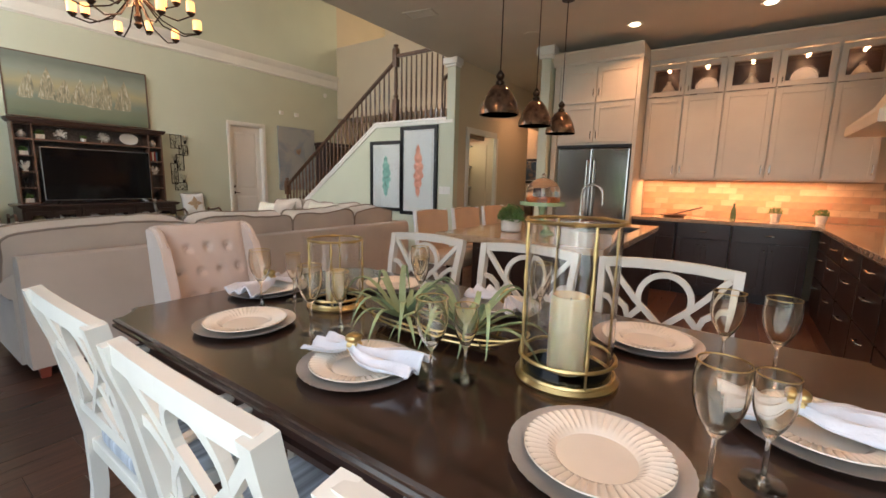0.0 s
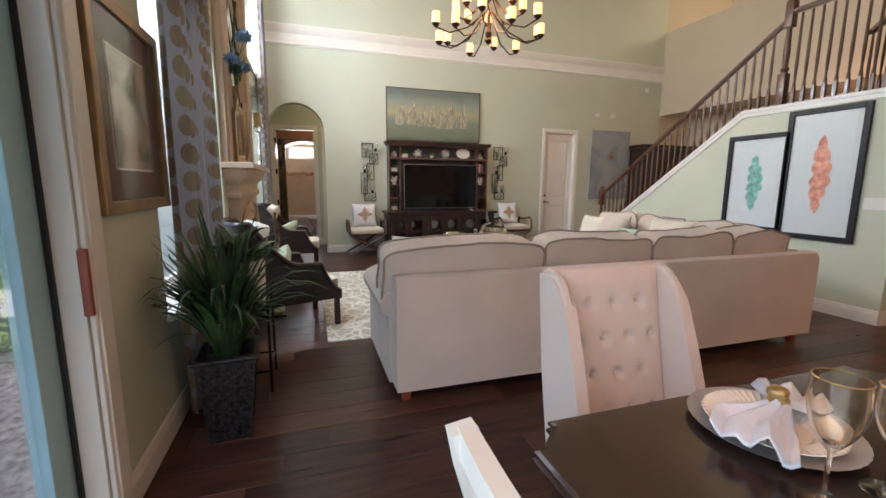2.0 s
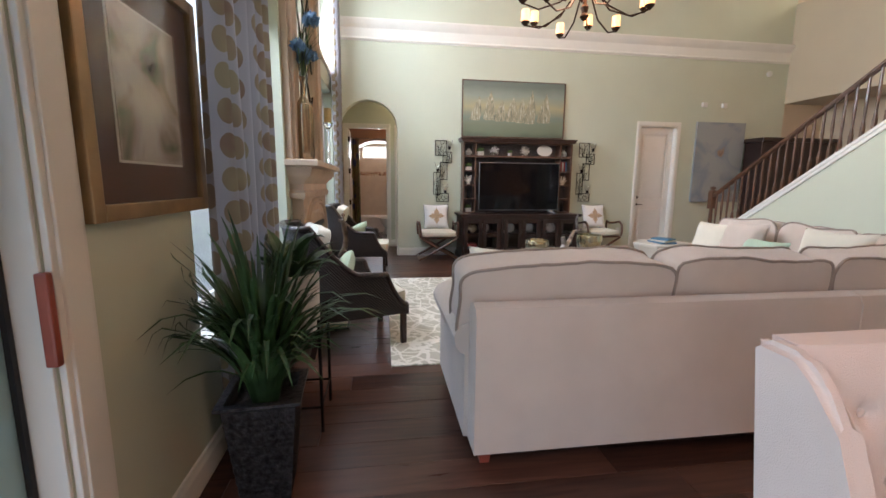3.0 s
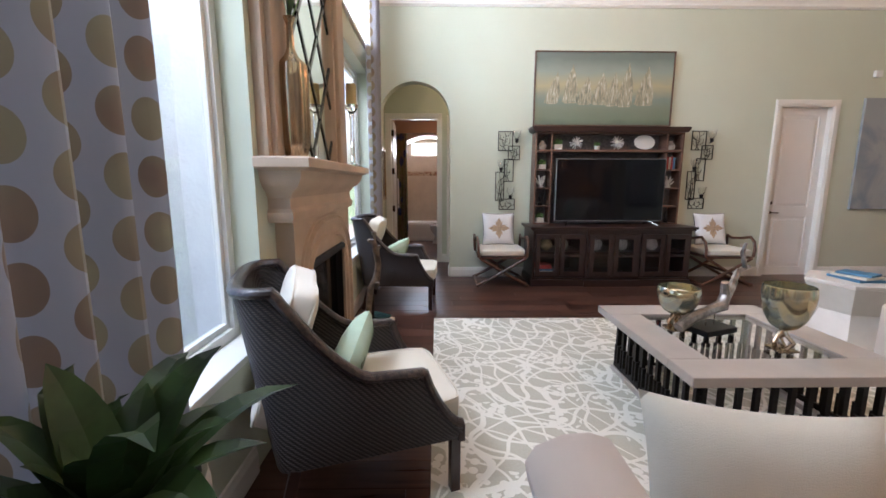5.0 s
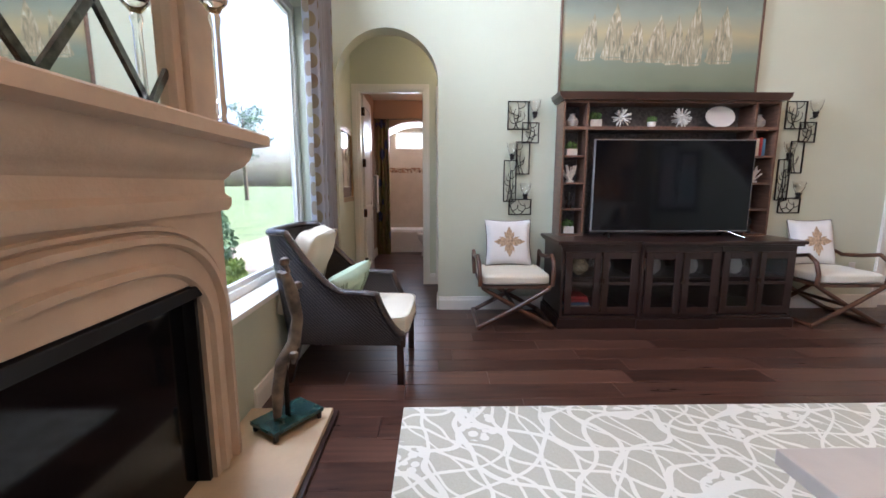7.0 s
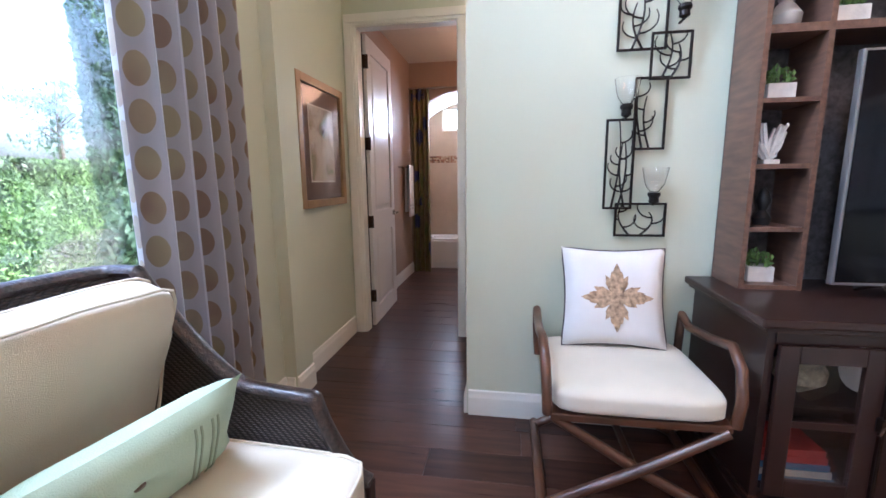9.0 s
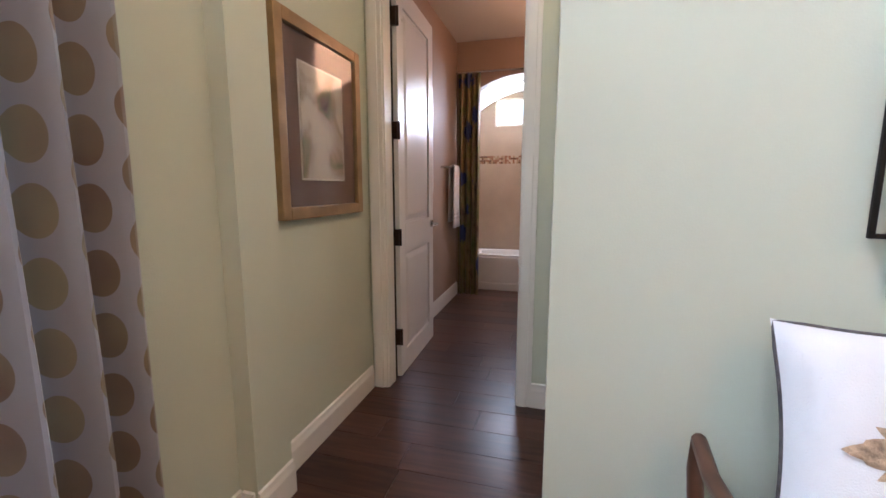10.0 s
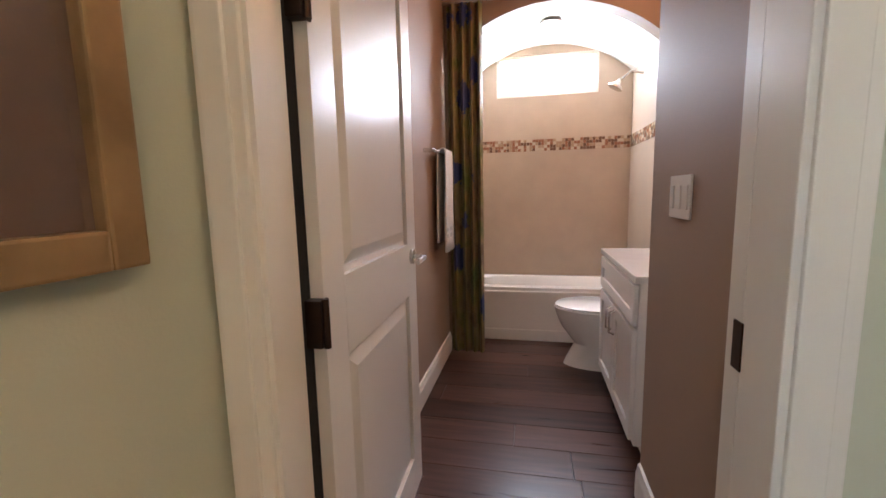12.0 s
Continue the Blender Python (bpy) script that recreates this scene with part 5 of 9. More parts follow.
for k in range(-2, 6):
    for s in (-1, 1):
        p = (-0.54 * s, k * 0.56 - 0.10)
        q = (0.54 * s, k * 0.56 + 1.02 + 0.30)
        lo, hi = max(0.0, p[1]), min(MH, q[1])
        if hi - lo < 0.1:
            continue
        f = lambda z: p[0] + (q[0] - p[0]) * (z - p[1]) / (q[1] - p[1])
        bm = mesh()
        ribbon(bm, [(f(lo), 0.024, lo), (f(hi), 0.024, hi)], 0.008, 0.026, across=(0, 1, 0))
        part("strip", bm, M_BEVEL, over, "dark bevelled mirror strip")

vase = thing("vase", "tall fluted gold and silver vase of blue flowers on the mantel", "vase", -4.63, WY + 0.125, 1.506)
M_VASEGOLD = mat("brushed champagne metal", (0.52, 0.40, 0.27), 0.25, 1.0, scale=4, stretch=(20, 20, 0.5), vary=0.25)
bm = mesh()
lathe(bm, [(0.05, 0), (0.062, 0.02), (0.075, 0.07), (0.08, 0.14), (0.082, 0.40), (0.075, 0.47), (0.035, 0.51), (0.02, 0.55), (0.016, 0.66), (0.03, 0.70), (0.026, 0.70), (0.012, 0.66)], 64, wave=0.045, waves=8)
part("body", bm, M_VASEGOLD, vase, smooth=True)
M_BLUEPETAL = mat("blue hydrangea petal", (0.16, 0.27, 0.42), 0.7, scale=9, vary=0.4)
rnd = random.Random(4)
for k in range(7):
    c = Vector((rnd.uniform(-0.10, 0.28), rnd.uniform(-0.02, 0.16), 0.82 + rnd.uniform(-0.06, 0.32)))
    bm = mesh()
    tube(bm, [(0, 0, 0.68), (c.x * 0.4, c.y * 0.4, c.z * 0.85), tuple(c)], 0.003, 5)
    st = part("stem", bm, M_LEAF2, vase)
    bm = mesh()
    tuft(bm, 120, 0.062, 40 + k, 0.022)
    tuft(bm, 30, 0.04, 60 + k, 0.03)
    bmesh.ops.translate(bm, verts=bm.verts[:], vec=c)
    part("flower", bm, M_BLUEPETAL, st, "blue flower head")
bm = mesh()
rnd = random.Random(14)
for k in range(26):
    tip = Vector((rnd.uniform(-0.2, 0.3), rnd.uniform(-0.04, 0.22), rnd.uniform(0.85, 1.45)))
    tube(bm, [(0, 0, 0.68), (tip.x * 0.3, tip.y * 0.3, 0.68 + (tip.z - 0.68) * 0.6), tuple(tip)], [0.0025, 0.002, 0.001], 4)
part("twig", bm, M_LEAF, vase, "thin dark twigs")

M_WAX = mat("cream candle wax", (0.70, 0.58, 0.34), 0.5, vary=0.03)
M_WAX.node_tree.nodes["Principled BSDF"].inputs["Subsurface Weight"].default_value = 0.3
M_WAX.node_tree.nodes["Principled BSDF"].inputs["Subsurface Radius"].default_value = (0.02, 0.012, 0.006)
M_OLDWAX = mat("mustard candle wax", (0.52, 0.38, 0.15), 0.5, vary=0.05)
cs = thing("candlestick", "tall clear glass candlestick with a mustard pillar candle on the mantel", "candlestick", -5.93, WY + 0.17, 1.506)
bm = mesh()
lathe(bm, [(0.055, 0), (0.055, 0.012), (0.02, 0.03), (0.016, 0.05), (0.022, 0.07), (0.018, 0.10), (0.016, 0.38), (0.024, 0.41), (0.018, 0.43), (0.05, 0.47), (0.055, 0.50), (0.0, 0.50)], 20)
part("glass_stem", bm, M_GLASS, cs, smooth=True)
bm = mesh()
lathe(bm, [(0.042, 0.502), (0.043, 0.51), (0.043, 0.655), (0.038, 0.665), (0.0, 0.655)], 20)
part("candle", bm, M_OLDWAX, cs, "mustard pillar candle", smooth=True)

sc = thing("driftwood_sculpture", "grey carved wooden sculpture on a green marble stand upon the hearth", "sculpture", -6.20, -0.24, 0.05, rz=-35)
M_MARBLE = mat("green black marble", (0.03, 0.07, 0.06), 0.15, scale=12, dark=(0.01, 0.02, 0.02))
M_OLDWOOD = mat("weathered silver wood", (0.26, 0.19, 0.13), 0.6, scale=14, dark=(0.05, 0.035, 0.025), bump=0.8, fine=60)
bm = mesh()
box(bm, -0.15, 0.15, -0.10, 0.10, 0.035, 0.055, 0.003)
base = part("base", bm, M_MARBLE, sc)
for a in (-0.13, 0.13):
    for b_ in (-0.085, 0.085):
        bm = mesh()
        lathe(bm, [(0.012, 0), (0.014, 0.02), (0.014, 0.035)], 10, m=Matrix.Translation((a, b_, 0)))
        part("foot", bm, M_BLACKMETAL, sc)
bm = mesh()
tube(bm, [(0.0, 0.0, 0.055), (0.0, 0.0, 0.32)], 0.014, 8)
part("post", bm, M_BLACKMETAL, sc)
bm = mesh()
tube(bm, [(0.06, 0.0, 0.07), (0.05, 0.0, 0.2), (0.02, 0.0, 0.34), (-0.06, 0.0, 0.42), (-0.09, 0, 0.55), (-0.06, 0, 0.7), (-0.03, 0, 0.80)], [0.022, 0.03, 0.032, 0.036, 0.03, 0.035, 0.02], 10)
part("carved_body", bm, M_OLDWOOD, sc, smooth=True)
for k, (a, b_, c_) in enumerate(((-0.10, 0.72, 0.0), (-0.01, 0.86, 0.03), (-0.04, 0.78, -0.05), (-0.02, 0.38, 0.05))):
    bm = mesh()
    tube(bm, [(-0.05, 0, b_ - 0.06), (a, c_, b_)], 0.012, 8)
    lathe(bm, [(0, -0.025), (0.02, -0.015), (0.025, 0), (0.02, 0.015), (0, 0.025)], 10, m=Matrix.Translation((a, c_, b_)))
    part("knob", bm, M_OLDWOOD, sc, smooth=True)


# ---- wicker armchairs ----
def wicker_mat():
    m, nodes, links, shader = node_set("dark woven wicker")
    where = nodes.new("ShaderNodeTexCoord")
    a = nodes.new("ShaderNodeTexWave")
    a.wave_type, a.bands_direction, a.wave_profile = "BANDS", "DIAGONAL", "SIN"
    a.inputs["Scale"].default_value, a.inputs["Distortion"].default_value = 26, 0.3
    b = nodes.new("ShaderNodeTexWave")
    b.wave_type, b.bands_direction = "BANDS", "Z"
    b.inputs["Scale"].default_value, b.inputs["Distortion"].default_value = 38, 0.5
    mul = nodes.new("ShaderNodeMath")
    mul.operation = "MULTIPLY"
    links.new(where.outputs["Object"], a.inputs[0])
    links.new(where.outputs["Object"], b.inputs[0])
    links.new(a.outputs["Fac"], mul.inputs[0])
    links.new(b.outputs["Fac"], mul.inputs[1])
    ramp = nodes.new("ShaderNodeValToRGB")
    ramp.color_ramp.elements[0].color, ramp.color_ramp.elements[1].color = (0.010, 0.007, 0.006, 1), (0.075, 0.05, 0.042, 1)
    ramp.color_ramp.elements[1].position = 0.8
    links.new(mul.outputs[0], ramp.inputs[0])
    links.new(ramp.outputs[0], shader.inputs["Base Color"])
    bump = nodes.new("ShaderNodeBump")
    bump.inputs["Strength"].default_value, bump.inputs["Distance"].default_value = 0.9, 0.006
    links.new(mul.outputs[0], bump.inputs["Height"])
    links.new(bump.outputs[0], shader.inputs["Normal"])
    shader.inputs["Roughness"].default_value = 0.42
    return m


M_WICKER = wicker_mat()


def armchair(x, y, rz, name="wicker_armchair"):
    """Faces +y; a bowed back with side wings that sweep down into low arms and sloping fronts."""
    s = thing(name, "dark wicker armchair with cream cushions, set beside the window", "armchair", x, y, 0, rz, group="wicker armchairs")
    hw, front, tip, wing = 0.348, 0.42, 0.25, -0.320
    side = [front, 0.39, 0.36, 0.33, 0.30, 0.275, tip, 0.245, 0.19, 0.13, 0.07, 0.03, 0.0, -0.02, -0.04, -0.06, -0.09, -0.13, -0.17, -0.21, -0.25, -0.29, wing + 0.008, wing]

    def height(v):
        if v > tip:
            return 0.335 + 0.25 * (1 - (v - tip) / (front - tip)) ** 1.7
        if v > 0.03:
            return 0.598 + 0.012 * (0.25 - v) / 0.22
        return 0.610 + 0.37 * min(1.0, (0.03 - v) / (0.03 - wing)) ** 1.45
    plan = [(-hw, v, height(v), 0.0) for v in side]
    for i in range(1, 19):
        a = math.pi * 0.5 * i / 18
        bow = math.sin(a)
        plan.append((-hw * math.cos(a) ** 0.5 if i < 18 else 0.0, wing, 0.98, bow))
    plan = plan + [(-p[0], p[1], p[2], p[3]) for p in plan[-2::-1]]
    rows = []
    for k, (px, py, h, bow) in enumerate(plan):
        sx = px / hw
        hi = max(0.0, (h - 0.610) / 0.37)
        # towards the top the back leans outwards and the wings flare
        low = Vector((px * 0.95, (py if py > -0.27 else -0.27) - 0.085 * bow ** 0.6, 0.265))
        high = Vector((px * (1 - 0.085 * hi), py - 0.155 * bow ** 0.6, h))
        n = 9
        outer = []
        for j in range(n + 1):
            t = j / n
            q = low.lerp(high, t)
            q.x += 0.012 * sx * math.sin(math.pi * t)
            outer.append(q)
        inward = Vector((-sx * (1 - bow ** 2), bow ** 1.5, 0)).normalized() * 0.028
        rows.append((outer, [q + inward for q in outer[::-1]]))
    bm = mesh()
    vr = [[bm.verts.new(q) for q in r[0] + r[1]] for r in rows]
    for a, b in zip(vr, vr[1:]):
        m_ = len(a)
        for j in range(m_):
            bm.faces.new((a[j], a[(j + 1) % m_], b[(j + 1) % m_], b[j]))
    bm.faces.new(vr[0])
    bm.faces.new(vr[-1][::-1])
    part("shell", bm, M_WICKER, s, smooth=True)
    bm = mesh()
    tube(bm, [(r[0][-1] + r[1][0]) / 2 + Vector((0, 0, 0.004)) for r in rows], 0.029, 10, flat=0.75)
    part("rim", bm, M_RIM, s, "glossy dark braided rim", smooth=True)
    for sg in (-1, 1):
        bm = mesh()
        box(bm, sg * (hw - 0.02) - 0.024, sg * (hw - 0.02) + 0.024, front - 0.02, front + 0.012, 0.262, 0.345, 0.006)
        part("arm_post", bm, M_DARKWOOD, s)
    bm = mesh()
    box(bm, -hw + 0.035, hw - 0.035, -0.27, front, 0.265, 0.335, 0.006)
    part("seat_frame", bm, M_WICKER, s)
    for sx in (-1, 1):
        for v, lean in ((front - 0.025, 0.0), (-0.27, -0.07)):
            bm = mesh()
            ribbon(bm, [(sx * (hw - 0.035), v, 0.27), (sx * (hw - 0.035), v + lean, 0.0)], 0.042, 0.042, across=(1, 0, 0))
            part("leg", bm, M_DARKWOOD, s)
    bm = mesh()
    cushion(bm, 0.62, 0.66, 0.125, m=Matrix.Translation((0, 0.112, 0.388)), power=9, puff=0.10, edge=0.3)
    seat = part("seat_cushion", bm, M_IVORY, s, "cream box seat cushion", smooth=True)
    for z in (0.337, 0.439):
        bm = mesh()
        loop = []
        for i in range(48):
            a = 2 * math.pi * i / 48
            k = (abs(math.cos(a)) ** 9 + abs(math.sin(a)) ** 9) ** (-1 / 9)
            loop.append((0.308 * k * math.cos(a), 0.112 + 0.328 * k * math.sin(a), z))
        tube(bm, loop, 0.0055, 6, closed=True)
        part("piping", bm, M_IVORY, seat, smooth=True)
    M = Matrix.Translation((0, -0.292, 0.695)) @ Matrix.Rotation(radians(71), 4, "X")
    bm = mesh()
    cushion(bm, 0.605, 0.58, 0.145, m=M, power=7, puff=0.40, rumple=0.018, seed=x, res=16)
    rest = part("back_cushion", bm, M_IVORY, s, "cream loose back cushion", smooth=True)
    for side_ in (-0.045, 0.045):
        bm = mesh()
        loop = []
        for i in range(56):
            a = 2 * math.pi * i / 56
            k = (abs(math.cos(a)) ** 8 + abs(math.sin(a)) ** 8) ** (-1 / 8)
            p = Vector((0.298 * k * math.cos(a), 0.290 * k * math.sin(a), side_))
            loop.append(M @ (p + noise.noise_vector(p * 5 + Vector((x, 0, 0))) * 0.010))
        tube(bm, loop, 0.005, 6, closed=True)
        part("piping", bm, M_IVORY, rest, smooth=True)
    c, sn = math.cos(radians(rz)), math.sin(radians(rz))
    ox, oy = 0.03, -0.03
    p = thing("lumbar_pillow", "small mint green lumbar pillow with a centre button on the armchair", "pillow", x + c * ox - sn * oy, y + sn * ox + c * oy, 0.575, rz - 18, group="mint pillows", rx=-27, ry=6)
    bm = mesh()
    pillow(bm, 0.55, 0.30, 0.14, m=Matrix.Rotation(radians(90), 4, "X"), dimple=0.5)
    part("cover", bm, M_MINT, p, smooth=True)
    bm = mesh()
    lathe(bm, [(0, 0), (0.014, 0.003), (0.014, 0.007), (0, 0.01)], 10, m=Matrix.Translation((0, 0.038, 0)) @ Matrix.Rotation(radians(-90), 4, "X"))
    part("button", bm, M_BENCHWOOD, p, "brown button")
    for xx in (-0.175, -0.16, -0.13, -0.115, 0.115, 0.13, 0.16, 0.175):
        bm = mesh()
        line = []
        for i in range(9):
            z = -0.115 + 0.23 * i / 8
            u, v = xx / 0.275, z / 0.15
            line.append((xx, 0.07 * max(0.0, (1 - u ** 4) * (1 - v ** 4)) ** 0.55 + 0.002, z))
        ribbon(bm, line, 0.005, 0.003, across=(1, 0, 0))
        part("pleat", bm, M_PLEAT, p)
    return s


M_PLEAT = mat("sage stitched pleat", (0.30, 0.37, 0.26), 0.85)
M_RIM = mat("glossy dark braided cane", (0.035, 0.02, 0.016), 0.3, scale=60, vary=0.5, bump=0.8, fine=130, coat=0.3)
armchair(-4.22, -0.022, 18)
armchair(-7.068, -0.075, -3)

# ---- rug ----


def rug_mat():
    m, nodes, links, shader = node_set("sage rug with white vines")
    where = nodes.new("ShaderNodeTexCoord")
    noise1 = nodes.new("ShaderNodeTexNoise")
    noise1.inputs["Scale"].default_value, noise1.inputs["Detail"].default_value = 1.6, 1.5
    links.new(where.outputs["Object"], noise1.inputs[0])
    last = None

    def line(scale, shift, width, distort):
        nonlocal last
        mp = nodes.new("ShaderNodeMapping")
        mp.inputs["Location"].default_value = shift
        mp.inputs["Rotation"].default_value = (0, 0, shift[0])
        links.new(where.outputs["Object"], mp.inputs[0])
        w = nodes.new("ShaderNodeTexWave")
        w.wave_type, w.bands_direction = "BANDS", "X"
        w.inputs["Scale"].default_value, w.inputs["Distortion"].default_value = scale * 1.35, distort * 1.1
        w.inputs["Detail"].default_value, w.inputs["Detail Scale"].default_value = 1.0, 1.1
        links.new(mp.outputs[0], w.inputs[0])
        g = nodes.new("ShaderNodeMath")
        g.operation = "GREATER_THAN"
        g.inputs[1].default_value = width
        links.new(w.outputs["Fac"], g.inputs[0])
        return g.outputs[0]
    parts_ = [line(1.15, (0.3, 0, 0), 0.965, 9.0), line(1.3, (1.5, 2, 0), 0.965, 8.0), line(1.2, (2.4, 5, 0), 0.965, 10.0), line(1.6, (0.9, 8, 0), 0.97, 7.0)]
    # flowers: petals round scattered centres
    v = nodes.new("ShaderNodeTexVoronoi")
    v.inputs["Scale"].default_value = 3.0
    links.new(where.outputs["Object"], v.inputs[0])
    small = nodes.new("ShaderNodeTexVoronoi")
    small.inputs["Scale"].default_value = 17
    links.new(where.outputs["Object"], small.inputs[0])
    near = nodes.new("ShaderNodeMath")
    near.operation = "LESS_THAN"
    near.inputs[1].default_value = 0.40
    links.new(v.outputs["Distance"], near.inputs[0])
    petal = nodes.new("ShaderNodeMath")
    petal.operation = "LESS_THAN"
    petal.inputs[1].default_value = 0.46
    links.new(small.outputs["Distance"], petal.inputs[0])
    both = nodes.new("ShaderNodeMath")
    both.operation = "MULTIPLY"
    links.new(near.outputs[0], both.inputs[0])
    links.new(petal.outputs[0], both.inputs[1])
    total = both.outputs[0]
    for p in parts_:
        mx = nodes.new("ShaderNodeMath")
        mx.operation = "MAXIMUM"
        links.new(total, mx.inputs[0])
        links.new(p, mx.inputs[1])
        total = mx.outputs[0]
    grain = nodes.new("ShaderNodeTexNoise")
    grain.inputs["Scale"].default_value = 120
    links.new(where.outputs["Object"], grain.inputs[0])
    g2 = nodes.new("ShaderNodeValToRGB")
    g2.color_ramp.elements[0].color, g2.color_ramp.elements[1].color = (0.42, 0.40, 0.31, 1), (0.53, 0.50, 0.40, 1)
    links.new(grain.outputs[0], g2.inputs[0])
    mix = nodes.new("ShaderNodeMix")
    mix.data_type = "RGBA"
    links.new(total, mix.inputs[0])
    links.new(g2.outputs[0], mix.inputs[6])
    mix.inputs[7].default_value = (0.74, 0.71, 0.62, 1)
    links.new(mix.outputs[2], shader.inputs["Base Color"])
    shader.inputs["Roughness"].default_value = 0.95
    bump = nodes.new("ShaderNodeBump")
    bump.inputs["Strength"].default_value, bump.inputs["Distance"].default_value = 0.6, 0.004
    ad = nodes.new("ShaderNodeMath")
    links.new(total, ad.inputs[0])
    links.new(grain.outputs[0], ad.inputs[1])
    links.new(ad.outputs[0], bump.inputs["Height"])
    links.new(bump.outputs[0], shader.inputs["Normal"])
    return m


bm = mesh()
box(bm, -1.41, 1.41, -1.85, 1.85, 0, 0.012, 0.004)
rug = part("rug", bm, rug_mat())
rug.location = (-5.01, 2.193, 0.001)
tagged(rug, "pale sage area rug with white vines on the dark floor", "rug")

# ---- coffee table ----
CX, CY = -4.755, 2.165
M_TAUPEWOOD = mat("taupe painted wood", (0.46, 0.40, 0.34), 0.4, scale=6, vary=0.05)
ct = thing("coffee_table", "square taupe and glass coffee table with a black fretwork base", "coffee table", CX, CY, 0.013)
hw = 0.585
bm = mesh()
for a, b, c, d in ((-hw, -hw + 0.215, -hw, hw), (hw - 0.215, hw, -hw, hw), (-hw + 0.215, hw - 0.215, -hw, -hw + 0.215), (-hw + 0.215, hw - 0.215, hw - 0.215, hw)):
    bm = mesh()
    box(bm, a, b, c, d, 0.41, 0.462, 0.006)
    part("top_board", bm, M_TAUPEWOOD, ct)
bm = mesh()
box(bm, -hw + 0.215, hw - 0.215, -hw + 0.215, hw - 0.215, 0.44, 0.45)
part("glass_top", bm, M_GLASS, ct, "clear glass centre")
bm = mesh()
frame_y = 0.50
for a, b, c, d in ((-frame_y, -frame_y + 0.07, -frame_y, frame_y), (frame_y - 0.07, frame_y, -frame_y, frame_y), (-frame_y + 0.07, frame_y - 0.07, -frame_y, -frame_y + 0.07), (-frame_y + 0.07, frame_y - 0.07, frame_y - 0.07, frame_y)):
    box(bm, a, b, c, d, 0.0, 0.035, 0.003)
part("base", bm, M_TAUPEWOOD, ct)
for side in range(4):
    R = Matrix.Rotation(radians(90 * side), 4, "Z")
    for k in range(11):
        u = -0.455 + 0.091 * k
        bm = mesh()
        box(bm, u - 0.013, u + 0.013, 0.462, 0.486, 0.20, 0.41)
        box(bm, u - 0.026, u - 0.012, 0.462, 0.486, 0.055, 0.20)
        box(bm, u + 0.012, u + 0.026, 0.462, 0.486, 0.055, 0.20)
        box(bm, u - 0.022, u + 0.022, 0.462, 0.486, 0.385, 0.41)
        if k % 1 == 0 and k < 10:
            box(bm, u + 0.026, u + 0.065, 0.464, 0.484, 0.055, 0.072)
        bmesh.ops.transform(bm, matrix=R, verts=bm.verts[:])
        part("fret", bm, M_BLACKMETAL, ct)
    bm = mesh()
    box(bm, -0.486, 0.486, 0.463, 0.485, 0.036, 0.054)
    bmesh.ops.transform(bm, matrix=R, verts=bm.verts[:])
    part("rail", bm, M_BLACKMETAL, ct)

M_SMOKEGLASS = mat("mercury glass", (0.62, 0.52, 0.30), 0.12, 0.85, scale=9, dark=(0.33, 0.36, 0.32), spread=(0.4, 0.6))
TZ = 0.475


def bubble_bowl(x, y, r, h, label, base):
    s = thing("mercury_glass_bowl", label, "bowl", x, y, TZ)
    bm = mesh()
    box(bm, -0.055, 0.055, -0.055, 0.055, 0, 0.012, 0.002)
    for k in range(3):
        a = 2.1 * k
        bm2 = [(0.03 * math.cos(a), 0.03 * math.sin(a), 0.015), (0.05 * math.cos(a + .6), 0.05 * math.sin(a + .6), 0.05), (0.02 * math.cos(a), 0.02 * math.sin(a), 0.09), (0, 0, base)]
        tube(bm, bm2, 0.012, 8)
    part("stem", bm, M_VASEGOLD, s, smooth=True)
    bm = mesh()
    n = 9
    prof = [(0.0, base)] + [(r * math.sin(math.pi * 0.5 * (0.12 + 0.88 * i / n)) * (0.95 if i == n else 1), base + h * (1 - math.cos(math.pi * 0.5 * i / n))) for i in range(1, n + 1)]
    inner = [(q[0] - 0.004, q[1] + 0.004) for q in prof[1:][::-1]] + [(0.0, base + 0.006)]
    lathe(bm, prof + inner, 28)
    part("bowl", bm, M_SMOKEGLASS, s, "mottled gold mercury glass", smooth=True)
    return s


bubble_bowl(-4.83, 1.87, 0.125, 0.17, "wide gold mercury glass bowl on a metal stem", 0.10)
bubble_bowl(-4.50, 2.27, 0.125, 0.24, "tall gold mercury glass bowl on a metal stem", 0.12)
s = thing("candle", "cream candle inside the mercury glass bowl", "candle", -4.83, 1.87, TZ + 0.145)
bm = mesh()
lathe(bm, [(0.06, 0), (0.065, 0.05), (0.065, 0.09), (0.055, 0.10), (0, 0.095)], 18)
part("wax", bm, M_WAX, s, smooth=True)
dw = thing("branch_sculpture", "silvered driftwood branch mounted on a black block on the coffee table", "sculpture", -4.80, 2.06, TZ, rz=20)
bm = mesh()
box(bm, -0.09, 0.09, -0.13, 0.13, 0, 0.035, 0.006)
part("block", bm, M_BLACK, dw)
bm = mesh()
for y in (-0.03, 0.04):
    tube(bm, [(0, y, 0.035), (0, y, 0.11)], 0.003, 6)
part("pin", bm, M_CHROME, dw)
M_SILVERWOOD = mat("silver leafed driftwood", (0.40, 0.36, 0.33), 0.3, 0.8, scale=18, vary=0.35, bump=0.6)
bm = mesh()
tube(bm, [(0, -0.26, 0.05), (0, -0.16, 0.10), (0, -0.02, 0.13), (0, 0.10, 0.15), (-0.01, 0.13, 0.22), (0.0, 0.10, 0.30)], [0.03, 0.036, 0.03, 0.04, 0.03, 0.02], 9)
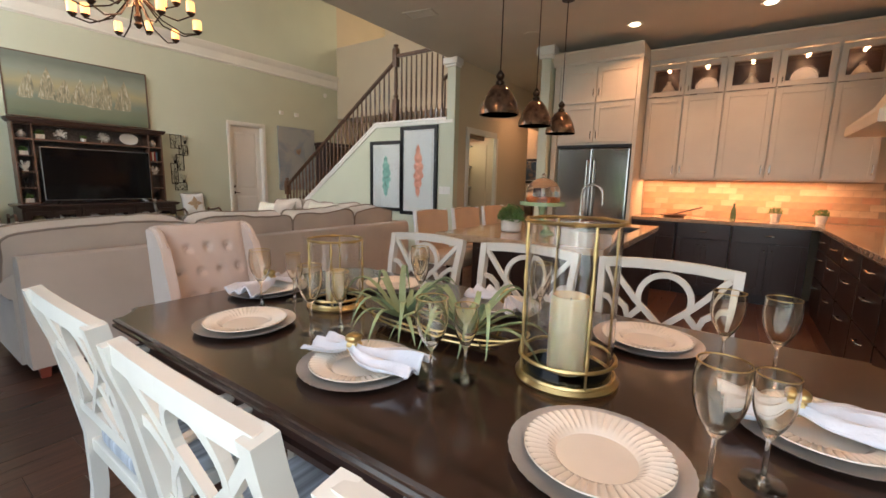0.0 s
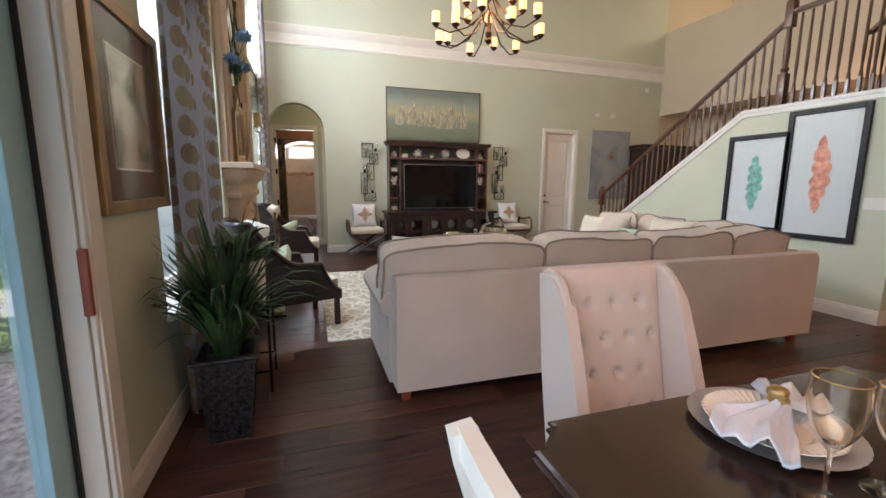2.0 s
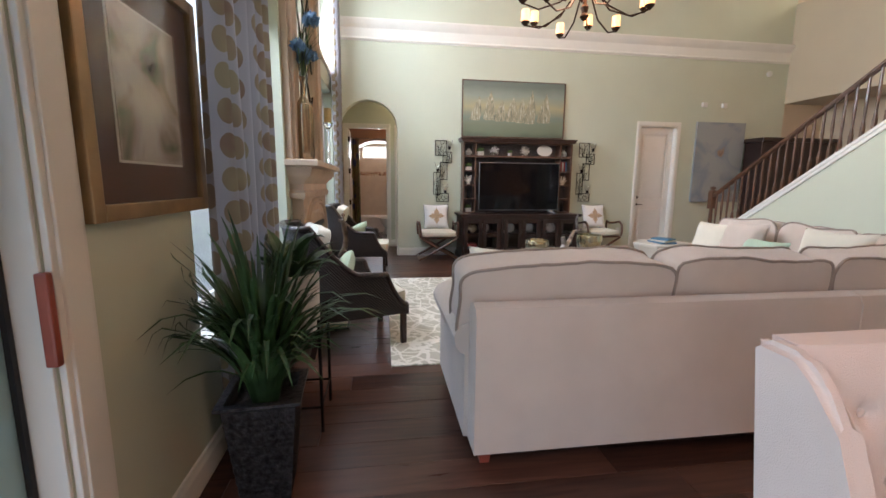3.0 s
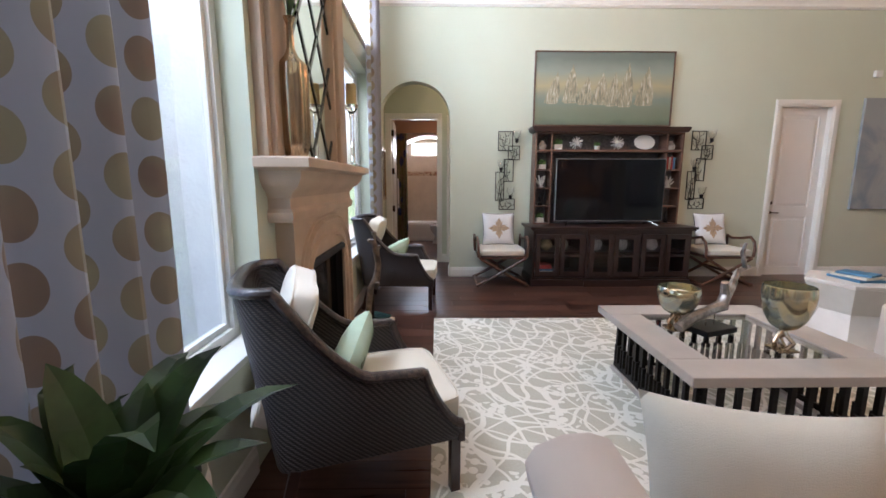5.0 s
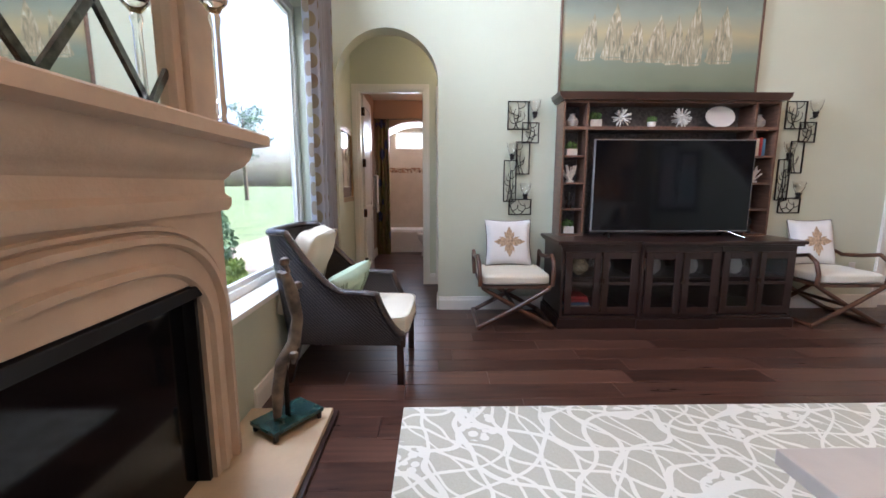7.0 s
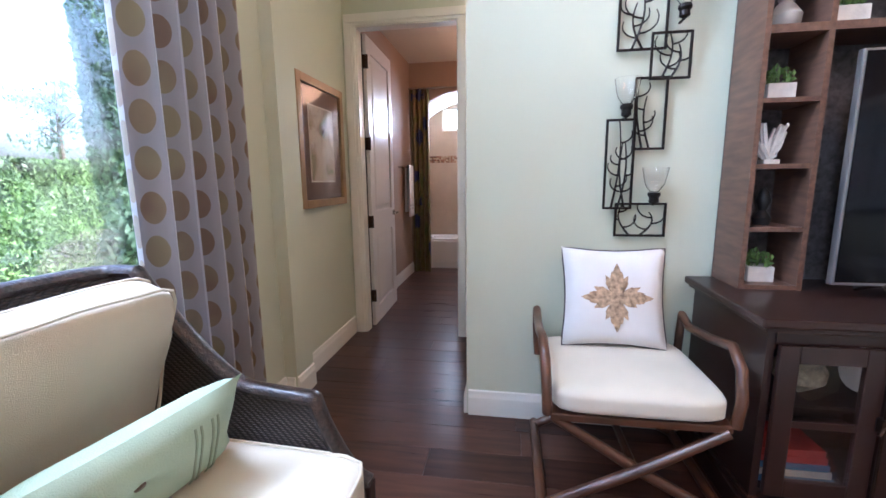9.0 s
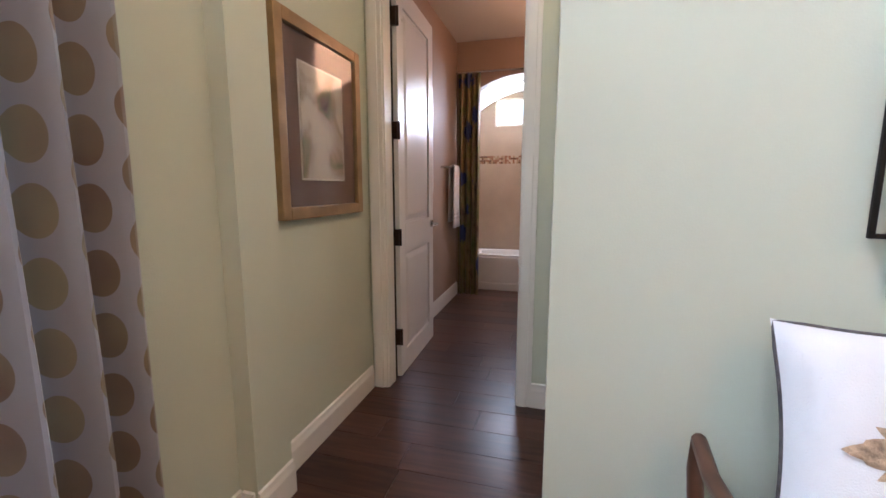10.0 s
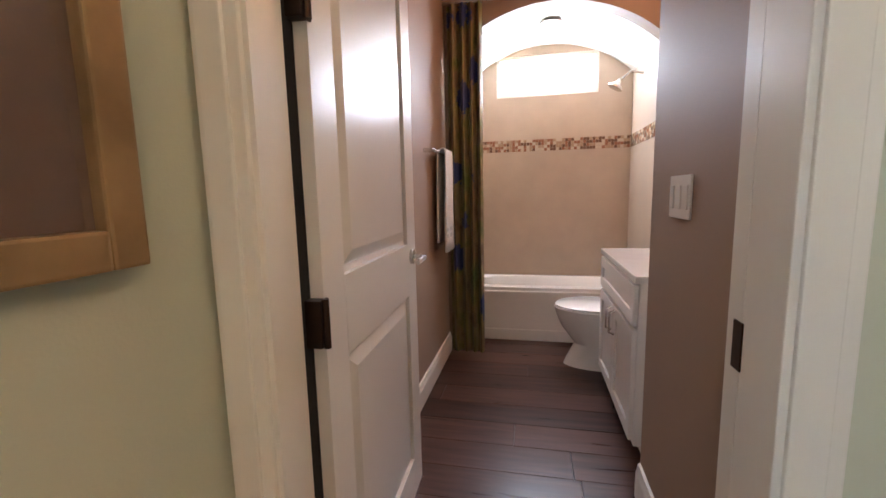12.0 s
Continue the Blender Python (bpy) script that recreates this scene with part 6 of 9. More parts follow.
tube(bm, [(0, 0.10, 0.16), (-0.05, 0.24, 0.24), (-0.08, 0.33, 0.34), (-0.07, 0.38, 0.35), (-0.08, 0.44, 0.36)], [0.03, 0.025, 0.018, 0.014, 0.01], 8)
tube(bm, [(-0.07, 0.38, 0.35), (-0.09, 0.37, 0.46), (-0.08, 0.38, 0.52)], [0.016, 0.014, 0.008], 8)
part("branch", bm, M_SILVERWOOD, dw, smooth=True)

hx = thing("hexagonal_side_table", "pale faceted hourglass side table with stacked books beside the sofa", "side table", -5.86, 4.05, 0.001)
M_PALE = mat("pale stone veneer", (0.60, 0.54, 0.47), 0.45, scale=6, vary=0.04)
bm = mesh()
lathe(bm, [(0.35, 0), (0.24, 0.27), (0.38, 0.516)], 6, m=Matrix.Rotation(radians(15), 4, "Z"))
part("base", bm, M_PALE, hx)
bm = mesh()
lathe(bm, [(0.0, 0.518), (0.375, 0.518), (0.382, 0.522), (0.382, 0.546), (0.378, 0.55), (0.0, 0.55)], 6, m=Matrix.Rotation(radians(15), 4, "Z"))
part("tabletop", bm, M_PALE, hx)
for k, (w, m_) in enumerate(((0.30, M_BOOKB), (0.27, M_BOOKC), (0.24, M_BOOKB))):
    s = thing("book", "large flat book stacked on the side table", "book", -5.84 + 0.01 * k, 4.02, 0.552 + k * 0.022, rz=12 * k)
    bm = mesh()
    box(bm, -w / 2, w / 2, -w * 0.38, w * 0.38, 0, 0.02, 0.002)
    part("cover", bm, m_, s)

# ---- sofa ----
sofa = thing("sectional_sofa", "cream linen sectional sofa with loose back cushions, seen from behind", "sofa", 0, 0, 0)
XB = -2.43
SB = 0.79
M_PIPING = mat("taupe piping cord", (0.30, 0.235, 0.19), 0.85)
bm = mesh()
# rear panel with softly rounded top
prism(bm, [(XB, 0.09), (XB, SB - 0.06), (XB - 0.02, SB - 0.015), (XB - 0.07, SB), (XB - 0.13, SB - 0.015), (XB - 0.15, SB - 0.06), (XB - 0.15, 0.09)], "y", 0.692, 4.25)
part("back_frame", bm, M_LINEN, sofa, smooth=True)
bm = mesh()
prism(bm, [(0.672, 0.09), (0.90, 0.09), (0.90, 0.56), (0.895, 0.62), (0.86, 0.67), (0.80, 0.69), (0.73, 0.685), (0.65, 0.65), (0.622, 0.60), (0.63, 0.55), (0.655, 0.52), (0.672, 0.515)], "x", -3.42, XB - 0.152)
part("arm", bm, M_LINEN, sofa, smooth=True)
bm = mesh()
prism(bm, [(4.25, 0.09), (4.25, SB - 0.06), (4.22, SB - 0.01), (4.16, SB), (4.10, SB - 0.015), (4.07, SB - 0.06), (4.07, 0.09)], "x", -4.75, XB - 0.152)
part("back_frame", bm, M_LINEN, sofa, smooth=True)
bm = mesh()
prism(bm, [(3.30, 0.09), (4.07, 0.09), (4.07, 0.62), (3.34, 0.62), (3.30, 0.58)], "x", -4.95, -4.76)
part("arm", bm, M_LINEN, sofa, smooth=True)
bm = mesh()
box(bm, -3.42, XB - 0.152, 0.90, 3.32, 0.09, 0.30, 0.012)
box(bm, -4.76, XB - 0.152, 3.321, 4.07, 0.09, 0.30, 0.012)
part("seat_frame", bm, M_LINEN, sofa)
for y0, y1 in ((0.90, 1.82), (1.83, 2.56), (2.57, 3.30)):
    bm = mesh()
    cushion(bm, 0.82, y1 - y0, 0.19, m=Matrix.Translation((-3.03, (y0 + y1) / 2, 0.39)), power=9, puff=0.12)
    part("seat_cushion", bm, M_LINEN, sofa, smooth=True)
for x0, x1 in ((-4.76, -4.0), (-4.0, -3.3), (-3.3, -2.6)):
    bm = mesh()
    cushion(bm, x1 - x0 - 0.01, 0.74, 0.19, m=Matrix.Translation(((x0 + x1) / 2, 3.69, 0.39)), power=9, puff=0.12)
    part("seat_cushion", bm, M_LINEN, sofa, smooth=True)


def back_cushion(m, width, seed):
    """A loose boxed cushion with piped edges; local x is its depth, y its width, z up."""
    bm = mesh()
    d, w, h, n = 0.145, width / 2, 0.24, 22
    loops = []
    # a rounded rectangle swept through the depth, fuller in the middle
    for q, k in ((-1.06, 0.0), (-1.05, 0.45), (-0.99, 0.85), (-0.86, 0.985), (-0.4, 0.98), (0.4, 0.98), (0.86, 0.985), (0.99, 0.85), (1.05, 0.45), (1.06, 0.0)):
        loop = []
        for i in range(n * 4):
            a = 2 * math.pi * i / (n * 4)
            r = (abs(math.cos(a)) ** 8 + abs(math.sin(a)) ** 8) ** (-1 / 8)
            y, z = w * k * r * math.cos(a), h * k * r * math.sin(a)
            sag = 0.014 * math.sin(3.1 * y / w + seed) * (z > 0) * k
            p = Vector((d * q * (1 - 0.10 * abs(k)), y, z + sag))
            p += noise.noise_vector(Vector((p.x * 9, p.y * 5, p.z * 7 + seed))) * 0.016
            # pleats running out from the piped edge
            p.x += 0.005 * math.sin(y * 46 + 1.5 * math.sin(y * 11 + seed)) * (0.3 < k < 1.01) * (0.5 < abs(q) < 0.97)
            loop.append(bm.verts.new(p))
        loops.append(loop)
    for a, b in zip(loops, loops[1:]):
        for i in range(len(a)):
            j = (i + 1) % len(a)
            bm.faces.new((a[i], a[j], b[j], b[i]))
    edges = [[v.co.copy() for v in loops[3]], [v.co.copy() for v in loops[6]]]
    bmesh.ops.remove_doubles(bm, verts=bm.verts, dist=0.0005)
    bmesh.ops.recalc_face_normals(bm, faces=bm.faces)
    bm.transform(m)
    ob = part("back_cushion", bm, M_LINEN, sofa, smooth=True)
    for e_ in edges:
        bm = mesh()
        tube(bm, [m @ (p * 1.008) for p in e_ + e_[:1]], 0.008, 6)
        part("piping", bm, M_PIPING, ob, smooth=True)


for k, (y0, y1) in enumerate(((0.64, 1.74), (1.745, 2.66), (2.665, 3.48), (3.485, 4.12))):
    back_cushion(Matrix.Translation((-2.715 - 0.01 * (k % 2), (y0 + y1) / 2, 0.722)) @ Matrix.Rotation(radians(9 - k), 4, "Y"), y1 - y0, k * 2.3 + 1)
for k, (x0, x1) in enumerate(((-4.74, -4.05), (-4.045, -3.40), (-3.395, -2.86))):
    back_cushion(Matrix.Translation(((x0 + x1) / 2, 3.95, 0.735)) @ Matrix.Rotation(radians(-9), 4, "X") @ Matrix.Rotation(radians(90), 4, "Z"), x1 - x0, k * 3.1 + 9)
for x, y in ((XB - 0.09, 0.76), (-3.36, 0.76), (XB - 0.09, 4.17), (XB - 0.09, 2.6), (-4.88, 3.4), (-4.88, 4.0)):
    bm = mesh()
    lathe(bm, [(0.032, 0), (0.045, 0.09)], 4, m=Matrix.Translation((x, y, 0)) @ Matrix.Rotation(radians(45), 4, "Z"))
    part("foot", bm, M_REDWOOD, sofa, "reddish wooden block foot")
bm = mesh()
tube(bm, [(XB + 0.001, 2.66, 0.10), (XB + 0.001, 2.66, SB - 0.06), (XB - 0.02, 2.66, SB - 0.013), (XB - 0.07, 2.66, SB + 0.002)], 0.004, 6)
part("seam", bm, M_LINEN, sofa)


def scatter(x, y, z, rz, tilt, size, m_, label, seed):
    p = thing("throw_pillow", label, "pillow", x, y, z, rz, group="sofa pillows", rx=tilt)
    bm = mesh()
    pillow(bm, size, size, 0.17, seed=seed)
    part("cover", bm, m_, p, smooth=True)


scatter(-4.52, 3.62, 0.74, 10, 70, 0.44, M_IVORY, "cream throw pillow on the far end of the sofa", 1)
scatter(-4.20, 3.63, 0.76, -6, 72, 0.48, M_LINEN, "large cream throw pillow on the sofa", 2)
scatter(-3.90, 3.53, 0.68, 0, 60, 0.40, M_MINT, "mint green throw pillow on the sofa", 3)
scatter(-3.40, 3.64, 0.76, 8, 72, 0.48, M_IVORY, "large cream throw pillow on the sofa", 4)
scatter(-3.05, 1.00, 0.74, 75, 66, 0.44, M_IVORY, "cream throw pillow against the sofa arm", 5)
scatter(-3.08, 1.42, 0.68, 84, 60, 0.40, M_WHITEFAB, "white throw pillow with a fringed edge on the sofa", 6)

# ---- plants ----
planter = thing("tall_planter", "tapered dark hammered metal planter with long grassy leaves on the floor", "potted plant", -2.46, -0.20, 0, rz=4)
M_HAMMER = mat("hammered pewter", (0.07, 0.065, 0.065), 0.4, 0.75, scale=45, vary=0.4, bump=1.0, fine=70)
bm = mesh()
rows = []
for w, z in ((0.095, 0.0), (0.136, 0.435), (0.158, 0.452), (0.158, 0.464), (0.128, 0.464), (0.125, 0.40)):
    rows.append([bm.verts.new((sx * w, sy * w, z)) for sx, sy in ((-1, -1), (1, -1), (1, 1), (-1, 1))])
for a, b in zip(rows, rows[1:]):
    for i in range(4):
        bm.faces.new((a[i], a[(i + 1) % 4], b[(i + 1) % 4], b[i]))
bm.faces.new(rows[0])
bm.faces.new(rows[-1])
part("planter", bm, M_HAMMER, planter)
# embossed chips on the planter faces
bm = mesh()
rnd = random.Random(21)
for side in range(4):
    R = Matrix.Rotation(radians(90 * side), 4, "Z")
    for r in range(15):
        for c_ in range(7):
            z = 0.03 + r * 0.026
            w = 0.095 + 0.041 * z / 0.435
            u = -w * 0.85 + 1.7 * w * c_ / 6 + (0.008 if r % 2 else -0.008)
            vs = [bm.verts.new(R @ Vector(p)) for p in ((u - 0.011, -w - 0.001, z), (u + 0.011, -w - 0.001, z), (u + 0.006, -w - 0.006, z + 0.012), (u - 0.006, -w - 0.006, z + 0.012))]
            bm.faces.new(vs)
part("embossing", bm, M_HAMMER, planter, kind="stuff")
bm = mesh()
blades(bm, 250, 0.055, 0.55, 1.06, 0.55, 0.024, 3, seg=7)
bmesh.ops.translate(bm, verts=bm.verts[:], vec=(0, 0, 0.40))
for v in bm.verts:
    v.co.y = max(v.co.y, -0.26)
part("grass_leaves", bm, M_LEAF, planter, kind="stuff")

stand = thing("plant_stand", "thin black metal plant stand holding a white pot of broad leaves", "plant stand", -3.02, -0.20, 0)
for sx in (-1, 1):
    for sy in (-1, 1):
        bm = mesh()
        tube(bm, [(sx * 0.165, sy * 0.165, 0), (sx * 0.165, sy * 0.165, 0.62)], 0.009, 6)
        part("leg", bm, M_BLACKMETAL, stand)
for z in (0.14, 0.50):
    bm = mesh()
    tube(bm, [(-0.165, -0.165, z), (0.165, -0.165, z), (0.165, 0.165, z), (-0.165, 0.165, z)], 0.007, 6, closed=True)
    if z > 0.4:
        tube(bm, [(-0.165, 0, z), (0.165, 0, z)], 0.007, 6)
        tube(bm, [(0, -0.165, z), (0, 0.165, z)], 0.007, 6)
    part("rail", bm, M_BLACKMETAL, stand)
pot = thing("potted_plant", "broad leaved green plant in a round white pot on a stand", "potted plant", -3.02, -0.20, 0.508)
bm = mesh()
lathe(bm, [(0.11, 0), (0.145, 0.02), (0.15, 0.30), (0.145, 0.33), (0.135, 0.33), (0.135, 0.27), (0, 0.26)], 28)
part("pot", bm, M_POTWHITE, pot, smooth=True)
bm = mesh()
blades(bm, 34, 0.04, 0.40, 0.50, 0.6, 0.095, 9, seg=7, up=0.5)
bmesh.ops.translate(bm, verts=bm.verts[:], vec=(0, 0, 0.26))
for v in bm.verts:
    v.co.y = max(v.co.y, -0.13)
part("leaves", bm, M_LEAF, pot)

# ---- chandelier ----
ch = thing("chandelier", "large two tiered dark iron chandelier with glowing candle shades", "chandelier", -5.36, 2.50, 3.06)
M_SHADE = glow_mat("glowing amber candle shade", (1.0, 0.46, 0.15), 0.62)
bm = mesh()
lathe(bm, [(0, 0.02), (0.02, 0.03), (0.05, 0.07), (0.03, 0.10), (0.045, 0.16), (0.02, 0.2), (0.02, 0.7), (0.045, 0.74), (0.02, 0.80), (0.012, 0.85), (0.012, 2.9), (0.07, 2.95), (0.08, 3.03), (0, 3.03)], 16)
part("stem", bm, M_BRONZE, ch, smooth=True)
for tier, (n, R_, z) in enumerate(((12, 0.70, 0.20), (8, 0.42, 0.42))):
    for k in range(n):
        a = 2 * math.pi * (k + 0.5 * tier) / n
        d = Vector((math.cos(a), math.sin(a), 0))
        zz = z - (0.10 if k % 2 == 0 else 0.0) * (1 - tier)
        rr = R_ * (0.92 if k % 2 == 0 else 1.0)
        bm = mesh()
        tube(bm, [tuple(d * 0.03 + Vector((0, 0, z + 0.22))), tuple(d * rr * 0.4 + Vector((0, 0, zz + 0.0))), tuple(d * rr * 0.75 + Vector((0, 0, zz - 0.09))), tuple(d * rr + Vector((0, 0, zz - 0.04)))], 0.009, 8)
        lathe(bm, [(0.012, -0.05), (0.045, -0.015), (0.05, 0.0), (0, 0.0)], 14, m=Matrix.Translation(d * rr + Vector((0, 0, zz))))
        arm = part("arm", bm, M_BRONZE, ch, smooth=True)
        bm = mesh()
        lathe(bm, [(0.044, 0.001), (0.047, 0.02), (0.047, 0.115), (0.042, 0.125), (0.040, 0.11), (0, 0.06)], 16, m=Matrix.Translation(d * rr + Vector((0, 0, zz))))
        part("shade", bm, M_SHADE, arm, "glowing cream shade", smooth=True)
lamp("chandelier_light", "POINT", (-5.36, 2.50, 3.50), 70, WARM, size=0.35)

# ---- pictures ----
M_MATBOARD = mat("brown mat board", (0.16, 0.105, 0.085), 0.8, scale=40, vary=0.05)
M_GOLDFRAME = mat("antiqued gold wood frame", (0.36, 0.235, 0.11), 0.35, 0.35, scale=9, vary=0.15, stretch=(1, 1, 1))
M_PICGLASS = mat("picture glazing", (0.9, 0.9, 0.9), 0.03)


def wash_mat(name, paper, tones, scale=3.0):
    m, nodes, links, shader = node_set(name)
    where = nodes.new("ShaderNodeTexCoord")
    n = nodes.new("ShaderNodeTexNoise")
    n.inputs["Scale"].default_value, n.inputs["Detail"].default_value, n.inputs["Distortion"].default_value = scale, 5, 0.8
    links.new(where.outputs["Object"], n.inputs[0])
    r = nodes.new("ShaderNodeValToRGB")
    els = r.color_ramp.elements
    els[0].position, els[0].color = 0.27, (*tones[0], 1)
    els[1].position, els[1].color = 0.50, (*paper, 1)
    for k, t in enumerate(tones[1:]):
        e = els.new(0.315 + 0.055 * k)
        e.color = (*t, 1)
    links.new(n.outputs[0], r.inputs[0])
    links.new(r.outputs[0], shader.inputs["Base Color"])
    shader.inputs["Roughness"].default_value = 0.1
    shader.inputs["Coat Weight"].default_value = 0.6
    return m


M_ABSTRACT = wash_mat("grey green ink wash", (0.66, 0.60, 0.53), ((0.04, 0.035, 0.035), (0.16, 0.14, 0.12), (0.16, 0.20, 0.12), (0.40, 0.35, 0.28)))


def framed(name, label, x, y, z, w, h, rz, frame, frame_m, mat_w, mat_m, art_m, depth=0.035, gap=0.0):
    """Hangs flat; its back on the wall; rz 0 faces +y."""
    s = thing(name, label, "framed picture", x, y, z, rz)
    bm = mesh()
    for a, b, c, d in ((-w / 2, -w / 2 + frame, 0, h), (w / 2 - frame, w / 2, 0, h), (-w / 2 + frame, w / 2 - frame, 0, frame), (-w / 2 + frame, w / 2 - frame, h - frame, h)):
        box(bm, a, b, 0.002, depth, c, d, 0.005)
    part("frame", bm, frame_m, s)
    bm = mesh()
    box(bm, -w / 2 + frame, w / 2 - frame, 0.003, 0.012, frame, h - frame)
    part("mat", bm, mat_m, s)
    k = frame + mat_w
    bm = mesh()
    box(bm, -w / 2 + k - 0.008, w / 2 - k + 0.008, 0.0125, 0.0145, k - 0.008, h - k + 0.008)
    part("fillet", bm, M_TRIM, s)
    bm = mesh()
    box(bm, -w / 2 + k, w / 2 - k, 0.015, 0.017, k, h - k)
    part("print", bm, art_m, s)
    bm = mesh()
    box(bm, -w / 2 + frame, w / 2 - frame, 0.024, 0.026, frame, h - frame)
    g = part("glazing", bm, M_PANE, s)
    return s


framed("framed_picture", "abstract grey print with brown mat in a gold wooden frame", -2.35, WY, 1.195, 0.745, 0.83, 0, 0.05, M_GOLDFRAME, 0.13, M_MATBOARD, M_ABSTRACT)
framed("framed_picture", "abstract ink print with brown mat in a bronze gold frame", -9.01, WY, 1.09, 0.69, 0.82, 0, 0.052, M_GOLDFRAME, 0.12, M_MATBOARD, M_ABSTRACT)
M_PAPER = mat("white picture paper", (0.72, 0.74, 0.74), 0.3, vary=0.01)


def leaf_shape(bm, h, w, lobes, seed):
    rnd = random.Random(seed)
    n = 44
    left, right = [], []
    for i in range(n + 1):
        t = i / n
        env = math.sin(math.pi * t) ** 0.7
        ww = w * env * (0.62 + 0.38 * abs(math.sin(t * lobes * math.pi)) + rnd.uniform(-0.08, 0.08))
        left.append((-ww + 0.01 * math.sin(t * 9), t * h))
        right.append((ww + 0.01 * math.sin(t * 9), t * h))
    for i in range(n):
        bm.faces.new([bm.verts.new((p[0], 0.0195, p[1])) for p in (left[i], right[i], right[i + 1], left[i + 1])])


for x, z, w, h, tone, lab in ((-3.86, 0.79, 0.78, 1.14, (0.10, 0.26, 0.22), "green feather print in a thick black frame on the stair wall"), (-3.18, 0.755, 0.79, 1.38, (0.52, 0.17, 0.11), "coral red feather print in a thick black frame")):
    s = framed("framed_print", lab, x, 5.394, z, w - 0.06, h, 180, 0.055, M_BLACK, 0.05, M_PAPER, M_PAPER)
    bm = mesh()
    leaf_shape(bm, h * 0.6, 0.10, 6, 3 + int(h * 10))
    bmesh.ops.translate(bm, verts=bm.verts[:], vec=(0, 0, h * 0.2))
    m_ = mat("watercolour feather " + ("green" if tone[1] > 0.2 else "coral"), tone, 0.5, scale=20, dark=tuple(min(1, c * 2.2 + 0.12) for c in tone), detail=8)
    part("feather", bm, m_, s)

s = thing("abstract_canvas", "tall pale grey and rust abstract canvas on the green wall", "painting", WX, 6.91, 1.0, rz=-90)
bm = mesh()
box(bm, -0.53, 0.53, 0.003, 0.04, 0, 1.55, 0.003)
part("canvas", bm, wash_mat("grey rust abstract", (0.34, 0.36, 0.36), ((0.16, 0.10, 0.07), (0.30, 0.2, 0.14), (0.22, 0.26, 0.30)), 1.6), s)

s = thing("wardrobe", "dark wooden cabinet in the corner beyond the staircase", "cabinet", -8.15, 8.28, 0.002)
bm = mesh()
box(bm, -0.20, 0.20, -0.80, 0.80, 0, 2.16, 0.01)
part("body", bm, M_DARKWOOD, s)
bm = mesh()
box(bm, -0.22, 0.24, -0.83, 0.83, 2.16, 2.24, 0.01)
part("cornice", bm, M_DARKWOOD, s)
for yy in (-0.79, 0.005):
    bm = mesh()
    box(bm, 0.201, 0.22, yy, yy + 0.785, 0.08, 2.12, 0.006)
    part("door", bm, M_DARKWOOD, s)

# small wall fittings
M_PLASTIC = mat("white plastic", (0.75, 0.73, 0.68), 0.35, vary=0.01)


def plate_on(axis, x, y, z, w, h, face, label, name="switch_plate", rockers=0, cat="switch plate"):
    """face: the turn that brings +y to the way it faces."""
    s = thing(name, label, cat, x, y, z, face)
    bm = mesh()
    box(bm, -w / 2, w / 2, 0.0015, 0.008, -h / 2, h / 2, 0.002)
    pl = part("plate", bm, M_PLASTIC, s)
    for k in range(rockers):
        u = -w / 2 + w * (k + 0.5) / rockers
        bm = mesh()
        box(bm, u - 0.016, u + 0.016, 0.008, 0.012, -0.033, 0.033, 0.002)
        part("rocker", bm, M_PLASTIC, s)
    return s


plate_on("x", WX, 4.89, 0.43, 0.07, 0.115, -90, "white electrical outlet on the green wall", "outlet", 1, "outlet")
plate_on("y", -2.68, 5.394, 1.16, 0.21, 0.115, 180, "white four gang switch plate on the stair wall", rockers=4)
plate_on("y", -3.20, 5.394, 0.40, 0.07, 0.115, 180, "white electrical outlet on the stair wall", "outlet", 1, "outlet")
plate_on("y", -10.17, 0.462, 1.153, 0.165, 0.12, 180, "white three gang switch plate on the bathroom wall", rockers=3)
for y in (6.50, 6.93):
    s = thing("motion_sensor", "small white sensor box on the green wall", "sensor", WX, y, 2.87)
    bm = mesh()
    box(bm, 0.001, 0.05, -0.05, 0.05, -0.045, 0.045, 0.012)
    part("case", bm, M_PLASTIC, s)
s = thing("smoke_alarm", "round white alarm high on the wall", "alarm", WX, 7.85, 3.5)
bm = mesh()
lathe(bm, [(0.055, 0.001), (0.055, 0.025), (0.04, 0.035), (0, 0.036)], 20, m=Matrix.Rotation(radians(90), 4, "Y"))
part("case", bm, M_PLASTIC, s)

# ---- dining table ----
table = thing("dining_table", "dark walnut dining table with clipped scalloped corners and moulded edge", "dining table", 0.25, 1.30, 0)
TX, TY = 1.21, 0.63


def top_outline(hx, hy, c):
    pts = []
    for sx, sy in ((1, 1), (-1, 1), (-1, -1), (1, -1)):
        a = [(hx, hy - c), (hx - c * 0.25, hy - c), (hx - c * 0.45, hy - c * 0.8), (hx - c * 0.8, hy - c * 0.45), (hx - c, hy - c * 0.25), (hx - c, hy)]
        corner = [(sx * x, sy * y) for x, y in a]
        pts += corner if sx * sy > 0 else corner[::-1]
    return pts


bm = mesh()
rows = []
for inset, z in ((0.012, 0.722), (0.0, 0.728), (0.0, 0.736), (0.007, 0.742), (0.002, 0.747), (0.002, 0.754), (0.01, 0.76)):
    rows.append([bm.verts.new((x, y, z)) for x, y in top_outline(TX - inset, TY - inset, 0.09)])
for a, b in zip(rows, rows[1:]):
    for i in range(len(a)):
        j = (i + 1) % len(a)
        bm.faces.new((a[i], a[j], b[j], b[i]))
bm.faces.new(rows[0][::-1])
bm.faces.new(rows[-1])
part("tabletop", bm, M_TABLE, table)
bm = mesh()
prism(bm, top_outline(TX - 0.06, TY - 0.06, 0.09), "z", 0.63, 0.7215)
